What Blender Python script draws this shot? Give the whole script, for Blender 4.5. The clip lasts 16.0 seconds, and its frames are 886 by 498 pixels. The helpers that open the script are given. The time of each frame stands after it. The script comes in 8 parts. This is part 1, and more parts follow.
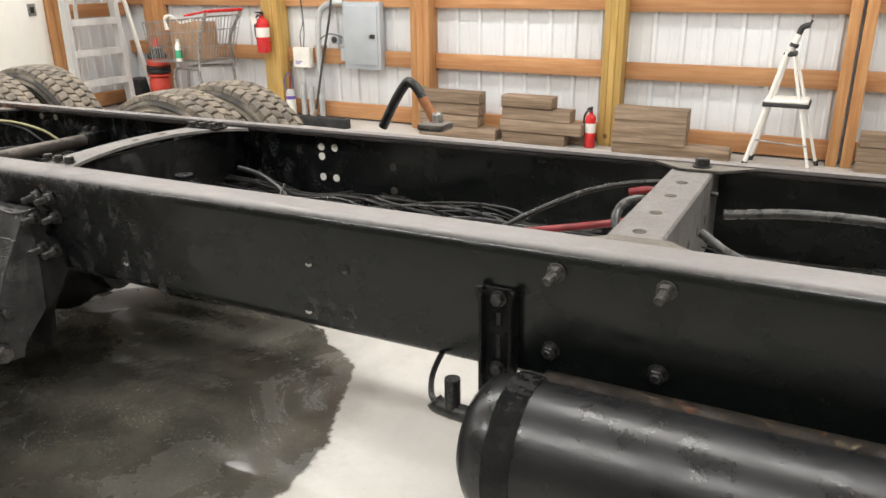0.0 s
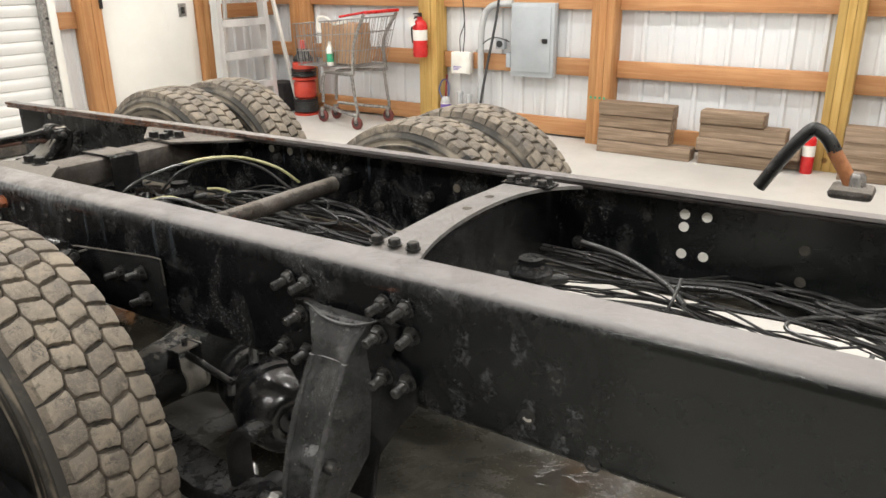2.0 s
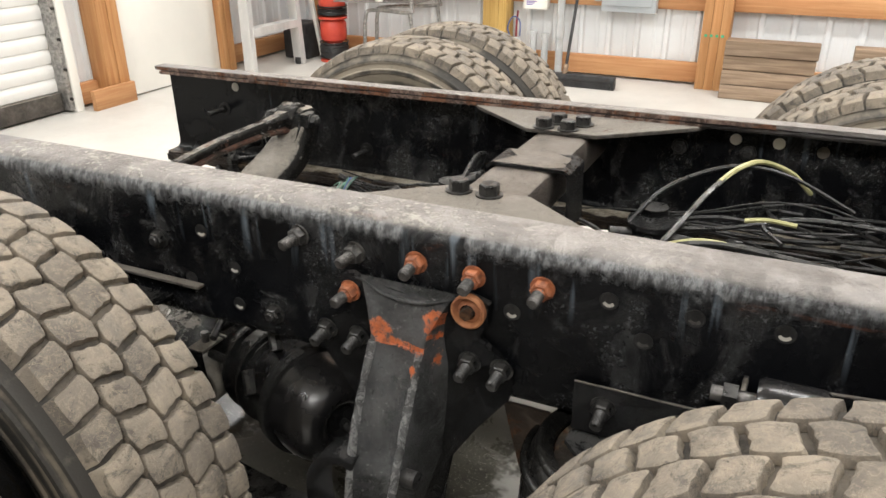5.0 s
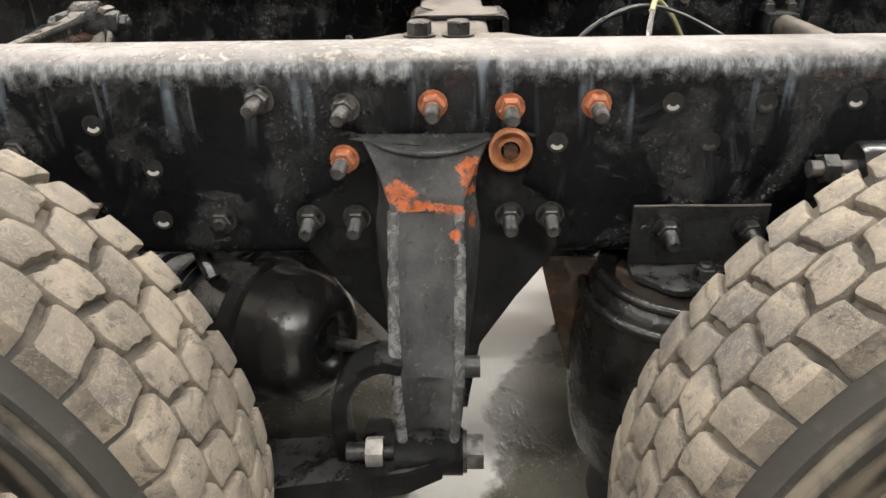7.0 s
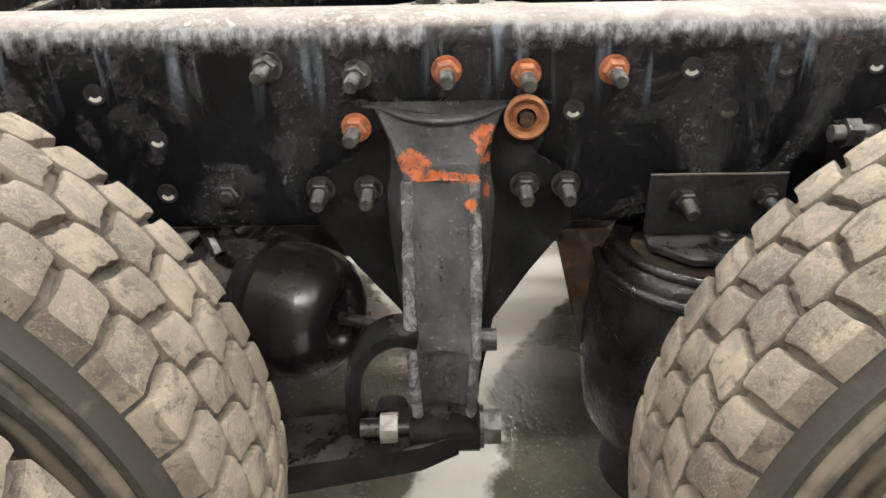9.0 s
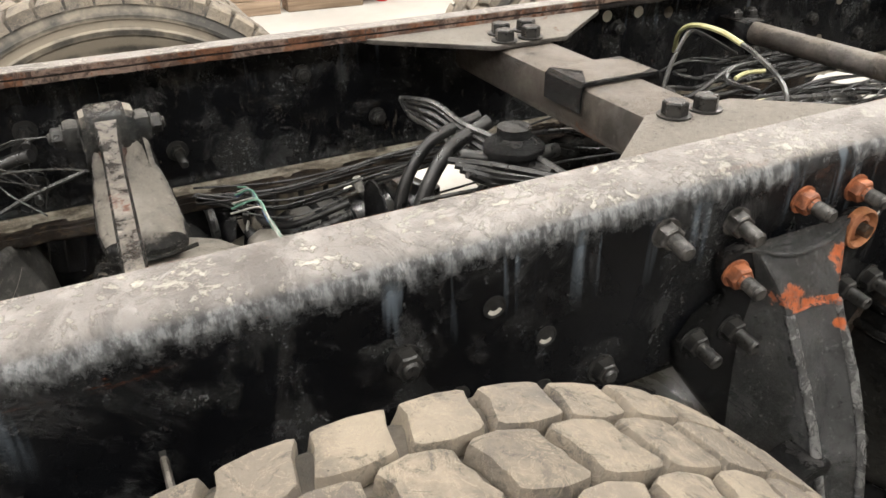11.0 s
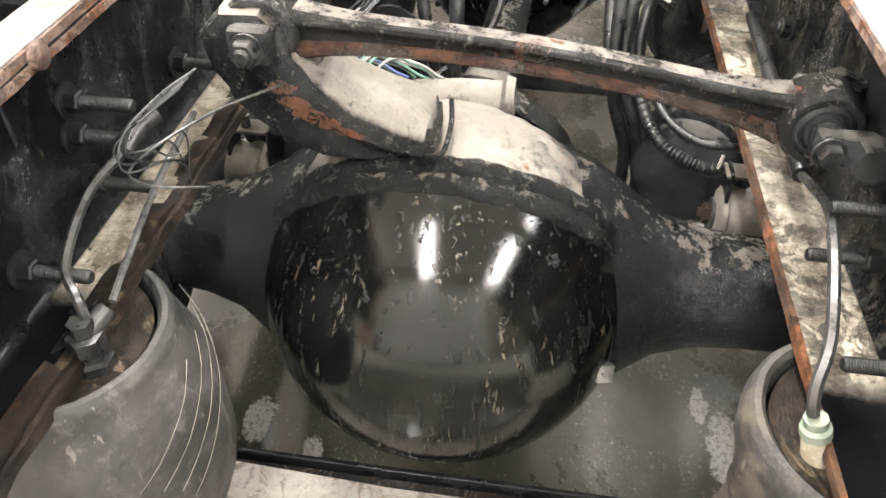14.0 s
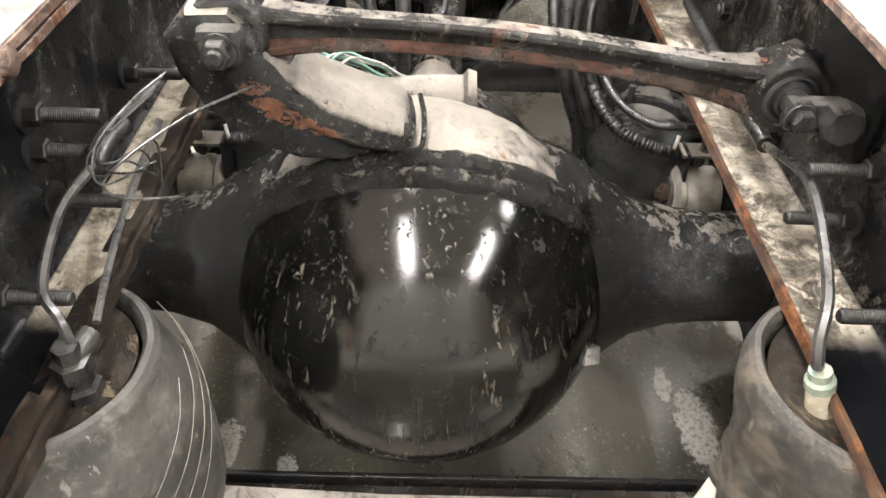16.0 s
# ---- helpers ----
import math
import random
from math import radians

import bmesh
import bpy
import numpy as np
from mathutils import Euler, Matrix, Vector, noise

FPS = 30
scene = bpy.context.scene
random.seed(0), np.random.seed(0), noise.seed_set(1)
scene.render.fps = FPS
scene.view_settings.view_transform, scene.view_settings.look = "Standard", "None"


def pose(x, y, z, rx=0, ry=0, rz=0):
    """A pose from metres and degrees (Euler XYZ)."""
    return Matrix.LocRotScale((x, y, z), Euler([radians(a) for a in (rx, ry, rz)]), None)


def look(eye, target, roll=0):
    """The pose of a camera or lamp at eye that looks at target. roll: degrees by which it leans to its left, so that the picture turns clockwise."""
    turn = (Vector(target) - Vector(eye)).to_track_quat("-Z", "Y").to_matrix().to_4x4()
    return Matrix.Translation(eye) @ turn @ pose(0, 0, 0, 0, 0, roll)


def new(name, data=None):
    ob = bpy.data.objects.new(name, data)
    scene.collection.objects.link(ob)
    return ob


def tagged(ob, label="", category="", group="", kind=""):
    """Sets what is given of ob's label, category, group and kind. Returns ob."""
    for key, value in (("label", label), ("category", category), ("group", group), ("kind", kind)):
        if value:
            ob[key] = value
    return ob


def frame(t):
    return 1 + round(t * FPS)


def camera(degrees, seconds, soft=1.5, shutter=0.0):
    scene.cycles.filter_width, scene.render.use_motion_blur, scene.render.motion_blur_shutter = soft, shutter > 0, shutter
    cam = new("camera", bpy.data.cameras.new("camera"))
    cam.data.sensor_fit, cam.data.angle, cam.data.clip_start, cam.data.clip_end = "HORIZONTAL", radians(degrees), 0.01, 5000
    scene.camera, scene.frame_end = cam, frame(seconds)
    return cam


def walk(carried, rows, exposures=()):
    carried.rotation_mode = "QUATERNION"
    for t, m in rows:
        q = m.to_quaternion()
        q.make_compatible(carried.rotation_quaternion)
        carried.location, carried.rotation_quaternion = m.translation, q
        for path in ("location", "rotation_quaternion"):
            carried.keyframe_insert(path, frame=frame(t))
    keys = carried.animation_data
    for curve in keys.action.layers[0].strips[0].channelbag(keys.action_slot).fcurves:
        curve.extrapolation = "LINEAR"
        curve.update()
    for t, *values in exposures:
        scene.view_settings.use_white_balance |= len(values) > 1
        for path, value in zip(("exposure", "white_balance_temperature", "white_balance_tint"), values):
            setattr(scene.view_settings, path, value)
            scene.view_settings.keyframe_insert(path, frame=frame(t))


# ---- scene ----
cam = camera(60.98, 16.0)
PATH = [
    (0, (3.2713, -1.6333, 1.4138), (2.4004, 0.0312, 0.7275), -0.54),
    (0.5, (3.023, -1.6081, 1.4385), (2.1002, 0.0282, 0.752), -0.46),
    (1, (2.7768, -1.5709, 1.4512), (1.829, 0.0504, 0.7635), -0.48),
    (1.5, (2.5178, -1.4719, 1.4481), (1.5339, 0.1256, 0.7552), -0.6),
    (2, (2.2268, -1.4129, 1.446), (1.1802, 0.1432, 0.7509), -0.63),
    (2.5, (1.9046, -1.4087, 1.4621), (0.8199, 0.1136, 0.7507), -0.66),
    (3, (1.5977, -1.3817, 1.4532), (0.5225, 0.135, 0.716), -0.55),
    (3.5, (1.2557, -1.3307, 1.4525), (0.1916, 0.1831, 0.6935), -0.55),
    (4, (0.9349, -1.3359, 1.4307), (-0.1149, 0.1737, 0.6439), -0.44),
    (4.2, (0.8019, -1.3509, 1.4273), (-0.234, 0.1571, 0.6193), -0.44),
    (6.3, (-0.0031, -1.2773, 1.1719), (-0.1734, 0.5031, 0.2768), -0.3),
    (6.5, (-0.0359, -1.2965, 1.1547), (-0.1551, 0.4862, 0.256), -0.28),
    (7, (-0.0824, -1.3249, 1.1184), (-0.1035, 0.4547, 0.2059), -0.14),
    (7.5, (-0.075, -1.3472, 1.0827), (-0.0733, 0.4415, 0.188), -0.23),
    (8, (-0.078, -1.3552, 1.0837), (-0.065, 0.4223, 0.1672), -0.13),
    (8.5, (-0.0819, -1.3413, 1.0766), (-0.0709, 0.4367, 0.1608), -0.13),
    (9, (-0.117, -1.3182, 1.0839), (-0.1029, 0.4532, 0.1555), -0.12),
    (9.5, (-0.2232, -1.2561, 1.098), (-0.2047, 0.4993, 0.1397), -0.11),
    (10, (-0.4272, -1.1402, 1.1794), (-0.1894, 0.5876, 0.2006), 0.17),
    (10.2, (-0.5125, -1.113, 1.2031), (-0.1787, 0.6015, 0.2288), 0.29),
    (12.3, (-1.3403, -0.5652, 1.2687), (0.0283, 0.3472, 0.131), 0.05),
    (12.5, (-1.3931, -0.5014, 1.2495), (0.0159, 0.3119, 0.0861), -0.26),
    (13, (-1.4738, -0.2986, 1.2285), (-0.0309, 0.174, -0.0734), 1.11),
    (13.5, (-1.5125, -0.1388, 1.2024), (-0.0353, 0.1249, -0.1199), 1.72),
    (14, (-1.5694, -0.0419, 1.1937), (-0.0794, 0.1357, -0.1284), 1.97),
    (14.5, (-1.6033, 0.009, 1.1828), (-0.1057, 0.1186, -0.1382), 2.34),
    (15, (-1.6121, 0.0208, 1.1626), (-0.0982, 0.0226, -0.1444), 2.57),
    (15.5, (-1.6061, 0.0308, 1.1616), (-0.0807, 0.0027, -0.1317), 2.64),
    (16, (-1.5821, 0.0339, 1.1688), (-0.0546, -0.0002, -0.1217), 2.64),
]
EXPOSURE = [(0, 0.05, 6500, 10), (3, 0.10, 6500, 10), (4.2, 0.04, 6500, 10), (6.3, 0.86, 6450, 10), (7.5, 0.80, 6550, 10), (8.5, 0.80, 6550, 10), (9.5, 1.14, 6550, 10), (10.2, 0.90, 6500, 10), (12.3, 0.52, 6750, 10), (13, 1.02, 6700, 10), (14, 1.86, 6580, 12), (15, 1.82, 6560, 12), (16, 1.78, 6560, 12)]
walk(cam, [(t, look(e, g, r)) for t, e, g, r in PATH], EXPOSURE)

# ---------------------------------------------------------------- world, lamps
world = bpy.data.worlds.new("world")
scene.world = world
world.use_nodes = True
world.node_tree.nodes["Background"].inputs[0].default_value = (0.8, 0.85, 0.9, 1)
world.node_tree.nodes["Background"].inputs[1].default_value = 0.3

LAMPS = [(-3.0, -2.6), (-3.0, 0.6), (-3.0, 3.4), (0.6, -3.2), (0.6, 0.4), (0.6, 3.4), (4.2, -2.6), (4.2, 0.6), (4.2, 3.4)]
CEIL = 3.9
for lx, ly in LAMPS:
    lamp = bpy.data.lights.new("strip_lamp", "AREA")
    lamp.shape, lamp.size, lamp.size_y, lamp.energy, lamp.color = "RECTANGLE", 2.4, 0.22, 96 if ly < -2 else 72, (1.0, 0.982, 0.955)
    new("strip_lamp", lamp).matrix_world = pose(lx, ly, CEIL - 0.13)


# ---------------------------------------------------------------- materials
class G:
    """A small node graph writer."""

    def __init__(self, name):
        self.m = bpy.data.materials.new(name)
        self.m.use_nodes = True
        self.t = self.m.node_tree
        self.b = self.t.nodes["Principled BSDF"]
        self.co = self.t.nodes.new("ShaderNodeTexCoord").outputs["Object"]

    def link(self, a, b):
        self.t.links.new(a, b)

    def noise(self, scale, detail=4.0, rough=0.6, stretch=None, warp=0.0):
        n = self.t.nodes.new("ShaderNodeTexNoise")
        n.inputs["Scale"].default_value, n.inputs["Detail"].default_value = scale, detail
        n.inputs["Roughness"].default_value, n.inputs["Distortion"].default_value = rough, warp
        co = self.co
        if stretch:
            k = self.t.nodes.new("ShaderNodeMapping")
            k.inputs["Scale"].default_value = stretch
            self.link(co, k.inputs["Vector"])
            co = k.outputs["Vector"]
        self.link(co, n.inputs["Vector"])
        return n.outputs["Fac"]

    def cells(self, scale, what="Distance"):
        n = self.t.nodes.new("ShaderNodeTexVoronoi")
        n.inputs["Scale"].default_value = scale
        self.link(self.co, n.inputs["Vector"])
        return n.outputs[what]

    def blob(self, c, r):
        """Distance from an ellipsoid's middle, 1 on its skin."""
        k = self.t.nodes.new("ShaderNodeMapping")
        k.inputs["Scale"].default_value = tuple(1 / v for v in r)
        k.inputs["Location"].default_value = tuple(-u / v for u, v in zip(c, r))
        self.link(self.co, k.inputs["Vector"])
        n = self.t.nodes.new("ShaderNodeVectorMath")
        n.operation = "LENGTH"
        self.link(k.outputs["Vector"], n.inputs[0])
        return n.outputs["Value"]

    def axis(self, i):
        n = self.t.nodes.new("ShaderNodeSeparateXYZ")
        self.link(self.co, n.inputs[0])
        return n.outputs[i]

    def step(self, v, lo, hi, out_lo=0.0, out_hi=1.0):
        n = self.t.nodes.new("ShaderNodeMapRange")
        n.interpolation_type = "SMOOTHSTEP"
        self.link(v, n.inputs["Value"])
        for key, x in (("From Min", lo), ("From Max", hi), ("To Min", out_lo), ("To Max", out_hi)):
            n.inputs[key].default_value = x
        return n.outputs["Result"]

    def math(self, op, a, b=0.0):
        n = self.t.nodes.new("ShaderNodeMath")
        n.operation = op
        for i, v in enumerate((a, b)):
            if isinstance(v, (int, float)):
                n.inputs[i].default_value = v
            else:
                self.link(v, n.inputs[i])
        return n.outputs[0]

    def mix(self, fac, a, b):
        n = self.t.nodes.new("ShaderNodeMix")
        n.data_type = "RGBA"
        if isinstance(fac, (int, float)):
            n.inputs[0].default_value = fac
        else:
            self.link(fac, n.inputs[0])
        for i, v in ((6, a), (7, b)):
            if isinstance(v, tuple):
                n.inputs[i].default_value = (*v, 1)
            else:
                self.link(v, n.inputs[i])
        return n.outputs[2]

    def done(self, colour, rough=0.5, metal=0.0, bump=None, depth=0.002, spec=None):
        for key, v in (("Base Color", colour), ("Roughness", rough), ("Metallic", metal)):
            if isinstance(v, tuple):
                self.b.inputs[key].default_value = (*v, 1)
            elif isinstance(v, (int, float)):
                self.b.inputs[key].default_value = v
            else:
                self.link(v, self.b.inputs[key])
        if isinstance(spec, (int, float)):
            self.b.inputs["Specular IOR Level"].default_value = spec
        elif spec is not None:
            self.link(spec, self.b.inputs["Specular IOR Level"])
        if bump is not None:
            n = self.t.nodes.new("ShaderNodeBump")
            n.inputs["Distance"].default_value = depth
            n.inputs["Strength"].default_value = 1.0
            self.link(bump, n.inputs["Height"])
            self.link(n.outputs["Normal"], self.b.inputs["Normal"])
        return self.m


def simple(name, c1, c2, rough=0.5, metal=0.0, scale=8.0, fine=60.0, depth=0.0006, lo=0.35, hi=0.65, spread=0.12, stretch=None, spec=None):
    """Two tones at one scale, fine grain and relief at another."""
    g = G(name)
    a = g.step(g.noise(scale, 5, 0.6, stretch), lo, hi)
    b = g.noise(fine, 4, 0.7, stretch)
    col = g.mix(a, c1, c2)
    col = g.mix(g.step(b, 0.55, 0.8, 0.0, 0.35), col, tuple(min(1, 1.6 * v + 0.01) for v in c2))
    r = g.step(g.noise(scale * 2.3, 4, 0.6), 0.3, 0.7, max(0.03, rough - spread), min(1, rough + spread))
    return g.done(col, r, metal, b, depth, spec)


def rail_material(name):
    """Black chassis paint: satin ahead, chipped, chalky and rust-flecked towards the tail."""
    g = G(name)
    x, z = g.axis(0), g.axis(2)
    side = g.math("ABSOLUTE", g.axis(1))
    old = g.step(g.math("ADD", x, g.math("MULTIPLY", g.noise(2.2, 3), 0.8)), 1.7, 2.6, 1.0, 0.0)
    newer = g.step(g.math("ADD", x, g.math("MULTIPLY", g.noise(30, 4), 0.02)), -1.075, -1.03, 1.0, 0.0)
    worn = g.math("MULTIPLY", old, g.math("SUBTRACT", 1.0, newer))
    paint = g.mix(g.step(g.noise(5, 5), 0.35, 0.7), (0.0022, 0.0024, 0.003), (0.005, 0.0054, 0.0064))
    paint = g.mix(old, (0.0046, 0.0060, 0.0055), paint)
    # torn paint round the old bolt places ahead of the front hanger
    near = None
    for bx, bz in ((1.60, 0.70), (1.61, 0.80), (1.66, 0.75), (1.74, 0.71), (1.74, 0.665), (1.80, 0.67), (1.83, 0.72), (1.79, 0.80), (1.86, 0.66), (1.72, 0.84), (2.32, 0.69), (2.37, 0.69), (2.42, 0.69)):
        d = g.blob((bx, -0.432, bz), (0.018, 0.02, 0.036))
        near = d if near is None else g.math("MINIMUM", near, d)
    torn = g.step(g.math("ADD", near, g.math("MULTIPLY", g.math("SUBTRACT", g.noise(40, 7, 0.75), 0.5), 2.4)), 0.8, 1.05, 1.0, 0.0)
    torn = g.math("MULTIPLY", torn, g.step(g.noise(60, 8, 0.8), 0.48, 0.60, 0, 0.8))
    paint = g.mix(torn, paint, (0.06, 0.063, 0.066))
    # wrinkled, scuffed patches with fine chalky flecks, which also paint in bump highlights
    patch = g.math("MULTIPLY", g.step(g.noise(7, 6, 0.65, (1.4, 1, 0.9), 0.8), 0.47, 0.62), worn)
    fleck = g.math("MULTIPLY", g.step(g.noise(120, 7, 0.8), 0.55, 0.64), patch)
    paint = g.mix(g.math("MULTIPLY", fleck, 0.6), paint, (0.12, 0.128, 0.135))
    scuff = g.math("MULTIPLY", g.step(g.noise(22, 9, 0.8, (1, 1, 1.0), 1.4), 0.60, 0.70, 0, 0.7), patch)
    paint = g.mix(scuff, paint, (0.05, 0.054, 0.058))
    # vertical runs below the chipped edge
    runs = g.step(g.noise(26, 3, 0.5, (1.6, 1, 0.10)), 0.57, 0.70)
    runs = g.math("MULTIPLY", runs, g.math("MULTIPLY", g.step(z, 0.79, 0.885), g.step(x, 0.6, 1.0, 1.0, 0.0)))
    paint = g.mix(g.math("MULTIPLY", g.math("MULTIPLY", runs, worn), 0.65), paint, (0.15, 0.18, 0.21))
    # the chipped top edge
    edge = g.math("ADD", z, g.math("MULTIPLY", g.math("SUBTRACT", g.noise(42, 9, 0.8), 0.5), 0.085))
    edge = g.math("MULTIPLY", g.math("MULTIPLY", g.step(edge, 0.874, 0.894), g.step(z, 0.903, 0.910, 1.0, 0.0)), g.math("MULTIPLY", worn, g.step(x, 0.25, 0.7, 1.0, 0.12)))
    clean = g.math("MULTIPLY", g.step(x, -0.125, -0.115), g.step(x, -0.02, -0.01, 1.0, 0.0))
    edge = g.math("MULTIPLY", edge, g.math("SUBTRACT", 1.0, g.math("MULTIPLY", clean, 0.9)))
    chalk = g.mix(g.step(g.noise(70, 7, 0.75, (1.3, 1, 0.45)), 0.40, 0.62), (0.033, 0.034, 0.036), (0.185, 0.193, 0.198))
    paint = g.mix(edge, paint, chalk)
    # dust on the flange
    top = g.step(g.math("ADD", z, g.math("MULTIPLY", g.math("SUBTRACT", g.noise(60, 6, 0.75), 0.5), 0.006)), 0.9, 0.911)
    dust = g.mix(g.step(g.noise(14, 8, 0.7), 0.4, 0.66), (0.155, 0.141, 0.131), (0.262, 0.243, 0.226))
    crust = g.math("MULTIPLY", g.step(g.math("ADD", g.noise(85, 6, 0.7), g.math("MULTIPLY", g.noise(13, 4, 0.6), 0.35)), 0.70, 0.79, 0, 0.9), g.math("MULTIPLY", g.step(x, -0.45, 0.6, 1.0, 0.06), g.math("SUBTRACT", 1.0, newer)))
    # further ahead the pale tone paints in the ceiling's sheen on the flange
    dust = g.mix(g.step(x, 0.35, 0.9), dust, g.mix(g.noise(20, 6, 0.7), (0.168, 0.156, 0.152), (0.192, 0.179, 0.174)))
    dust = g.mix(crust, dust, (0.42, 0.395, 0.345))
    dust = g.mix(g.math("MULTIPLY", g.step(g.noise(170, 5, 0.8), 0.64, 0.72, 0, 0.4), g.step(x, 0.5, 1.2, 1.0, 0.25)), dust, (0.07, 0.065, 0.06))
    dust = g.mix(newer, dust, g.mix(g.noise(90, 4, 0.7), (0.135, 0.127, 0.123), (0.15, 0.142, 0.138)))
    paint = g.mix(g.math("MULTIPLY", top, 0.96), paint, dust)
    # caked dirt lying on the lower flange
    low = g.math("MULTIPLY", g.step(z, 0.6515, 0.6535, 1.0, 0.0), g.math("MULTIPLY", g.step(side, 0.414, 0.420, 1.0, 0.0), worn))
    cake = g.mix(g.step(g.noise(17, 8, 0.75), 0.40, 0.60), (0.17, 0.145, 0.112), (0.42, 0.385, 0.315))
    cake = g.mix(g.step(g.noise(9, 8, 0.78), 0.62, 0.68, 0, 0.85), cake, (0.04, 0.033, 0.026))
    cake = g.mix(g.step(g.noise(75, 6, 0.8), 0.60, 0.64, 0, 0.8), cake, (0.06, 0.048, 0.036))
    cake = g.mix(g.step(g.noise(190, 4, 0.8), 0.58, 0.66, 0, 0.7), cake, (0.55, 0.51, 0.43))
    paint = g.mix(low, paint, cake)
    grime = g.math("MULTIPLY", g.step(g.math("ADD", g.noise(24, 10, 0.82, (1, 1, 0.6), 0.5), g.step(g.axis(1), -0.1, 0.1, 0.075, 0.0)), 0.56, 0.63, 0, 0.75), g.math("MULTIPLY", g.math("MULTIPLY", g.step(side, 0.4235, 0.4245, 1.0, 0.0), g.step(z, 0.898, 0.904, 1.0, 0.0)), worn))
    paint = g.mix(grime, paint, g.mix(g.step(g.noise(60, 6, 0.8), 0.42, 0.6), (0.012, 0.011, 0.010), (0.10, 0.09, 0.077)))
    # rust, near the edge only
    rust = g.math("MULTIPLY", g.step(g.noise(9, 7, 0.7, (0.45, 1, 3.2), 0.4), 0.60, 0.64), g.math("MULTIPLY", g.math("MULTIPLY", g.step(z, 0.86, 0.885), g.step(x, -0.5, -0.25, 0.9, 0.2)), g.math("MULTIPLY", worn, g.step(z, 0.909, 0.913, 1.0, 0.15))))
    paint = g.mix(g.math("MULTIPLY", rust, g.step(g.noise(80, 5, 0.75), 0.4, 0.6, 0.2, 0.85)), paint, (0.33, 0.10, 0.032))
    matt = g.math("MAXIMUM", g.math("MAXIMUM", edge, fleck), g.math("MAXIMUM", top, low))
    h0 = g.math("MULTIPLY", g.math("MULTIPLY", crust, top), 0.35)
    rough = g.math("ADD", g.step(g.noise(13, 6), 0.3, 0.7, 0.16, 0.32), g.math("MULTIPLY", matt, 0.22))
    h = g.math("ADD", g.math("MULTIPLY", g.noise(95, 8, 0.8), g.math("ADD", g.math("MULTIPLY", g.math("MAXIMUM", patch, grime), 0.9), g.math("MULTIPLY", worn, 0.3))), g.math("ADD", h0, g.math("MULTIPLY", edge, 0.5)))
    return g.done(paint, rough, 0.0, h, 0.0050, g.math("ADD", g.math("MULTIPLY", g.math("MAXIMUM", patch, g.math("MAXIMUM", edge, top)), 0.4), g.step(old, 0.0, 1.0, 0.38, 0.17)))


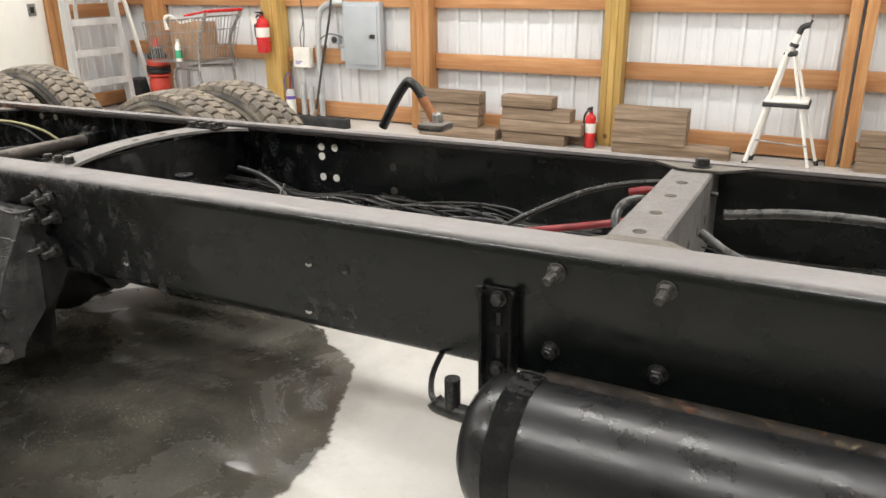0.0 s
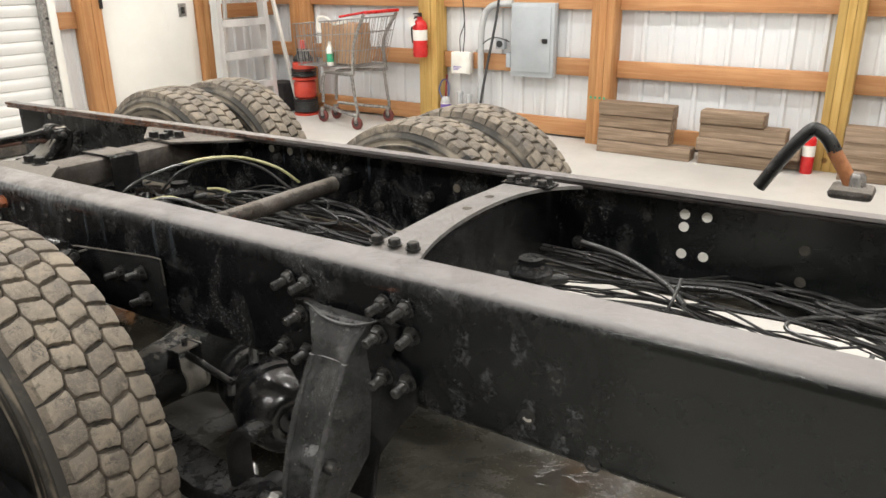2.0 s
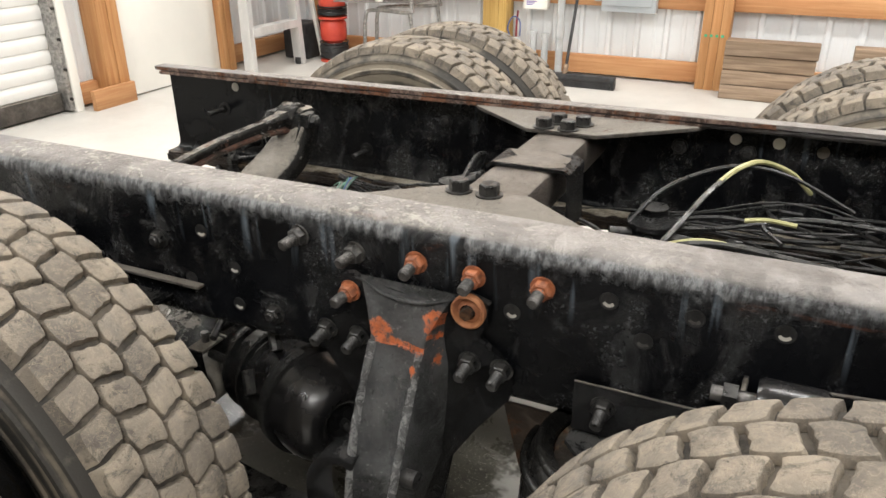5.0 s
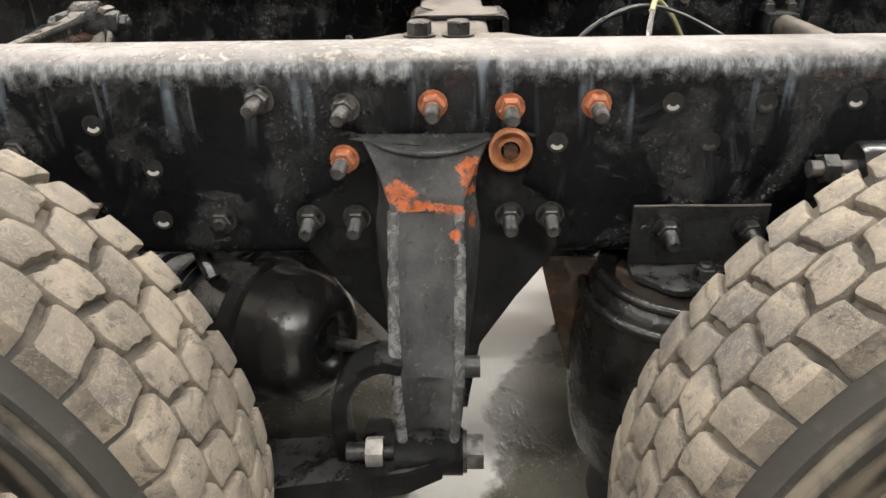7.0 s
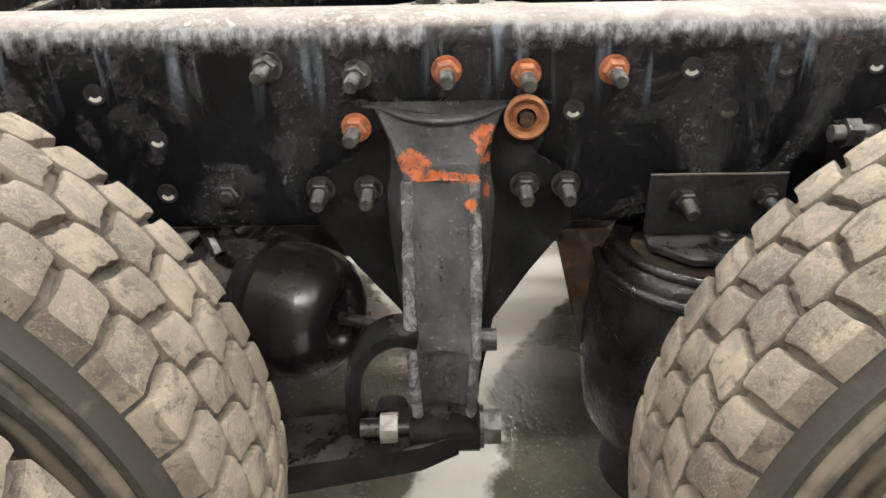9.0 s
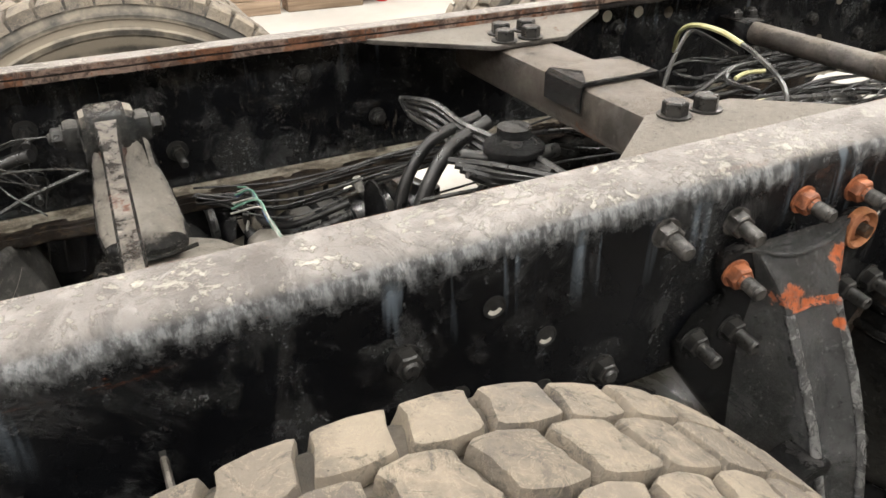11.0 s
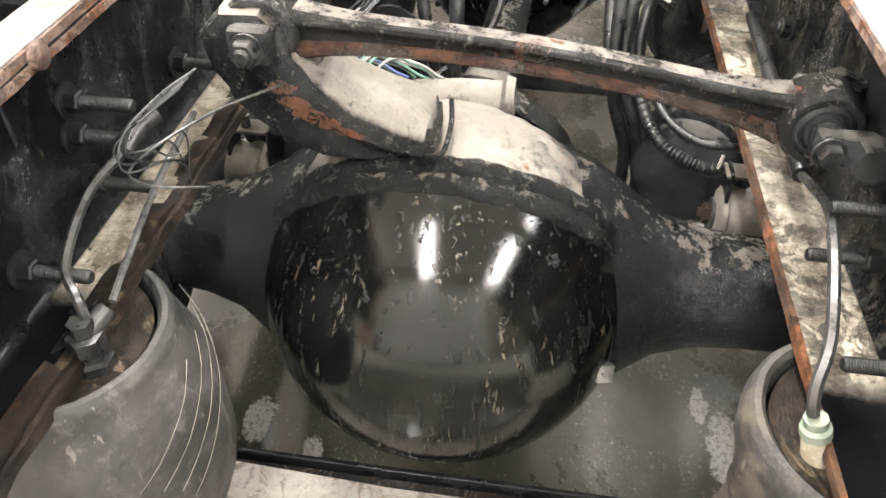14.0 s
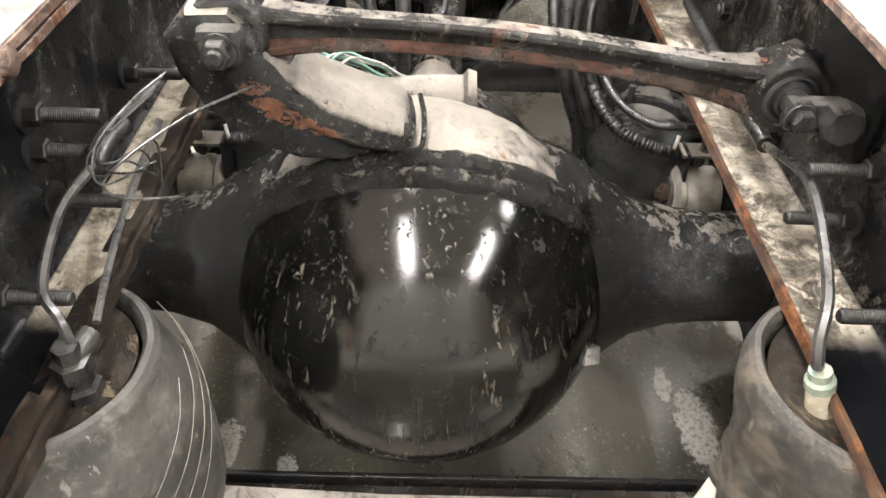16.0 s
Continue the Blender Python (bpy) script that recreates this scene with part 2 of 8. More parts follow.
def floor_material(name):
    """Pale trowelled concrete, darker and wet in patches under the chassis."""
    g = G(name)
    x, y = g.axis(0), g.axis(1)
    wob = g.math("MULTIPLY", g.math("SUBTRACT", g.noise(2.6, 5, 0.62), 0.5), 0.24)
    # the large dry-edged damp patch ahead of the front axle
    dx = g.math("MULTIPLY", g.math("SUBTRACT", x, 0.99), 0.97)
    dy = g.math("MULTIPLY", g.math("SUBTRACT", y, -0.25), 0.92)
    d1 = g.math("ADD", g.math("SQRT", g.math("ADD", g.math("MULTIPLY", dx, dx), g.math("MULTIPLY", dy, dy))), wob)
    one = g.step(d1, 0.975, 0.995, 1.0, 0.0)
    # the damp strip between the axles and the pool behind
    # its rear length is added, to darken what the domed cover reflects
    dx = g.math("SUBTRACT", x, -1.75)
    dy = g.math("MULTIPLY", g.math("SUBTRACT", y, 0.0), 0.72)
    dx = g.math("MULTIPLY", dx, 0.49)
    d2 = g.math("ADD", g.math("SQRT", g.math("ADD", g.math("MULTIPLY", dx, dx), g.math("MULTIPLY", dy, dy))), wob)
    two = g.step(d2, 0.79, 0.81, 1.0, 0.0)
    damp = g.math("MAXIMUM", one, two)
    # small puddles, their white reflection painted in as pale colour
    spill_sheen = None
    for c, r in (((-0.70, -0.485, 0.0), (0.105, 0.042, 1.0)), ((-0.60, -0.44, 0.0), (0.05, 0.02, 1.0)), ((-0.765, 0.395, 0.0), (0.06, 0.030, 1.0)), ((-0.83, 0.275, 0.0), (0.05, 0.022, 1.0))):
        d = g.blob(c, r)
        spill_sheen = d if spill_sheen is None else g.math("MINIMUM", spill_sheen, d)
    spill_sheen = g.step(g.math("ADD", spill_sheen, g.math("MULTIPLY", g.math("SUBTRACT", g.noise(46, 8, 0.8), 0.5), 2.2)), 0.80, 0.95, 1.0, 0.0)
    pool = g.math("MULTIPLY", damp, g.step(g.math("ADD", g.noise(2.3, 7, 0.7, None, 0.6), g.math("MULTIPLY", g.math("SUBTRACT", g.noise(60, 5, 0.7), 0.5), 0.12)), 0.46, 0.53))
    dry = g.mix(g.step(g.noise(0.9, 6, 0.65), 0.3, 0.7), (0.42, 0.408, 0.38), (0.54, 0.526, 0.49))
    dry = g.mix(g.step(g.noise(28, 6, 0.7), 0.5, 0.75, 0, 0.35), dry, (0.38, 0.365, 0.33))
    wet = g.mix(g.step(g.noise(3.1, 7, 0.7), 0.35, 0.65), (0.022, 0.021, 0.016), (0.060, 0.056, 0.043))
    wet = g.mix(g.step(g.noise(6.5, 9, 0.78, None, 0.2), 0.62, 0.70, 0, 0.6), wet, (0.19, 0.182, 0.16))
    # dry concrete toned darker in a ragged ellipse below the chassis
    under = g.step(g.math("ADD", g.blob((0.15, 0.0, 0.0), (1.95, 1.35, 2.0)), g.math("MULTIPLY", g.math("SUBTRACT", g.noise(4, 6, 0.65), 0.5), 0.5)), 0.85, 1.05, 1.0, 0.0)
    dry = g.mix(g.math("MULTIPLY", under, 0.7), dry, g.mix(g.noise(11, 7, 0.7), (0.24, 0.232, 0.208), (0.40, 0.388, 0.355)))
    col = g.mix(g.math("MULTIPLY", damp, 0.95), dry, wet)
    # pale specks painted as wet glints on the damp concrete
    glint = g.math("MULTIPLY", g.step(g.noise(160, 5, 0.8), 0.60, 0.65), g.step(g.noise(4, 6, 0.7), 0.46, 0.60))
    col = g.mix(g.math("MULTIPLY", g.math("MULTIPLY", glint, damp), 0.8), col, (0.42, 0.405, 0.36))
    col = g.mix(g.math("MULTIPLY", damp, g.math("MULTIPLY", g.step(g.noise(95, 6, 0.8), 0.56, 0.62, 0, 0.8), g.step(g.noise(5, 6, 0.7), 0.46, 0.58))), col, (0.27, 0.26, 0.225))
    col = g.mix(g.math("MULTIPLY", damp, g.math("MULTIPLY", g.step(g.noise(70, 6, 0.8), 0.57, 0.63, 0, 0.85), g.step(g.noise(3.7, 6, 0.7), 0.5, 0.6))), col, (0.022, 0.02, 0.016))
    streak = g.step(g.noise(3.0, 6, 0.7, (0.5, 3.0, 1), 0.5), 0.60, 0.72, 0, 0.5)
    col = g.mix(g.math("MULTIPLY", streak, damp), col, (0.07, 0.066, 0.055))
    col = g.mix(g.math("MULTIPLY", spill_sheen, g.step(g.noise(110, 6, 0.8), 0.40, 0.52, 0.35, 1.0)), col, (0.36, 0.352, 0.33))
    pool = g.math("MAXIMUM", pool, spill_sheen)
    rough = g.mix(pool, g.mix(damp, (0.5, 0.5, 0.5), (0.36, 0.36, 0.36)), (0.08, 0.08, 0.08))
    h = g.math("MULTIPLY", g.noise(45, 5, 0.7), g.math("SUBTRACT", 1.0, g.math("MULTIPLY", pool, 0.95)))
    return g.done(col, rough, 0.0, h, 0.0012, 0.5)


def timber(name, c1, c2, along=0):
    """Sawn softwood with grain along one axis and dark knots."""
    g = G(name)
    s = [34.0, 34.0, 34.0]
    s[along] = 1.6
    grain = g.noise(1.0, 5, 0.6, tuple(s), 0.4)
    col = g.mix(g.step(grain, 0.35, 0.68), c1, c2)
    knot = g.step(g.cells(2.6), 0.035, 0.075, 1.0, 0.0)
    col = g.mix(g.math("MULTIPLY", knot, 0.8), col, (0.10, 0.03, 0.012))
    col = g.mix(g.step(g.noise(3.0, 4), 0.45, 0.75, 0, 0.35), col, tuple(0.7 * v for v in c1))
    tone = g.step(g.t.nodes.new("ShaderNodeObjectInfo").outputs["Random"], 0.0, 1.0)
    col = g.mix(g.math("MULTIPLY", tone, 0.45), col, g.mix(grain, tuple(0.45 * v for v in c1), tuple(0.7 * v for v in c2)))
    return g.done(col, 0.62, 0.0, grain, 0.0022, 0.3)


def siding_material(name, c):
    g = G(name)
    col = g.mix(g.step(g.noise(1.1, 5), 0.3, 0.75), c, tuple(0.88 * v for v in c))
    col = g.mix(g.step(g.noise(9, 6, 0.7, (1, 1, 0.25)), 0.58, 0.8, 0, 0.3), col, tuple(0.72 * v for v in c))
    return g.done(col, 0.42, 0.0, g.noise(3.5, 3), 0.003, 0.4)


def tread_material(name):
    """Worn grey-brown rubber blocks with tan dust on them, scuffed dark in places."""
    g = G(name)
    isl = g.t.nodes.new("ShaderNodeNewGeometry").outputs["Random Per Island"]
    col = g.mix(g.step(isl, 0.0, 1.0), (0.124, 0.108, 0.090), (0.202, 0.174, 0.140))
    col = g.mix(g.step(g.noise(9, 7, 0.7), 0.44, 0.64), col, (0.27, 0.230, 0.178))
    col = g.mix(g.step(g.noise(5, 6, 0.65), 0.54, 0.66, 0, 0.75), col, (0.112, 0.104, 0.096))
    col = g.mix(g.step(g.noise(34, 8, 0.78, None, 0.8), 0.52, 0.62, 0, 0.65), col, (0.058, 0.053, 0.046))
    vein = g.math("ABSOLUTE", g.math("SUBTRACT", g.noise(48, 6, 0.7, None, 1.0), 0.5))
    col = g.mix(g.step(vein, 0.0, 0.018, 0.55, 0.0), col, (0.34, 0.285, 0.21))
    col = g.mix(g.step(g.noise(210, 4, 0.75), 0.60, 0.70, 0, 0.8), col, (0.29, 0.255, 0.20))
    scrape = g.step(g.noise(4.5, 4, 0.6, None, 0.5), 0.68, 0.70)
    col = g.mix(g.math("MULTIPLY", scrape, 0.85), col, (0.042, 0.042, 0.043))
    nick = g.step(g.noise(75, 5, 0.7, None, 1.2), 0.66, 0.70)
    col = g.mix(g.math("MULTIPLY", nick, 0.8), col, (0.035, 0.032, 0.028))
    h = g.math("ADD", g.math("ADD", g.noise(60, 8, 0.8), g.math("MULTIPLY", g.noise(16, 5, 0.6), 1.2)), g.math("ADD", g.math("MULTIPLY", g.noise(220, 4, 0.7), 0.4), g.math("MULTIPLY", nick, -0.5)))
    return g.done(col, g.step(g.noise(12, 5), 0.35, 0.65, 0.62, 0.85), 0.0, h, 0.0034, 0.3)


def sidewall_material(name):
    """Dark rubber with tan dust lying in rings."""
    g = G(name)
    rad = g.math("SQRT", g.math("ADD", g.math("MULTIPLY", g.axis(0), g.axis(0)), g.math("MULTIPLY", g.axis(1), g.axis(1))))
    ring = g.math("MULTIPLY", g.math("SINE", g.math("MULTIPLY", rad, 190.0)), 0.10)
    dust = g.math("ADD", g.math("ADD", g.noise(4, 6, 0.65), ring), g.step(rad, 0.425, 0.438, 0.06, -0.10))
    col = g.mix(g.step(dust, 0.45, 0.66), (0.046, 0.043, 0.038), (0.24, 0.207, 0.160))
    col = g.mix(g.step(g.noise(30, 5, 0.7), 0.55, 0.75, 0, 0.5), col, (0.15, 0.134, 0.108))
    return g.done(col, 0.68, 0.0, g.noise(60, 5, 0.7), 0.0012, 0.3)


def grimy(name, paint, grime, rust, rust_at=0.66, rough=0.35, scale=6.0, dust=0.5, settle=None, spots=None, spec=0.36, ragged=1.3, matte=0.42, blend=0.22):
    """Painted casting with caked dirt and rust breaking through; spots are bare places (middle, radii, colour)."""
    g = G(name)
    col = g.mix(g.step(g.noise(scale, 6, 0.65), 0.4, 0.62), paint, tuple(2.2 * v for v in paint))
    dirt = g.step(g.noise(scale * 1.7, 9, 0.78, None, 0.8), dust, dust + 0.10)
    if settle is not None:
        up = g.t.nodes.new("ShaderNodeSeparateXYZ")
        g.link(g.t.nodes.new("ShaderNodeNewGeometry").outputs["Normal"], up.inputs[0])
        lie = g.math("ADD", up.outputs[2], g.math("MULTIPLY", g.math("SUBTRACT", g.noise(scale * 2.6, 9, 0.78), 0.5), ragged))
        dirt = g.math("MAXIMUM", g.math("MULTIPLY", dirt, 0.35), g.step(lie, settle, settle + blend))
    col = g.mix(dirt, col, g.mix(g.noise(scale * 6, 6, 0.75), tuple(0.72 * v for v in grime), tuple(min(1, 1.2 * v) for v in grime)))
    speck = g.step(g.noise(scale * 14, 7, 0.82), 0.58, 0.64)
    col = g.mix(g.math("MULTIPLY", speck, g.math("ADD", g.math("MULTIPLY", dirt, 0.5), 0.32)), col, tuple(min(1, 1.5 * v) for v in grime))
    pit = g.step(g.noise(scale * 12, 8, 0.82, None, 0.6), 0.37, 0.42, 1.0, 0.0)
    col = g.mix(g.math("MULTIPLY", pit, 0.85), col, tuple(0.5 * v for v in paint))
    fine = g.noise(260, 5, 0.75)
    col = g.mix(g.math("MULTIPLY", g.step(fine, 0.60, 0.68, 0, 0.6), g.math("ADD", g.math("MULTIPLY", dirt, 0.6), 0.25)), col, tuple(min(1, 1.4 * v) for v in grime))
    r = g.step(g.noise(scale * 0.9, 8, 0.7, None, 0.5), rust_at, rust_at + 0.04)
    flaky = g.mix(g.step(g.noise(55, 7, 0.75), 0.38, 0.62), tuple(0.3 * v for v in rust), rust)
    col = g.mix(r, col, flaky)
    bare = r
    if spots:
        near = None
        for c, rad in spots[0]:
            d = g.blob(c, rad)
            near = d if near is None else g.math("MINIMUM", near, d)
        near = g.math("ADD", near, g.math("MULTIPLY", g.math("SUBTRACT", g.noise(38, 8, 0.75), 0.5), spots[2]))
        near = g.step(near, 0.88, 1.06, 1.0, 0.0)
        near = g.math("MULTIPLY", near, g.step(g.noise(85, 8, 0.8, None, 0.5), 0.42, 0.50))
        col = g.mix(near, col, g.mix(g.step(g.noise(60, 6, 0.75), 0.35, 0.6), tuple(0.5 * v for v in spots[1]), spots[1]))
        bare = g.math("MAXIMUM", r, near)
    ro = g.math("ADD", g.math("MULTIPLY", g.math("MAXIMUM", dirt, bare), matte), rough)
    h = g.math("ADD", g.math("ADD", g.noise(scale * 10, 9, 0.82), g.math("MULTIPLY", pit, -0.3)), g.math("MULTIPLY", fine, 0.2))
    gl = g.math("ADD", g.math("MULTIPLY", g.math("MAXIMUM", speck, g.step(g.noise(scale * 0.8, 6, 0.7), 0.5, 0.62)), spec * 0.9), spec * 0.5)
    return g.done(col, ro, 0.0, h, 0.005, gl)


def bellows_material(name, at=0.60, stain=(0.125, 0.108, 0.083)):
    """Dusty rubber with rubbed streaks, smudges and fine scratches."""
    g = G(name)
    col = g.mix(g.step(g.noise(6, 7, 0.7), 0.38, 0.66), (0.024, 0.0235, 0.022), (0.062, 0.059, 0.053))
    col = g.mix(g.step(g.noise(34, 9, 0.82), 0.50, 0.64, 0, 0.75), col, (0.105, 0.10, 0.089))
    col = g.mix(g.step(g.noise(11, 7, 0.75, None, 0.6), at, at + 0.16, 0, 0.8), col, stain)
    scratch = g.step(g.noise(90, 3, 0.6, (1, 1, 0.12), 0.4), 0.66, 0.70)
    col = g.mix(g.math("MULTIPLY", scratch, 0.6), col, (0.19, 0.18, 0.16))
    col = g.mix(g.step(g.noise(19, 8, 0.8), 0.63, 0.69, 0, 0.8), col, (0.008, 0.008, 0.0075))
    return g.done(col, g.step(g.noise(14, 6), 0.3, 0.7, 0.36, 0.62), 0.0, g.math("ADD", g.noise(60, 8, 0.8), g.math("MULTIPLY", g.noise(8, 4), 1.5)), 0.0022, 0.4)


def dome_material(name):
    """Oily black cover with dried runs and pale flecks."""
    g = G(name)
    col = g.mix(g.step(g.noise(5, 7, 0.7), 0.4, 0.66), (0.0018, 0.0018, 0.0017), (0.006, 0.0057, 0.005))
    run = g.math("MULTIPLY", g.step(g.noise(85, 5, 0.65, (1, 1, 0.07), 0.6), 0.60, 0.655), g.step(g.noise(7, 4), 0.45, 0.58))
    col = g.mix(g.math("MULTIPLY", run, 0.85), col, (0.10, 0.086, 0.064))
    dark = g.step(g.noise(70, 5, 0.65, (1, 1, 0.07), 0.6), 0.60, 0.64)
    fleck = g.math("MULTIPLY", g.step(g.noise(170, 6, 0.8, (1, 1, 0.16), 1.5), 0.655, 0.68), g.step(g.noise(8, 5, 0.7), 0.48, 0.58))
    dots = g.math("MULTIPLY", g.step(g.noise(330, 5, 0.8), 0.63, 0.67), g.step(g.noise(6, 6, 0.7), 0.44, 0.58))
    fleck = g.math("MAXIMUM", fleck, g.math("MULTIPLY", dots, 0.8))
    col = g.mix(fleck, col, (0.36, 0.31, 0.23))
    col = g.mix(g.math("MULTIPLY", dark, 0.8), col, (0.002, 0.002, 0.002))
    film = g.step(g.noise(26, 8, 0.78), 0.58, 0.72, 0, 0.10)
    col = g.mix(film, col, (0.04, 0.036, 0.029))
    rough = g.math("ADD", g.step(g.noise(9, 7, 0.75), 0.35, 0.68, 0.06, 0.14), g.math("MULTIPLY", g.math("MAXIMUM", g.math("MAXIMUM", run, fleck), dark), 0.4))
    h = g.math("ADD", g.math("MULTIPLY", g.noise(34, 8, 0.78), 0.35), g.math("ADD", g.math("ADD", run, fleck), g.math("MULTIPLY", dark, 0.8)))
    return g.done(col, rough, 0.0, h, 0.0007, 0.42)


HANGER_SPOTS = [((-0.138, -0.52, 0.754), (0.021, 0.09, 0.016)), ((-0.118, -0.52, 0.740), (0.030, 0.09, 0.006)), ((-0.080, -0.52, 0.737), (0.030, 0.09, 0.007)), ((-0.047, -0.50, 0.781), (0.018, 0.09, 0.018)),
                ((-0.045, -0.52, 0.753), (0.010, 0.09, 0.012)), ((-0.046, -0.53, 0.712), (0.006, 0.09, 0.022)), ((-0.069, -0.52, 0.710), (0.007, 0.09, 0.007))]
TOWER_SPOTS = [((-0.845, yy, zz), (0.035, 0.022, 0.0085)) for yy, zz in ((0.220, 0.788), (0.204, 0.770), (0.186, 0.756), (0.166, 0.747), (0.148, 0.741))]
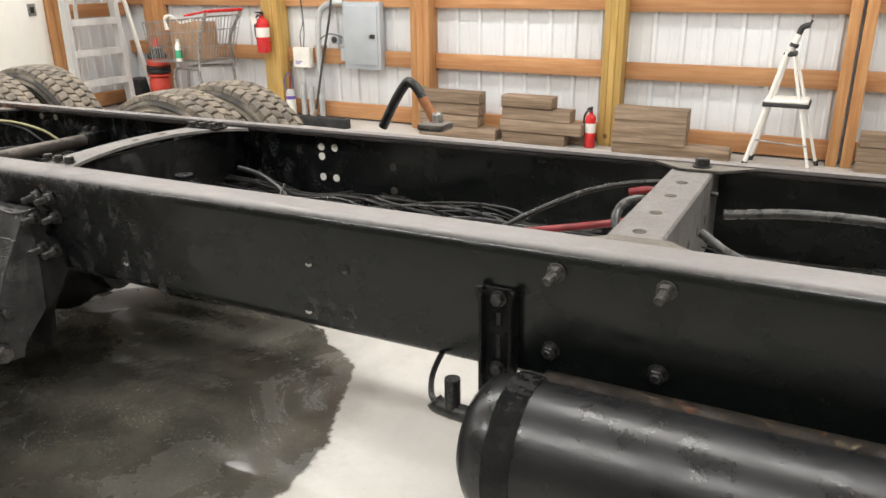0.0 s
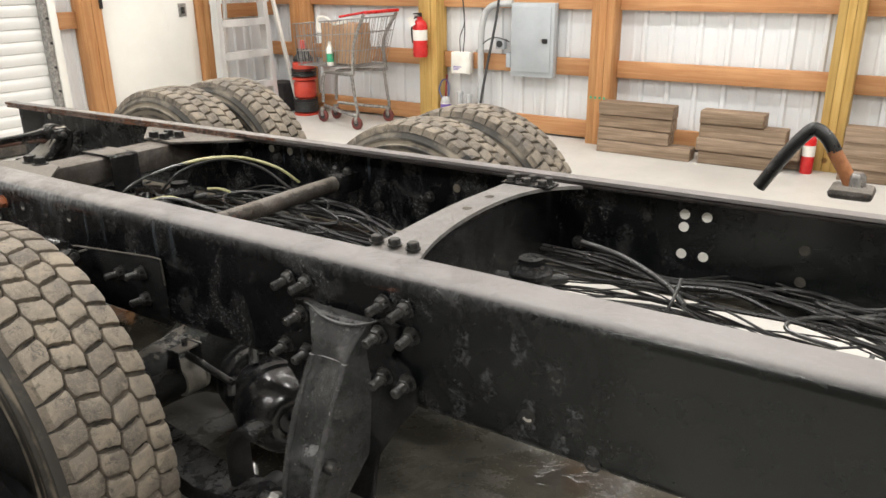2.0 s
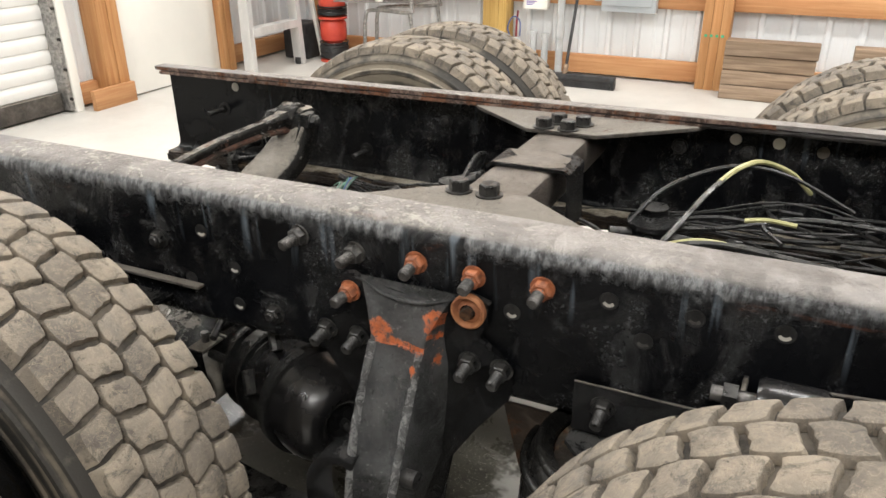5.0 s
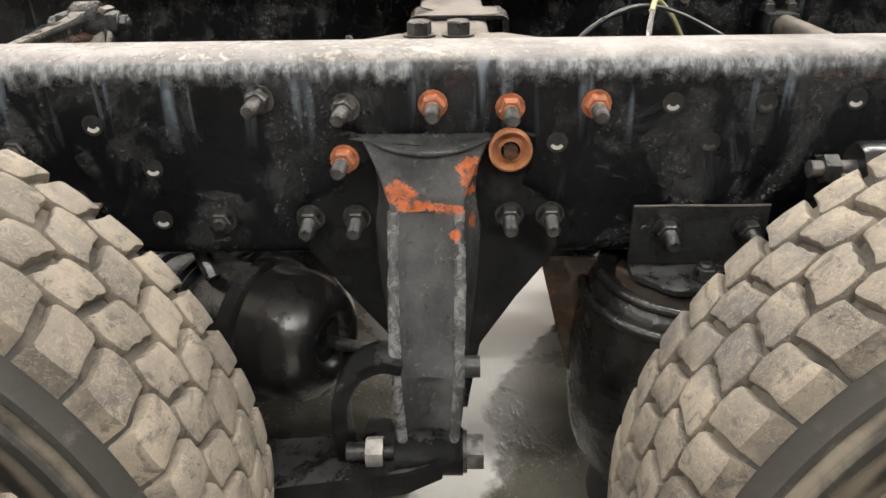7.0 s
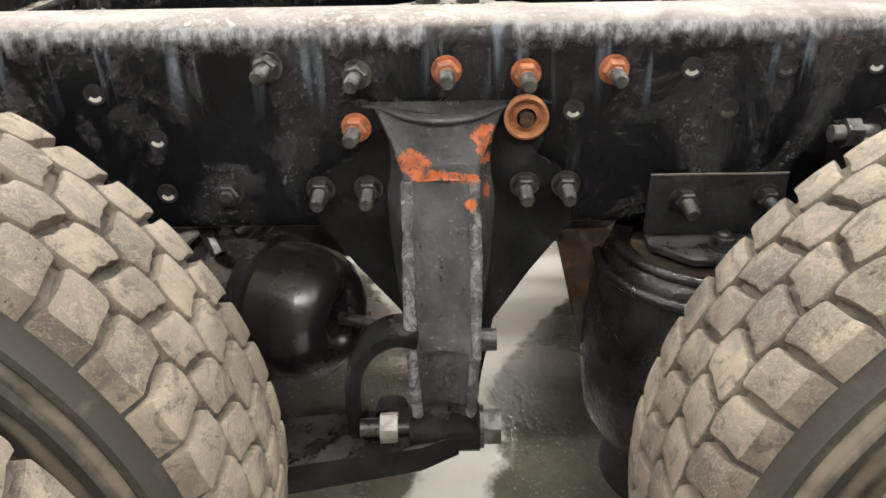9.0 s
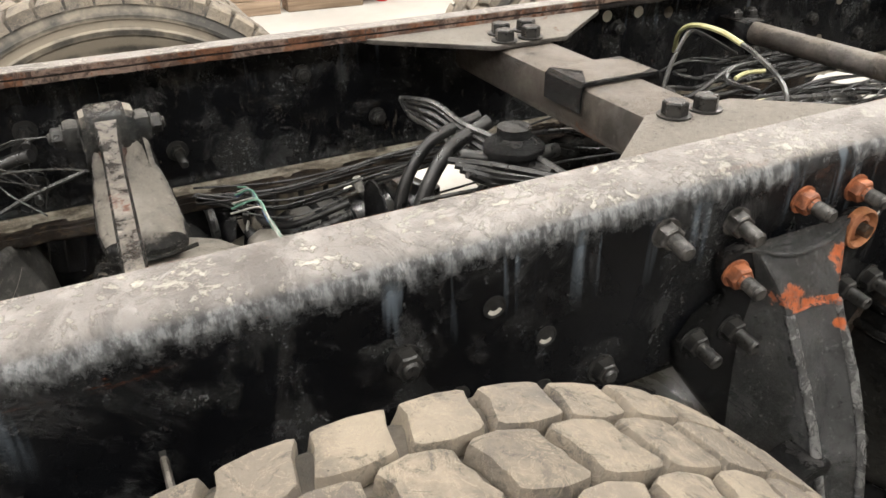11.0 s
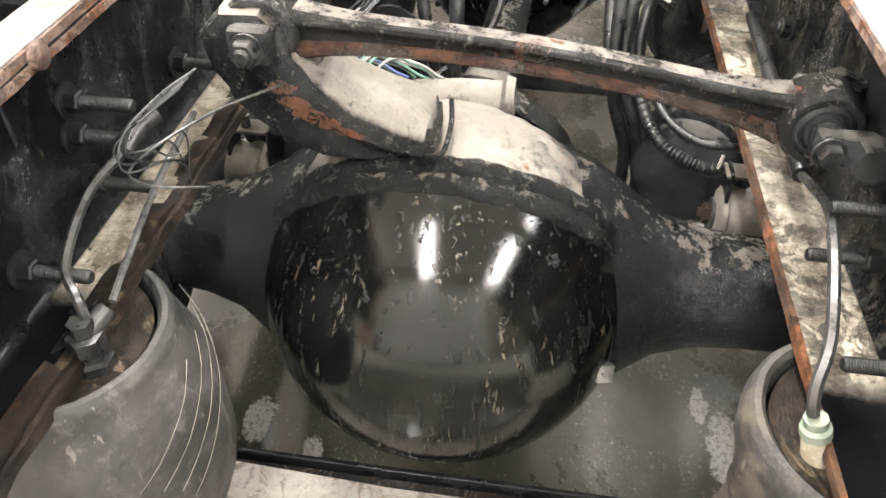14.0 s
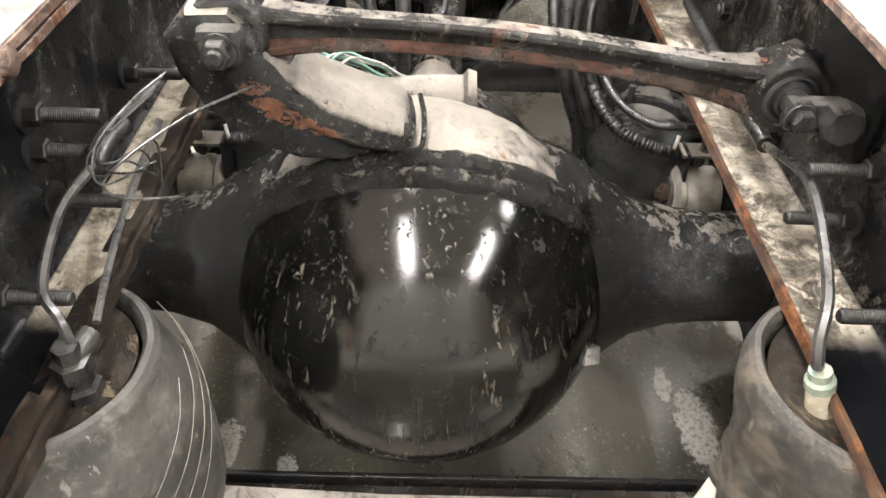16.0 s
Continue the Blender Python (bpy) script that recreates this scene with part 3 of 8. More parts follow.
M = {
    "rail": rail_material("chassis_paint"),
    "floor": floor_material("concrete"),
    "siding": siding_material("white_siding", (0.74, 0.76, 0.77)),
    "shutter": siding_material("shutter_paint", (0.70, 0.695, 0.67)),
    "doorwhite": siding_material("door_paint", (0.82, 0.81, 0.76)),
    # for unseen walls, kept dark so black paint reflects less
    "darkwall": simple("unseen_dark_board", (0.25, 0.225, 0.195), (0.34, 0.31, 0.27), 0.7, 0, 1.2, 30, 0.002),
    "liner": siding_material("ceiling_liner", (0.78, 0.76, 0.72)),
    "girt": timber("girt_wood", (0.46, 0.214, 0.092), (0.58, 0.320, 0.150), 0),
    "girt_y": timber("girt_wood_side", (0.46, 0.214, 0.092), (0.58, 0.320, 0.150), 1),
    "post": timber("post_wood", (0.49, 0.228, 0.090), (0.63, 0.345, 0.150), 2),
    "post_green": timber("treated_post_wood", (0.50, 0.31, 0.09), (0.64, 0.43, 0.15), 2),
    "tie": timber("weathered_timber", (0.19, 0.130, 0.086), (0.38, 0.283, 0.198), 0),
    "tread": tread_material("tread_rubber"),
    "side": sidewall_material("sidewall_rubber"),
    "groove": simple("groove_rubber", (0.032, 0.028, 0.023), (0.115, 0.098, 0.077), 0.88, 0, 16, 120, 0.002),
    "rim": grimy("rim_paint", (0.02, 0.02, 0.021), (0.09, 0.08, 0.065), (0.20, 0.07, 0.03), 0.7, 0.45, 6, 0.5),
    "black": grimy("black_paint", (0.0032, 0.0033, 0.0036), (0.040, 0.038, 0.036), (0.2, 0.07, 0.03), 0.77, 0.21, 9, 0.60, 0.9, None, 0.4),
    "hole": simple("hole_dark", (0.002, 0.002, 0.002), (0.01, 0.01, 0.01), 0.6, 0, 60, 200, 0.0005),
    "gloss": simple("gloss_black", (0.0045, 0.0045, 0.005), (0.011, 0.0105, 0.0105), 0.25, 0, 6, 70, 0.0004, spread=0.07),
    "hanger": grimy("hanger_paint", (0.029, 0.0295, 0.030), (0.19, 0.19, 0.187), (0.40, 0.12, 0.04), 0.84, 0.19, 9, 0.63, None, (HANGER_SPOTS, (0.50, 0.118, 0.030), 2.6), 0.7),
    # upward faces coloured paler, painting in the sheen on the saddle
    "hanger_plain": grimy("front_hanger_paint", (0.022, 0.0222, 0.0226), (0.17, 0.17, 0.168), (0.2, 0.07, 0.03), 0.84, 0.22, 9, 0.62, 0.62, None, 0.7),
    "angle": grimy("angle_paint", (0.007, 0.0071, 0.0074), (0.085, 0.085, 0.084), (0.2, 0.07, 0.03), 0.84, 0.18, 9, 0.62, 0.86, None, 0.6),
    "ridge": grimy("scuffed_ridge", (0.05, 0.05, 0.05), (0.19, 0.19, 0.187), (0.35, 0.11, 0.04), 0.80, 0.26, 22, 0.50, None, (HANGER_SPOTS, (0.50, 0.118, 0.030), 2.6), 0.7),
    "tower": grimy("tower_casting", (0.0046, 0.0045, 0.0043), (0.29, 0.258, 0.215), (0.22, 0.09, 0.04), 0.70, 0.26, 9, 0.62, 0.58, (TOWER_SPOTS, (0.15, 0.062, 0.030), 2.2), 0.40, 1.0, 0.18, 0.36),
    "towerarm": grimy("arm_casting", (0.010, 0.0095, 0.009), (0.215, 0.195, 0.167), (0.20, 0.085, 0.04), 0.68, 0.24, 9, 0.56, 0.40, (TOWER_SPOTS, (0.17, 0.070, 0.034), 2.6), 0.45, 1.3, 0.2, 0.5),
    "tieplate": grimy("tie_paint", (0.010, 0.008, 0.007), (0.085, 0.070, 0.055), (0.12, 0.055, 0.03), 0.58, 0.26, 10, 0.55),
    "lip": grimy("rusty_lip", (0.055, 0.036, 0.029), (0.27, 0.195, 0.158), (0.24, 0.115, 0.068), 0.52, 0.5, 14, 0.46),
    "bush": simple("grey_bushing", (0.10, 0.092, 0.078), (0.21, 0.195, 0.165), 0.6, 0, 18, 120, 0.0012),
    "bracket": grimy("dusty_bracket", (0.012, 0.0118, 0.0112), (0.13, 0.118, 0.10), (0.15, 0.07, 0.04), 0.78, 0.28, 11, 0.52, 0.45),
    "piston": simple("piston_plastic", (0.42, 0.40, 0.35), (0.56, 0.54, 0.48), 0.5, 0, 12, 90, 0.0006),
    "cream": simple("cream_plastic", (0.30, 0.265, 0.19), (0.46, 0.43, 0.35), 0.5, 0, 40, 160, 0.0006),
    "brownplate": grimy("brown_plate", (0.02, 0.014, 0.010), (0.05, 0.038, 0.028), (0.10, 0.05, 0.025), 0.55, 0.35, 12, 0.5),
    "tank": simple("tank_paint", (0.008, 0.008, 0.0085), (0.016, 0.016, 0.0168), 0.30, 0, 5, 70, 0.0006, spread=0.08),
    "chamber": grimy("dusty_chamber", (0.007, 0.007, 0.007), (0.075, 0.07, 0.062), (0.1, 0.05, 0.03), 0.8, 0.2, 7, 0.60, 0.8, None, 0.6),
    "cord": simple("pale_cord", (0.16, 0.155, 0.14), (0.30, 0.29, 0.26), 0.7, 0, 120, 300, 0.0003),
    "wetbag": simple("wet_bellows_rubber", (0.0035, 0.0035, 0.0034), (0.012, 0.0115, 0.0105), 0.24, 0, 9, 70, 0.0018, spread=0.16, spec=0.32),
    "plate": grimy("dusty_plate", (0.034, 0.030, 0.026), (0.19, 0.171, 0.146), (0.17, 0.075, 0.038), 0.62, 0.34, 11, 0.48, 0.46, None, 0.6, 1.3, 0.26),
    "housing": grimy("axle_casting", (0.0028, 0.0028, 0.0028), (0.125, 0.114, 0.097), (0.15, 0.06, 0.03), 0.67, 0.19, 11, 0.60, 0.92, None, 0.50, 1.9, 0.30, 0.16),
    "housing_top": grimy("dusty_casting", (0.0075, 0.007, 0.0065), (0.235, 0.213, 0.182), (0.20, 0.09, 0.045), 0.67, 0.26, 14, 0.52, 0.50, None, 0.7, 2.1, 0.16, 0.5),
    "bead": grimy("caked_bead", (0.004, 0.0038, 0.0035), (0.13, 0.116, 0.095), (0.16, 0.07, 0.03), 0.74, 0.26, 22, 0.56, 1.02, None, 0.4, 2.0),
    "edgerust": grimy("rusty_edge", (0.04, 0.02, 0.012), (0.15, 0.088, 0.055), (0.24, 0.10, 0.046), 0.53, 0.45, 16, 0.50),
    "greypaint": grimy("grey_crossmember_paint", (0.10, 0.095, 0.091), (0.235, 0.222, 0.212), (0.14, 0.07, 0.045), 0.72, 0.34, 9, 0.40, 0.55, None, 0.5, 1.0, 0.14, 0.4),
    "crossrust": grimy("rust_streaked_plate", (0.030, 0.025, 0.021), (0.150, 0.130, 0.109), (0.16, 0.070, 0.036), 0.62, 0.34, 8, 0.52, 0.60, None, 0.5, 2.4, 0.2, 0.3),
    "paleplate": grimy("peeling_pale_paint", (0.12, 0.10, 0.085), (0.36, 0.33, 0.295), (0.15, 0.07, 0.04), 0.64, 0.3, 10, 0.42),
    "cakededge": grimy("corroded_edge", (0.012, 0.009, 0.007), (0.10, 0.072, 0.048), (0.11, 0.050, 0.026), 0.68, 0.4, 16, 0.52),
    "darkstrip": grimy("strip_paint", (0.012, 0.010, 0.009), (0.06, 0.048, 0.040), (0.10, 0.045, 0.025), 0.62, 0.4, 12, 0.55),
    # pale tone painted as light seen through bolt holes
    "tape": simple("hole_light_pale", (0.30, 0.285, 0.255), (0.44, 0.42, 0.375), 0.7, 0, 16, 110, 0.002),
    "dome": dome_material("oily_cover"),
    "rod": grimy("rod_steel", (0.0085, 0.008, 0.0075), (0.20, 0.180, 0.154), (0.15, 0.055, 0.027), 0.60, 0.2, 9, 0.57, 0.88, None, 0.55),
    "rodrust": grimy("rod_rust", (0.022, 0.016, 0.012), (0.10, 0.075, 0.058), (0.088, 0.040, 0.025), 0.48, 0.24, 12, 0.55, None, None, 0.55),
    "rust": simple("rusty_steel", (0.16, 0.055, 0.022), (0.36, 0.15, 0.06), 0.8, 0, 18, 90, 0.0015),
    "rustbolt": simple("rusty_bolt", (0.13, 0.045, 0.021), (0.34, 0.115, 0.048), 0.65, 0.1, 60, 200, 0.0008),
    "steel": simple("dull_steel", (0.22, 0.215, 0.21), (0.42, 0.41, 0.39), 0.38, 0.75, 40, 160, 0.0005),
    "dimsteel": simple("grimy_steel", (0.022, 0.0215, 0.020), (0.115, 0.109, 0.104), 0.42, 0.5, 60, 160, 0.0006),
    "darkbolt": simple("black_bolt", (0.009, 0.009, 0.009), (0.038, 0.037, 0.035), 0.36, 0.25, 50, 180, 0.0006),
    "blackstud": simple("grimy_black_stud", (0.003, 0.003, 0.003), (0.013, 0.0125, 0.0115), 0.5, 0.1, 50, 180, 0.0006),
    "bag": bellows_material("bellows_rubber"),
    "stainedbag": bellows_material("stained_bellows_rubber", 0.44, (0.115, 0.097, 0.073)),
    "beadplate": grimy("bead_plate", (0.016, 0.013, 0.010), (0.19, 0.145, 0.095), (0.15, 0.065, 0.028), 0.58, 0.3, 18, 0.54, None, None, 0.6),
    "cable": simple("black_cable", (0.005, 0.005, 0.005), (0.018, 0.0175, 0.017), 0.36, 0, 30, 200, 0.0003),
    "greycable": simple("grey_hose", (0.022, 0.022, 0.022), (0.06, 0.059, 0.056), 0.3, 0, 20, 150, 0.0003),
    "yellow": simple("yellow_cable", (0.30, 0.285, 0.13), (0.44, 0.42, 0.22), 0.4, 0, 15, 150, 0.0003),
    "redcable": simple("red_cable", (0.14, 0.012, 0.015), (0.23, 0.024, 0.028), 0.4, 0, 15, 150, 0.0003),
    "greencable": simple("green_cable", (0.05, 0.12, 0.09), (0.12, 0.24, 0.18), 0.45, 0, 40, 150, 0.0003),
    "whiteplastic": simple("white_plastic", (0.70, 0.68, 0.62), (0.80, 0.78, 0.72), 0.4, 0, 6, 60, 0.0004),
    "alu": simple("aluminium", (0.50, 0.50, 0.49), (0.66, 0.655, 0.64), 0.40, 0.22, 5, 90, 0.0004, stretch=(1, 1, 0.1)),
    "wire": simple("zinc_wire", (0.26, 0.26, 0.26), (0.40, 0.40, 0.39), 0.4, 0.7, 20, 100, 0.0003),
    "red": simple("red_paint", (0.55, 0.012, 0.014), (0.66, 0.03, 0.03), 0.3, 0, 6, 80, 0.0003),
    "darkred": simple("dark_red_rubber", (0.09, 0.018, 0.015), (0.17, 0.04, 0.033), 0.55, 0, 10, 90, 0.0006),
    "orangeplastic": simple("orange_plastic", (0.50, 0.045, 0.028), (0.62, 0.075, 0.042), 0.45, 0, 6, 80, 0.0003),
    "panelgrey": simple("panel_grey", (0.36, 0.39, 0.41), (0.42, 0.45, 0.47), 0.45, 0, 3, 80, 0.0003),
    "pvc": simple("grey_pvc", (0.38, 0.39, 0.39), (0.48, 0.49, 0.49), 0.5, 0, 6, 60, 0.0003),
    "card": simple("cardboard", (0.36, 0.22, 0.13), (0.44, 0.28, 0.17), 0.8, 0, 5, 70, 0.0006),
    "blackplastic": simple("black_plastic", (0.014, 0.014, 0.015), (0.035, 0.035, 0.036), 0.5, 0, 10, 90, 0.0006),
    "green": simple("green_label", (0.03, 0.30, 0.14), (0.05, 0.38, 0.2), 0.5, 0, 10, 90, 0.0003),
    "purple": simple("violet_label", (0.14, 0.08, 0.34), (0.2, 0.12, 0.42), 0.5, 0, 10, 90, 0.0003),
    "brass": simple("corroded_brass", (0.17, 0.22, 0.175), (0.32, 0.33, 0.26), 0.55, 0.3, 40, 120, 0.0006),
    "blue": simple("blue_cable", (0.05, 0.08, 0.22), (0.10, 0.15, 0.34), 0.45, 0, 15, 150, 0.0003),
}
glow = G("tube_glow")
glow.b.inputs["Emission Color"].default_value = (1.0, 0.97, 0.93, 1)
glow.b.inputs["Emission Strength"].default_value = 9.0
M["glow"] = glow.done((0.9, 0.9, 0.9), 0.4)


# ---------------------------------------------------------------- mesh helpers
PLACE = {}


def thing(name, label, category, at=(0, 0, 0), group="", kind="", m=None):
    """A top-level Empty at its base."""
    ob = new(name)
    ob.empty_display_size = 0.05
    ob.matrix_basis = m if m else Matrix.Translation(at)
    PLACE[ob] = ob.matrix_basis.copy()
    return tagged(ob, label, category, group, kind)


def mesh_of(name, bm, mat, smooth=True, angle=40):
    me = bpy.data.meshes.new(name)
    bmesh.ops.recalc_face_normals(bm, faces=bm.faces)
    bm.to_mesh(me)
    bm.free()
    me.materials.append(mat)
    if smooth:
        me.polygons.foreach_set("use_smooth", [True] * len(me.polygons))
        me.set_sharp_from_angle(angle=radians(angle))
    return me


def part(name, bm, mat, parent, label="", m=None, smooth=True, kind=""):
    """One mesh object under a thing or a part. m: its place in the world, or in the thing's own frame where BASE is set."""
    me = bm if isinstance(bm, bpy.types.Mesh) else mesh_of(name, bm, M[mat], smooth)
    ob = new(name, me)
    m = BASE[0] @ (m if m else Matrix())
    ob.parent = parent
    ob.matrix_parent_inverse = PLACE[parent].inverted()
    ob.matrix_basis = m
    PLACE[ob] = m
    return tagged(ob, label, "", "", kind)


def solo(name, bm, mat, label, category, group="", kind="", m=None, smooth=True):
    """A thing that is one mesh."""
    me = bm if isinstance(bm, bpy.types.Mesh) else mesh_of(name, bm, M[mat], smooth)
    ob = new(name, me)
    ob.matrix_basis = m if m else Matrix()
    PLACE[ob] = ob.matrix_basis.copy()
    return tagged(ob, label, category, group, kind)


BASE = [Matrix()]


def V(*a):
    return Vector(a)


def add_box(bm, lo, hi, bevel=0.0, m=None):
    lo, hi = Vector(lo), Vector(hi)
    c, d = (lo + hi) / 2, hi - lo
    r = bmesh.ops.create_cube(bm, size=1, matrix=Matrix.Translation(c) @ Matrix.Diagonal((*d, 1)))
    vs = r["verts"]
    if bevel:
        es = list({e for v in vs for e in v.link_edges})
        out = bmesh.ops.bevel(bm, geom=es, offset=bevel, segments=2, affect="EDGES", profile=0.5)
        vs = list({v for f in out["faces"] for v in f.verts} | {v for v in vs if v.is_valid})
        if m:
            vs = list({w for v in vs for f in v.link_faces for w in f.verts})
    if m:
        bmesh.ops.transform(bm, matrix=m, verts=vs)
    return bm


def box(lo, hi, bevel=0.0, m=None):
    return add_box(bmesh.new(), lo, hi, bevel, m)


def add_rod(bm, p, q, r, seg=12, r2=None, caps=True):
    p, q = Vector(p), Vector(q)
    d = q - p
    m = Matrix.Translation((p + q) / 2) @ d.to_track_quat("Z", "Y").to_matrix().to_4x4()
    bmesh.ops.create_cone(bm, cap_ends=caps, segments=seg, radius1=r, radius2=r if r2 is None else r2, depth=d.length, matrix=m)
    return bm


def rod(p, q, r, seg=12, r2=None):
    return add_rod(bmesh.new(), p, q, r, seg, r2)


def spline(pts, n=8):
    """Points of a smooth line through pts."""
    P = [Vector(p) for p in pts]
    if len(P) < 3:
        return P
    P = [2 * P[0] - P[1]] + P + [2 * P[-1] - P[-2]]
    out = []
    for i in range(1, len(P) - 2):
        a, b, c, d = P[i - 1:i + 3]
        for k in range(n):
            t = k / n
            out.append(0.5 * (2 * b + (c - a) * t + (2 * a - 5 * b + 4 * c - d) * t * t + (3 * b - a - 3 * c + d) * t ** 3))
    return out + [P[-2]]


def add_tube(bm, pts, r, seg=8, n=8):
    """A round tube along a smooth line; r may be a function of the way from 0 to 1."""
    line = spline(pts, n)
    up, rings = Vector((0.13, 0.21, 0.97)).normalized(), []
    for i, p in enumerate(line):
        d = (line[min(i + 1, len(line) - 1)] - line[max(i - 1, 0)]).normalized()
        s = d.cross(up)
        s = s.normalized() if s.length > 1e-4 else d.orthogonal().normalized()
        up = s.cross(d).normalized()
        rr = r(i / (len(line) - 1)) if callable(r) else r
        rings.append([bm.verts.new(p + rr * (math.cos(a) * s + math.sin(a) * up)) for a in (2 * math.pi * k / seg for k in range(seg))])
    for a, b in zip(rings, rings[1:]):
        for k in range(seg):
            bm.faces.new((a[k], a[(k + 1) % seg], b[(k + 1) % seg], b[k]))
    bm.faces.new(rings[0][::-1])
    bm.faces.new(rings[-1])
    return bm


def tube(pts, r, seg=8, n=8):
    return add_tube(bmesh.new(), pts, r, seg, n)


def add_lathe(bm, prof, seg=48, m=None, closed=False):
    """A profile of (radius, height) turned about z, then placed by m."""
    m = m or Matrix()
    rings = []
    for r, h in prof:
        if r < 1e-6:
            rings.append([bm.verts.new(m @ Vector((0, 0, h)))])
        else:
            rings.append([bm.verts.new(m @ Vector((r * math.cos(2 * math.pi * k / seg), r * math.sin(2 * math.pi * k / seg), h))) for k in range(seg)])
    pairs = list(zip(rings, rings[1:])) + ([(rings[-1], rings[0])] if closed else [])
    for a, b in pairs:
        for k in range(seg):
            j = (k + 1) % seg
            if len(a) == 1 and len(b) > 1:
                bm.faces.new((a[0], b[k], b[j]))
            elif len(b) == 1 and len(a) > 1:
                bm.faces.new((a[k], a[j], b[0]))
            elif len(a) > 1:
                bm.faces.new((a[k], a[j], b[j], b[k]))
    return bm


def lathe(prof, seg=48, m=None, closed=False):
    return add_lathe(bmesh.new(), prof, seg, m, closed)


def add_plate(bm, outline, thick, m=None, bevel=0.0):
    """A flat outline in xy pushed up by thick, placed by m."""
    m = m or Matrix()
    a = [bm.verts.new(m @ Vector((x, y, 0))) for x, y in outline]
    b = [bm.verts.new(m @ Vector((x, y, thick))) for x, y in outline]
    n = len(a)
    faces = [bm.faces.new(a[::-1]), bm.faces.new(b)] + [bm.faces.new((a[i], a[(i + 1) % n], b[(i + 1) % n], b[i])) for i in range(n)]
    if bevel:
        es = list({e for f in faces[:2] for e in f.edges})
        bmesh.ops.bevel(bm, geom=es, offset=bevel, segments=2, affect="EDGES", profile=0.5)
    return bm


def plate(outline, thick, m=None, bevel=0.0):
    return add_plate(bmesh.new(), outline, thick, m, bevel)


def loft(rings, caps=True):
    bm = bmesh.new()
    R = [[bm.verts.new(p) for p in ring] for ring in rings]
    n = len(R[0])
    for a, b in zip(R, R[1:]):
        for k in range(n):
            bm.faces.new((a[k], a[(k + 1) % n], b[(k + 1) % n], b[k]))
    if caps:
        bm.faces.new(R[0][::-1])
        bm.faces.new(R[-1])
    return bm


TO_Y = Matrix.Rotation(radians(90), 4, "X")      # local z to world -y
FROM_Y = Matrix.Rotation(radians(-90), 4, "X")   # local z to world +y
TO_X = Matrix.Rotation(radians(90), 4, "Y")      # local z to world +x
XZ = Matrix(((1, 0, 0, 0), (0, 0, -1, 0), (0, 1, 0, 0), (0, 0, 0, 1)))  # outline x, y to world x, z; thickness to -y
YZ = Matrix(((0, 0, 1, 0), (1, 0, 0, 0), (0, 1, 0, 0), (0, 0, 0, 1)))   # outline x, y to world y, z; thickness to +x


# ---------------------------------------------------------------- the building
def structure(name, bm, mat, label="", category="", m=None, smooth=True):
    return solo(name, bm, mat, label, category, "", "structure", m, smooth)


NORTH, WEST, SOUTH, EAST = 4.93, -4.30, -6.5, 8.5
structure("floor", box((WEST - 0.3, SOUTH - 0.3, -0.15), (EAST + 0.3, NORTH + 0.3, 0)), "floor", "pale concrete shop floor with dark wet patches under the chassis", "floor")


def ribbed(length, height, pitch=0.2286, depth=0.02, thick=0.004):
    """A sheet of ribbed steel in local x (length) and z (height), ribs towards -y."""
    out, x = [], 0.0
    while x < length:
        for dx, y in ((0.0, 0.0), (0.085, 0.0), (0.094, -0.004), (0.112, -0.004), (0.121, 0.0), (0.172, 0.0), (0.186, -depth), (0.2146, -depth)):
            if x + dx <= length:
                out.append((x + dx, y))
        x += pitch
    out.append((length, 0.0))
    bm = bmesh.new()
    rows = [[bm.verts.new((px, py, z)) for px, py in out] for z in (0.0, height)]
    back = [[bm.verts.new((px, py + thick, z)) for px, py in out] for z in (0.0, height)]
    for i in range(len(out) - 1):
        bm.faces.new((rows[0][i], rows[0][i + 1], rows[1][i + 1], rows[1][i]))
        bm.faces.new((back[0][i + 1], back[0][i], back[1][i], back[1][i + 1]))
        bm.faces.new((rows[1][i], rows[1][i + 1], back[1][i + 1], back[1][i]))
    return bm


H_WALL = CEIL
structure("wall_north", ribbed(EAST - WEST, H_WALL), "siding", "white ribbed steel siding on wooden girts", "wall", Matrix.Translation((WEST, NORTH, 0)), False)
structure("wall_north_back", box((WEST, NORTH + 0.03, 0), (EAST, NORTH + 0.1, H_WALL)), "siding", "outer skin of the shop wall", "wall")
WEST_TURN = Matrix.Translation((WEST, 0, 0)) @ Matrix.Rotation(radians(90), 4, "Z")
structure("wall_west", ribbed(NORTH - 2.30, H_WALL), "siding", "white ribbed steel siding beside the walk door", "wall", WEST_TURN @ Matrix.Translation((2.30, 0.0, 0)), False)
structure("wall_west_back", box((WEST - 0.1, 2.2, 0), (WEST - 0.03, NORTH, H_WALL)), "siding", "outer skin of the shop wall", "wall")
# added walls out of view, dark to hold reflections down
structure("wall_west_header", box((WEST - 0.1, SOUTH, 3.3), (WEST - 0.01, 2.2, H_WALL)), "darkwall", "unseen dark filler wall over the shutter", "wall")
structure("wall_west_end", box((WEST - 0.1, SOUTH, 0), (WEST - 0.01, -2.0, 3.3)), "darkwall", "unseen dark filler wall beside the shutter", "wall")
structure("wall_south", box((WEST, SOUTH - 0.1, 0), (EAST, SOUTH, H_WALL)), "darkwall", "unseen dark wall added to dim reflections in the chassis", "wall")
structure("wall_east", box((EAST, SOUTH, 0), (EAST + 0.1, NORTH, H_WALL)), "darkwall", "unseen dark end wall added to dim reflections", "wall")
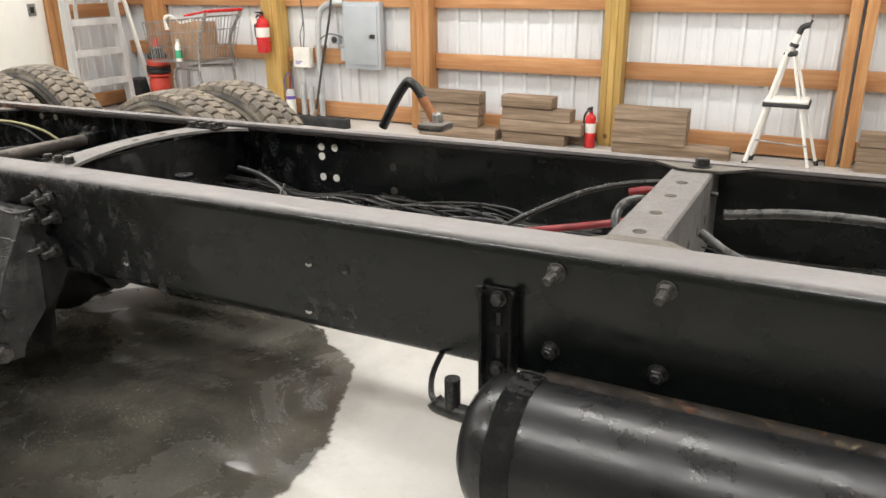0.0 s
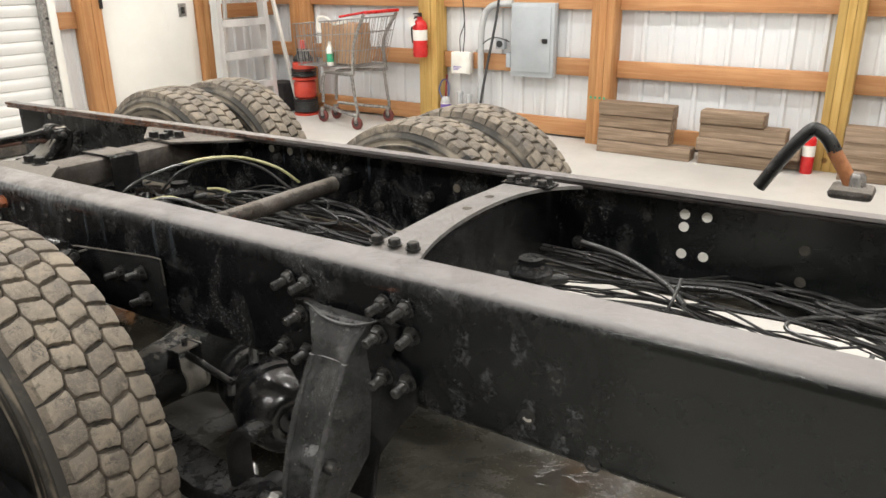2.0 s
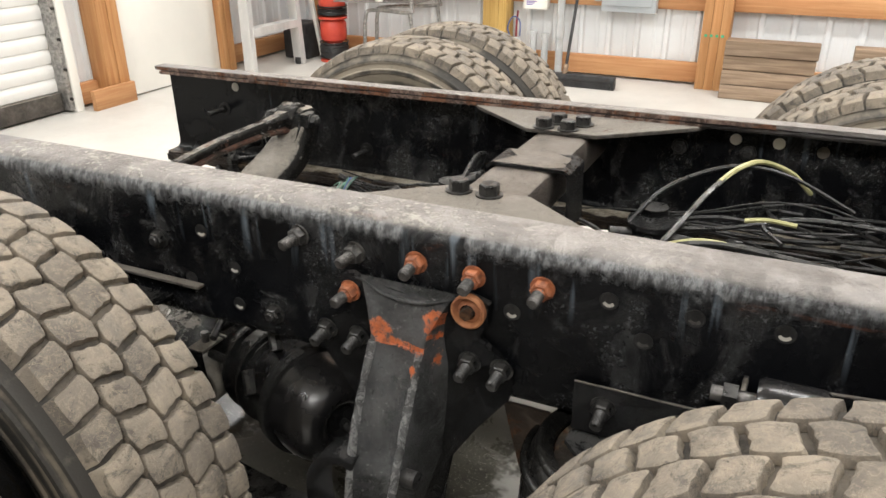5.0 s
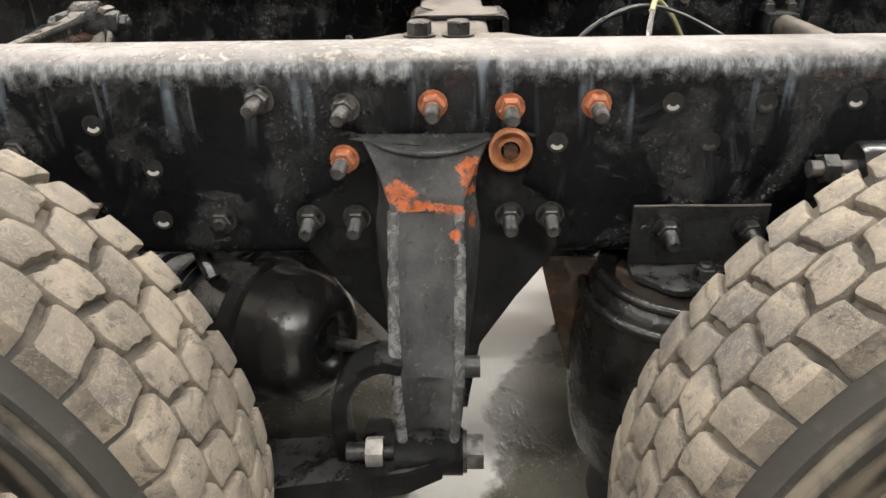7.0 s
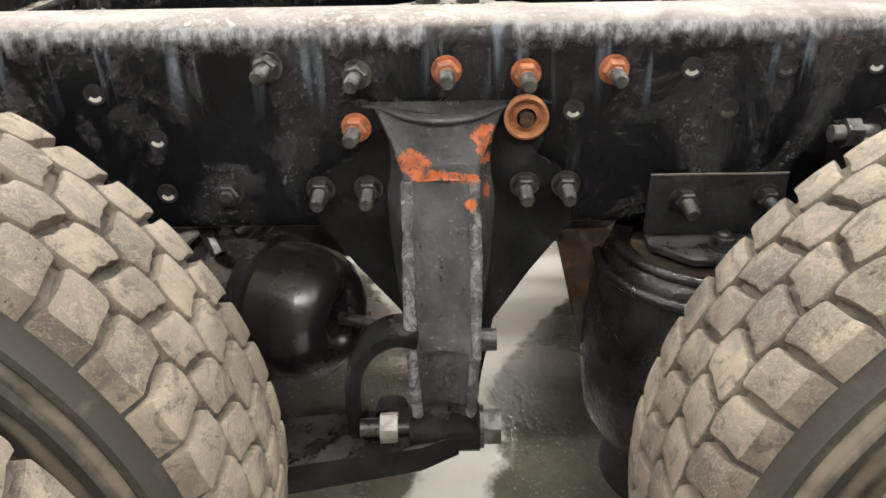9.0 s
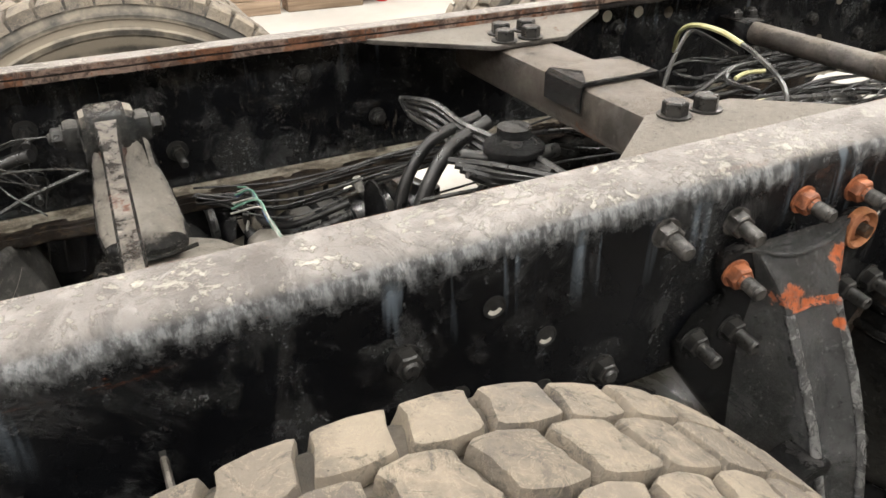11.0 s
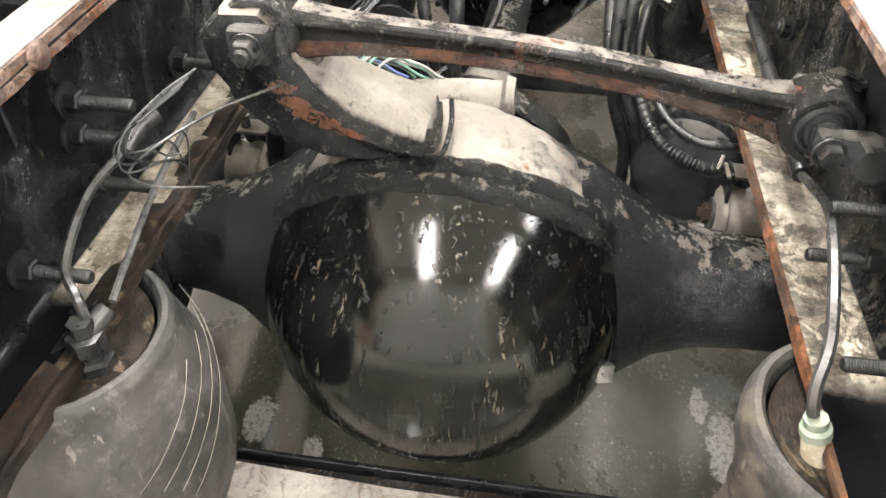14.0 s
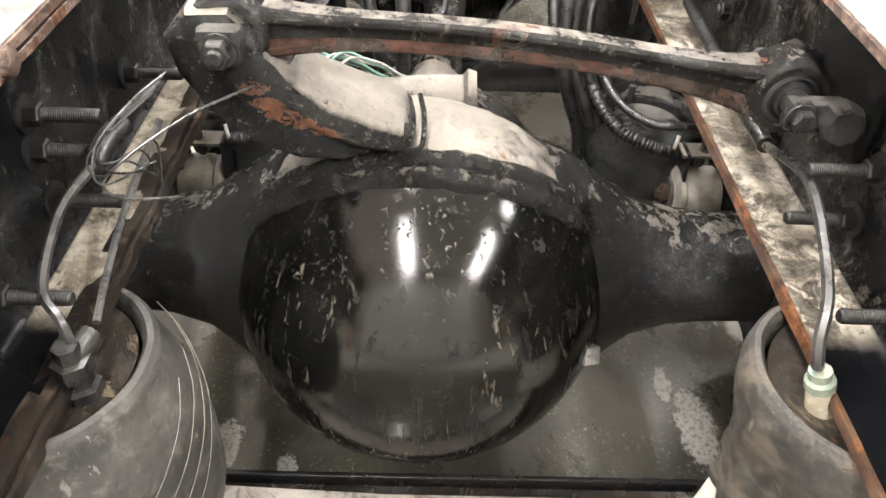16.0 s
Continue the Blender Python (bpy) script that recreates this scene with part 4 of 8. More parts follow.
structure("ceiling", box((WEST - 0.1, SOUTH - 0.1, CEIL), (EAST + 0.1, NORTH + 0.1, CEIL + 0.1)), "liner", "pale steel ceiling liner", "ceiling")


def strip_light(x, y):
    ob = thing("ceiling_light", "white strip light fixed under the ceiling liner", "ceiling light", (x, y, CEIL), "strip lights")
    part("housing", box((x - 1.22, y - 0.09, CEIL - 0.07), (x + 1.22, y + 0.09, CEIL), 0.01), "whiteplastic", ob)
    for dy in (-0.045, 0.045):
        part("tube", rod((x - 1.18, y + dy, CEIL - 0.09), (x + 1.18, y + dy, CEIL - 0.09), 0.016, 10), "glow", ob, "lit fluorescent tube")


for lx, ly in LAMPS:
    strip_light(lx, ly)

# girts: horizontal boards between the posts
POSTS = [(-3.77, 0.19, "post"), (-2.055, 0.21, "post_green"), (-0.285, 0.2, "post"), (1.55, 0.17, "post_green"), (3.36, 0.16, "post"), (5.2, 0.17, "post"), (7.0, 0.17, "post")]
edges = [WEST + 0.0] + [v for px, w, _ in POSTS for v in (px - w / 2, px + w / 2)] + [EAST]
for z0, z1 in ((0.02, 0.172), (0.562, 0.705), (1.115, 1.26), (1.70, 1.84), (2.25, 2.39), (2.8, 2.94), (3.35, 3.49)):
    for a, b in zip(edges[::2], edges[1::2]):
        structure("girt", box((a, NORTH - 0.07, z0 + random.uniform(-0.006, 0.006)), (b, NORTH - 0.022, z1 + random.uniform(-0.006, 0.006)), 0.003), "girt",
                  "orange-brown sawn wooden girt nailed along the siding", "girt")
for px, w, mat in POSTS:
    ob = thing("timber_post", "upright sawn timber post against the white siding" if mat == "post" else "upright yellowish treated timber post against the white siding", "post", (px, NORTH - 0.15, 0), "wall posts", "structure")
    n = 2 if px == 3.36 else 3
    for k in range(n):
        a = px - w / 2 + k * w / n
        part("ply", box((a + 0.001 - (0.022 if n == 2 and k == 0 else 0), NORTH - 0.2 - 0.003 * (k % 2), 0), (a + w / n - 0.001 - (0.022 if n == 2 and k == 0 else 0), NORTH - 0.021, H_WALL), 0.003), mat, ob)
    if px == -0.285:
        for k in range(4):
            part("stamp", box((px - 0.075 + 0.04 * k, NORTH - 0.2045, 0.395), (px - 0.055 + 0.04 * k, NORTH - 0.2035, 0.415)), "green", ob, "small green grade stamp")

# west wall: walk door with its posts, shutter with its guide
for y0, y1 in ((2.50, 2.68), (3.72, 3.86)):
    ob = thing("timber_post", "upright sawn timber door post", "post", (WEST + 0.1, (y0 + y1) / 2, 0), "door posts", "structure")
    for k in range(2):
        a = y0 + k * (y1 - y0) / 2
        part("ply", box((WEST + 0.025, a + 0.001, 0), (WEST + 0.19 + 0.006 * k, a + (y1 - y0) / 2 - 0.001, H_WALL), 0.003), "post", ob)
for y0, y1 in ((2.31, 2.50), (3.86, NORTH - 0.08)):
    for z0, z1 in ((0.02, 0.17), (1.0, 1.14), (1.6, 1.74)):
        structure("girt", box((WEST + 0.022, y0, z0), (WEST + 0.075, y1, z1), 0.003), "girt_y", "orange-brown sawn wooden girt", "girt")
structure("door_sill_board", box((WEST + 0.2, 2.31, 0), (WEST + 0.24, 2.68, 0.14), 0.003), "girt_y", "pale sawn board along the wall foot", "board")
door = thing("door_1", "plain white steel walk door with a lever latch, shut", "door", (WEST + 0.1, 3.2, 0), "", "structure")
part("leaf", box((WEST + 0.10, 2.69, 0.01), (WEST + 0.145, 3.71, 2.08), 0.003), "doorwhite", door)
part("latch_plate", box((WEST + 0.145, 3.52, 1.05), (WEST + 0.155, 3.61, 1.17), 0.004), "steel", door, "steel latch plate")
part("latch_knob", box((WEST + 0.155, 3.54, 1.075), (WEST + 0.185, 3.57, 1.14), 0.008), "darkbolt", door, "dark latch handle")
part("hinge", box((WEST + 0.2, 2.655, 1.16), (WEST + 0.215, 2.685, 1.30), 0.004), "darkbolt", door, "dark steel hinge")

shutter = thing("door_2", "white ribbed steel roll-up shutter, shut, with rust streaks", "shutter", (WEST, 0.2, 0), "", "structure")
PITCH = 0.0975
prof = []
z = 0.14
while z < 3.3:
    prof += [(0.0, z), (0.010, z + 0.008), (0.014, z + 0.03), (0.016, z + 0.055), (0.013, z + 0.078), (0.004, z + 0.09)]
    z += PITCH
bm = bmesh.new()
rows = [[bm.verts.new((WEST + 0.02 + d, y, zz)) for d, zz in prof] for y in (-2.0, 2.19)]
for i in range(len(prof) - 1):
    bm.faces.new((rows[0][i], rows[1][i], rows[1][i + 1], rows[0][i + 1]))
part("curtain", bm, "shutter", shutter)
part("curtain_back", box((WEST - 0.06, -2.0, 0.0), (WEST - 0.02, 2.2, 3.3)), "shutter", shutter)
part("bottom_bar", box((WEST + 0.01, -2.0, 0.015), (WEST + 0.06, 2.19, 0.14), 0.004), "plate", shutter, "grey steel bottom bar")
part("guide", box((WEST + 0.0, 2.235, 0.0), (WEST + 0.13, 2.30, 3.3), 0.004), "doorwhite", shutter, "white steel guide rail")
part("guide_seal", box((WEST + 0.03, 2.19, 0.02), (WEST + 0.12, 2.232, 3.3), 0.004), "steel", shutter, "grey guide channel with bolts")
for k in range(14):
    part("guide_bolt", rod((WEST + 0.12, 2.21, 0.1 + 0.2 * k), (WEST + 0.135, 2.21, 0.1 + 0.2 * k), 0.011, 8), "darkbolt", shutter)
z = 0.14
bm = bmesh.new()
while z < 3.3:
    add_box(bm, (WEST + 0.03, 1.49, z), (WEST + 0.045, 1.545, z + PITCH * 0.96), 0.003)
    z += PITCH
part("strap", bm, "shutter", shutter, "pale wavy strap down the shutter")

# ---------------------------------------------------------------- the chassis
TILT = Matrix(((0.99993, 0.00012, -0.012, 0), (0.0, 0.99995, 0.01, 0), (0.012, -0.01, 0.99988, 0), (0, 0, 0, 1)))
BASE[0] = TILT
truck = thing("truck_chassis", "bare black truck frame on eight dusty tyres, stripped of its body", "truck chassis", m=TILT.copy())

TOP, BOT, WEB, TH = 0.915, 0.640, 0.432, 0.0095
LIPS = {-1: 0.347, 1: 0.366}  # inner edge of each rail's flanges
TAIL, NOSE = -1.405, 5.4


def rail_profile(s):
    """Outer and inner outline of the channel in (y, z); s is the side."""
    R, r, LIP = 0.030, 0.0205, LIPS[s]
    out = [(LIP, TOP)]
    out += [(WEB - R + R * math.sin(a), TOP - R + R * math.cos(a)) for a in (radians(15 * k) for k in range(7))]
    out += [(WEB - R + R * math.cos(a), BOT + R - R * math.sin(a)) for a in (radians(15 * k) for k in range(7))]
    out += [(LIP, BOT), (LIP, BOT + TH)]
    out += [(WEB - R + r * math.sin(a), BOT + R - r * math.cos(a)) for a in (radians(30 * k) for k in range(4))]
    out += [(WEB - R + r * math.cos(a), TOP - R + r * math.sin(a)) for a in (radians(30 * k) for k in range(4))]
    out += [(LIP, TOP - TH)]
    return [(s * y, z) for y, z in out]


def frame_rail(s):
    prof = rail_profile(s)
    xs = [TAIL] + [TAIL + 0.25 * k for k in range(1, 27)] + [NOSE]
    return part("frame_rail", loft([[V(x, y, z) for y, z in prof] for x in xs]), "rail", truck, "black steel channel rail, dusty along its top flange")


rail_r, rail_l = frame_rail(-1), frame_rail(1)


def ragged_strip(x0, x1, y0, y1, z0, z1, wear, n=120):
    """A long flat bar with a corroded, uneven skin."""
    rings = []
    for k in range(n + 1):
        x = x0 + (x1 - x0) * k / n
        d = [wear * noise.noise(V(x * 22, q * 7.0, 1.3)) + 0.5 * wear * noise.noise(V(x * 70, q * 5.0, 4.1)) for q in range(4)]
        rings.append([V(x, y0 + d[0], z0 + d[1]), V(x, y1 + d[1], z0 + d[2]), V(x, y1 + d[2], z1 + d[3]), V(x, y0 + d[3], z1 + d[0])])
    return loft(rings)


LIP = LIPS[-1]
part("flange_edge", ragged_strip(TAIL + 0.01, 0.9, -LIP, -LIP + 0.006, BOT - 0.003, BOT + 0.0095, 0.0012), "edgerust", rail_r, "rusty lower flange edge")
part("flange_lip", ragged_strip(TAIL + 0.01, 0.35, -LIP, -LIP + 0.003, TOP - 0.0105, TOP - 0.0015, 0.0008), "lip", rail_r, "rust-pink flange edge")
LIP = LIPS[1]
low = part("flange_edge", ragged_strip(TAIL + 0.01, 0.9, LIP - 0.010, LIP + 0.012, BOT - 0.020, BOT + 0.010, 0.0045), "cakededge", rail_l, "corroded dark brown lower flange edge")
part("edge_flake", ragged_strip(TAIL + 0.01, 0.5, LIP - 0.017, LIP - 0.011, BOT - 0.014, BOT + 0.004, 0.004), "cakededge", low, "flaking dirt along the lower edge")
part("flange_lip", ragged_strip(TAIL + 0.01, 0.35, LIP - 0.003, LIP, TOP - 0.0105, TOP - 0.0015, 0.0008), "lip", rail_l, "rust-pink flange edge")
part("strip_edge", ragged_strip(TAIL + 0.02, 0.2, LIP - 0.0045, LIP - 0.002, TOP - 0.022, TOP - 0.0135, 0.001), "lip", rail_l, "rust-pink strip edge")
# the doubling strip under the far rail's flange, seen as a second edge line
part("liner_strip", box((TAIL + 0.02, LIP - 0.002, TOP - 0.0225), (NOSE, 0.425, TOP - 0.0125), 0.002), "darkstrip", rail_l, "dark liner strip under the flange")
part("flange_bolt", lathe([(0, 0), (0.013, 0), (0.012, 0.006), (0.007, 0.009), (0, 0.010)], 12, Matrix.Translation((-1.03, LIP - 0.004, TOP - 0.010)) @ TO_Y), "lip", rail_l, "rusty rivet head on the flange edge")


def bolt_mesh(name, mat, head=0.0155, h=0.015, washer=0.0185, stud=0.045, sr=0.0095, thread=True):
    """Nut, washer and threaded stud along local +z."""
    bm = bmesh.new()
    add_lathe(bm, [(0, 0), (washer, 0), (washer, 0.003), (0, 0.003)], 16)
    add_lathe(bm, [(0, 0.003), (head, 0.003), (head, h), (head * 0.86, h + 0.002), (0, h + 0.002)], 6)
    if stud:
        prof, z = [(0, h)], h
        if thread:
            while z < stud - 0.004:
                prof += [(sr, z), (sr * 0.90, z + 0.0011)]
                z += 0.0022
        prof += [(sr, z), (sr, stud - 0.003), (sr * 0.75, stud), (0, stud)]
        add_lathe(bm, prof, 12)
    return mesh_of(name, bm, M[mat], True, 30)


NUT_DARK = bolt_mesh("nut_dark", "darkbolt")
NUT_STEEL = bolt_mesh("nut_steel", "dimsteel")
NUT_RUST = bolt_mesh("nut_rust", "rustbolt", stud=0.024, thread=False)
STUD = bolt_mesh("stud", "dimsteel", head=0.0098, h=0.020, washer=0.0099, stud=0.046)
NUT_SHORT = bolt_mesh("nut_short", "darkbolt", stud=0.022, thread=False)
HEAD = bolt_mesh("bolt_head", "darkbolt", head=0.018, h=0.02, washer=0.024, stud=0)
HEAD_SMALL = bolt_mesh("small_bolt_head", "darkbolt", head=0.0125, h=0.013, washer=0.016, stud=0)
LONG = bolt_mesh("long_stud", "blackstud", head=0.0125, h=0.016, washer=0.02, stud=0.074, sr=0.0075)


def bolt(me, parent, x, y, z, to, label="", spin=0.0):
    """A nut and stud at a point, pointing along to."""
    q = Vector(to).to_track_quat("Z", "Y").to_matrix().to_4x4()
    m = Matrix.Translation((x, y, z)) @ q @ Matrix.Rotation(spin, 4, "Z")
    ob = part("bolt", me, "", parent, label or ("orange rusty nut" if me is NUT_RUST else ""), m)
    if me is NUT_RUST:
        part("stud", STUD, "", parent, "grey stud end", m)
    return ob


def hole(parent, x, y, z, r=0.011, out=-1, mat="groove"):
    """An open bolt hole: a dark recessed cup with a worn rim."""
    m = Matrix.Translation((x, y, z)) @ (TO_Y if out < 0 else FROM_Y)
    ring = part("bolt_hole", lathe([(r * 1.22, 0.0002), (r * 1.2, 0.0012), (r * 1.02, 0.0014), (r * 0.98, 0.0006), (0, 0.0006)], 16, m), "hole", parent, "open bolt hole with a worn rim")
    # a pale crescent stands in for the lit space behind the hole
    part("far_lip", plate([(0.85 * r * math.cos(q), 0.85 * r * math.sin(q)) for q in (radians(-150 + 12 * i) for i in range(11))] + [(0.55 * r * math.cos(q), 0.15 * r + 0.55 * r * math.sin(q)) for q in (radians(-30 - 24 * i) for i in range(6))], 0.0004, m @ Matrix.Translation((0, 0, 0.0007)) @ Matrix.Rotation(radians(12 * (x * 37 % 1) - 6), 4, "Z")), "tape" if (x * 13.7) % 1 > 0.6 else "dimsteel", ring, "pale crescent painted as light through the hole")


W = -WEB
for x, z, me in ((-0.307, 0.861, NUT_STEEL), (-0.202, 0.850, NUT_STEEL), (-0.095, 0.853, NUT_RUST), (0.0, 0.848, NUT_RUST), (0.105, 0.851, NUT_RUST)):
    bolt(me, rail_r, x, W, z, (-0.12 if me is NUT_STEEL else 0.0, -1, -0.1), spin=x * 9)
for x, z in ((0.199, 0.851), (0.312, 0.85), (0.42, 0.853), (0.25, 0.80), (-0.455, 0.772), (-0.455, 0.70), (-0.56, 0.73), (-0.52, 0.83), (0.06, 0.802)):
    hole(rail_r, x, W, z)
bolt(NUT_SHORT, rail_r, -0.375, W, 0.70, (0, -1, 0))
bolt(NUT_SHORT, rail_r, -0.62, W, 0.80, (0, -1, 0))
for x, z in ((2.412, 0.798), (2.32, 0.80), (2.311, 0.687), (2.36, 0.69), (2.412, 0.692), (1.74, 0.71), (1.83, 0.72), (1.79, 0.80), (1.86, 0.66)):
    hole(rail_r, x, W, z, 0.012)
for x, z in ((2.875, 0.712), (3.073, 0.71), (2.88, 0.869), (3.075, 0.868), (3.62, 0.70), (3.55, 0.86)):
    bolt(NUT_STEEL if z > 0.8 else NUT_SHORT, rail_r, x, W, z, (-0.1, -1, -0.12))
# flat discs for holes; the white ones paint in light from behind
for x, z in ((1.735, 0.845), (1.79, 0.845), (1.735, 0.812), (1.735, 0.74), (1.79, 0.74), (2.02, 0.8), (2.02, 0.72), (0.27, 0.86), (0.36, 0.86), (-1.15, 0.86), (0.45, 0.85), (1.05, 0.82), (1.0, 0.72), (1.25, 0.84)):
    part("bolt_hole", lathe([(0.013, 0.0), (0.013, 0.0015), (0, 0.0015)], 16, Matrix.Translation((x, WEB - TH, z)) @ TO_Y), "whiteplastic" if (x > 1.7 and x < 1.9) or x in (0.27, 0.36, -1.15) else "groove", rail_l, "bolt hole disc, painted white where light shows through")
# studs that point inward from both rails behind the rear axle
for s in (-1, 1):
    rl = rail_r if s < 0 else rail_l
    for x, z in ((-0.935, 0.80), (-0.945, 0.765), (-0.94, 0.70), (-1.085, 0.70), (-0.70, 0.72), (-1.2, 0.79)):
        if s < 0 and z > 0.78:
            continue
        bolt(LONG, rl, x, s * (WEB - TH), z, (0, -s, 0))
    for x in (-0.45, -0.3, 0.15, 0.3, 0.75, 0.95, 1.15, 1.3, 1.45):
        bolt(NUT_SHORT, rl, x, s * (WEB - TH), random.choice((0.72, 0.78, 0.83)), (0, -s, 0))


# ---------------------------------------------------------------- wheels
R_TYRE = 0.472


def tyre_meshes():
    half = [(0.286, 0.088), (0.292, 0.101), (0.305, 0.109), (0.322, 0.1155), (0.325, 0.1195), (0.335, 0.1205), (0.339, 0.1175), (0.358, 0.1205), (0.380, 0.1225), (0.384, 0.1262), (0.394, 0.1262), (0.398, 0.1215),
            (0.411, 0.1185), (0.414, 0.1205), (0.421, 0.1195), (0.425, 0.1140), (0.437, 0.1075), (0.446, 0.1025), (0.4515, 0.092), (0.4535, 0.05)]
    prof = half + [(0.454, 0.0)] + [(r, -h) for r, h in half[::-1]] + [(0.28, -0.06), (0.28, 0.06)]
    carcass = mesh_of("tyre", lathe(prof, 96, None, True), M["side"], True, 35)
    bm = bmesh.new()
    n = 53
    rowsdef = [(-0.1030, -0.0560, 0.0), (-0.0510, -0.0025, 0.5), (0.0025, 0.0510, 0.0), (0.0560, 0.1030, 0.5)]
    inner = [(0.08, 0.0), (0.34, 0.055), (0.50, 0.02), (0.66, 0.055), (0.92, 0.0), (1.0, 0.10), (1.065, 0.5), (1.0, 0.90), (0.92, 1.0), (0.66, 0.945), (0.50, 0.98), (0.34, 0.945), (0.08, 1.0), (0.0, 0.90), (-0.065, 0.5), (0.0, 0.10)]
    outer = [(0.0, 0.09), (0.05, 0.0), (0.40, 0.045), (0.70, 0.02), (0.92, 0.0), (1.0, 0.10), (1.065, 0.5), (1.0, 0.90), (0.92, 1.0), (0.70, 0.98), (0.40, 0.955), (0.05, 1.0), (0.0, 0.91), (-0.02, 0.5)]
    rnd = random.Random(4)
    for ri, (h0, h1, off) in enumerate(rowsdef):
        shape = inner if ri in (1, 2) else outer if ri == 0 else [(1 - u, 1 - v) for u, v in outer]
        for k in range(n):
            gap = 0.07 + rnd.uniform(-0.012, 0.012)
            a0 = 2 * math.pi * (k + off + gap) / n
            a1 = 2 * math.pi * (k + off + 1 - gap) / n
            skew = (0.20 if ri % 2 else -0.20) * 2 * math.pi / n
            w, da = h1 - h0, a1 - a0
            lift, worn = rnd.uniform(-0.0012, 0.0008), rnd.uniform(0.80, 0.86)
            levels = [[], [], [], []]
            for u, v in shape:
                edge = (ri == 0 and u < 0.2) or (ri == 3 and u > 0.8)
                ju, jv = rnd.uniform(-0.022, 0.022), rnd.uniform(-0.022, 0.022)
                for lst, shrink, drop, jit in zip(levels, (1.05, 1.0, 0.955, worn), (None, 0.0052, 0.0014, 0.0), (0.0, 0.5, 0.8, 1.0)):
                    cu, cv = 0.5 + (u - 0.5) * shrink + ju * jit, 0.5 + (v - 0.5) * shrink + jv * jit
                    H, A = h0 + cu * w, a0 + cv * da + skew * (cu - 0.5)
                    crown = R_TYRE - 0.0075 * (abs(H) / 0.103) ** 2.6 + lift
                    r = crown - drop if drop is not None else 0.4505
                    if edge:
                        r -= 0.0 if drop is None else (0.0025 if drop > 0.004 else 0.0015)
                        if drop is None:
                            r, H = 0.440, math.copysign(0.1085, H)
                    lst.append(bm.verts.new((r * math.cos(A), r * math.sin(A), H)))
            m = len(shape)
            for lo, hi in zip(levels, levels[1:]):
                for i in range(m):
                    bm.faces.new((lo[i], lo[(i + 1) % m], hi[(i + 1) % m], hi[i]))
            bm.faces.new(levels[3])
    tread = mesh_of("tread", bm, M["tread"], True, 38)
    groove = mesh_of("groove", lathe([(0.446, -0.102), (0.4555, -0.09), (0.4585, 0.0), (0.4555, 0.09), (0.446, 0.102), (0.440, 0.101), (0.440, -0.101)], 96, None, True), M["groove"], True, 60)
    rim = lathe([(0.0, -0.035), (0.10, -0.035), (0.115, -0.03), (0.15, -0.005), (0.20, 0.012), (0.235, 0.0), (0.25, -0.03), (0.258, -0.075), (0.275, -0.088), (0.289, -0.098), (0.291, -0.106), (0.285, -0.106),
                 (0.27, -0.094), (0.262, 0.075), (0.275, 0.088), (0.289, 0.098), (0.291, 0.106), (0.283, 0.106), (0.262, 0.088), (0.248, 0.06), (0.24, 0.02), (0.2, 0.026), (0.15, 0.009), (0.11, -0.02), (0.0, -0.02)], 48)
    rim = mesh_of("rim", rim, M["rim"], True, 35)
    return carcass, tread, groove, rim


TYRE, TREAD, GROOVE, RIM = tyre_meshes()
NUTW = bolt_mesh("wheel_nut", "darkbolt", head=0.019, h=0.022, washer=0.021, stud=0.034, sr=0.011)
REAR_X, FRONT_X = -0.738, 0.62


def wheel(ax, y, spin):
    s = -1 if y < 0 else 1
    k = 1.013 if ax < 0 else 1.0
    zc = R_TYRE * k - 0.012 * ax + 0.010 * y
    m = Matrix.Translation((ax, y, zc)) @ (TO_Y if (s < 0) == (abs(y) > 1.0) else FROM_Y) @ Matrix.Rotation(spin, 4, "Z") @ Matrix.Diagonal((k, k, 1, 1))
    w = part("wheel", RIM, "", truck, "dark steel disc wheel", m)
    part("tyre", TYRE, "", w, "dusty grey-brown truck tyre", m)
    part("groove", GROOVE, "", w, "", m)
    part("tread", TREAD, "", w, "worn tan tread blocks", m, kind="stuff")
    if abs(y) > 1.0:
        for k in range(10):
            a = 2 * math.pi * k / 10
            part("wheel_nut", NUTW, "", w, "", m @ Matrix.Translation((0.143 * math.cos(a), 0.143 * math.sin(a), 0.009)))
        part("hub", lathe([(0.11, -0.02), (0.108, 0.06), (0.095, 0.075), (0.085, 0.11), (0.06, 0.12), (0, 0.122)], 24), "black", w, "dark axle hub", m)


for i, (xn, xf) in enumerate(((-0.76, -0.76), (0.578, 0.662))):
    for j, (ax, y) in enumerate(((xn, -1.06 if xn < 0 else -1.09), (xn, -0.742), (xf, 0.795), (xf, 1.125))):
        wheel(ax, y, 0.4 * i + 0.23 * j)


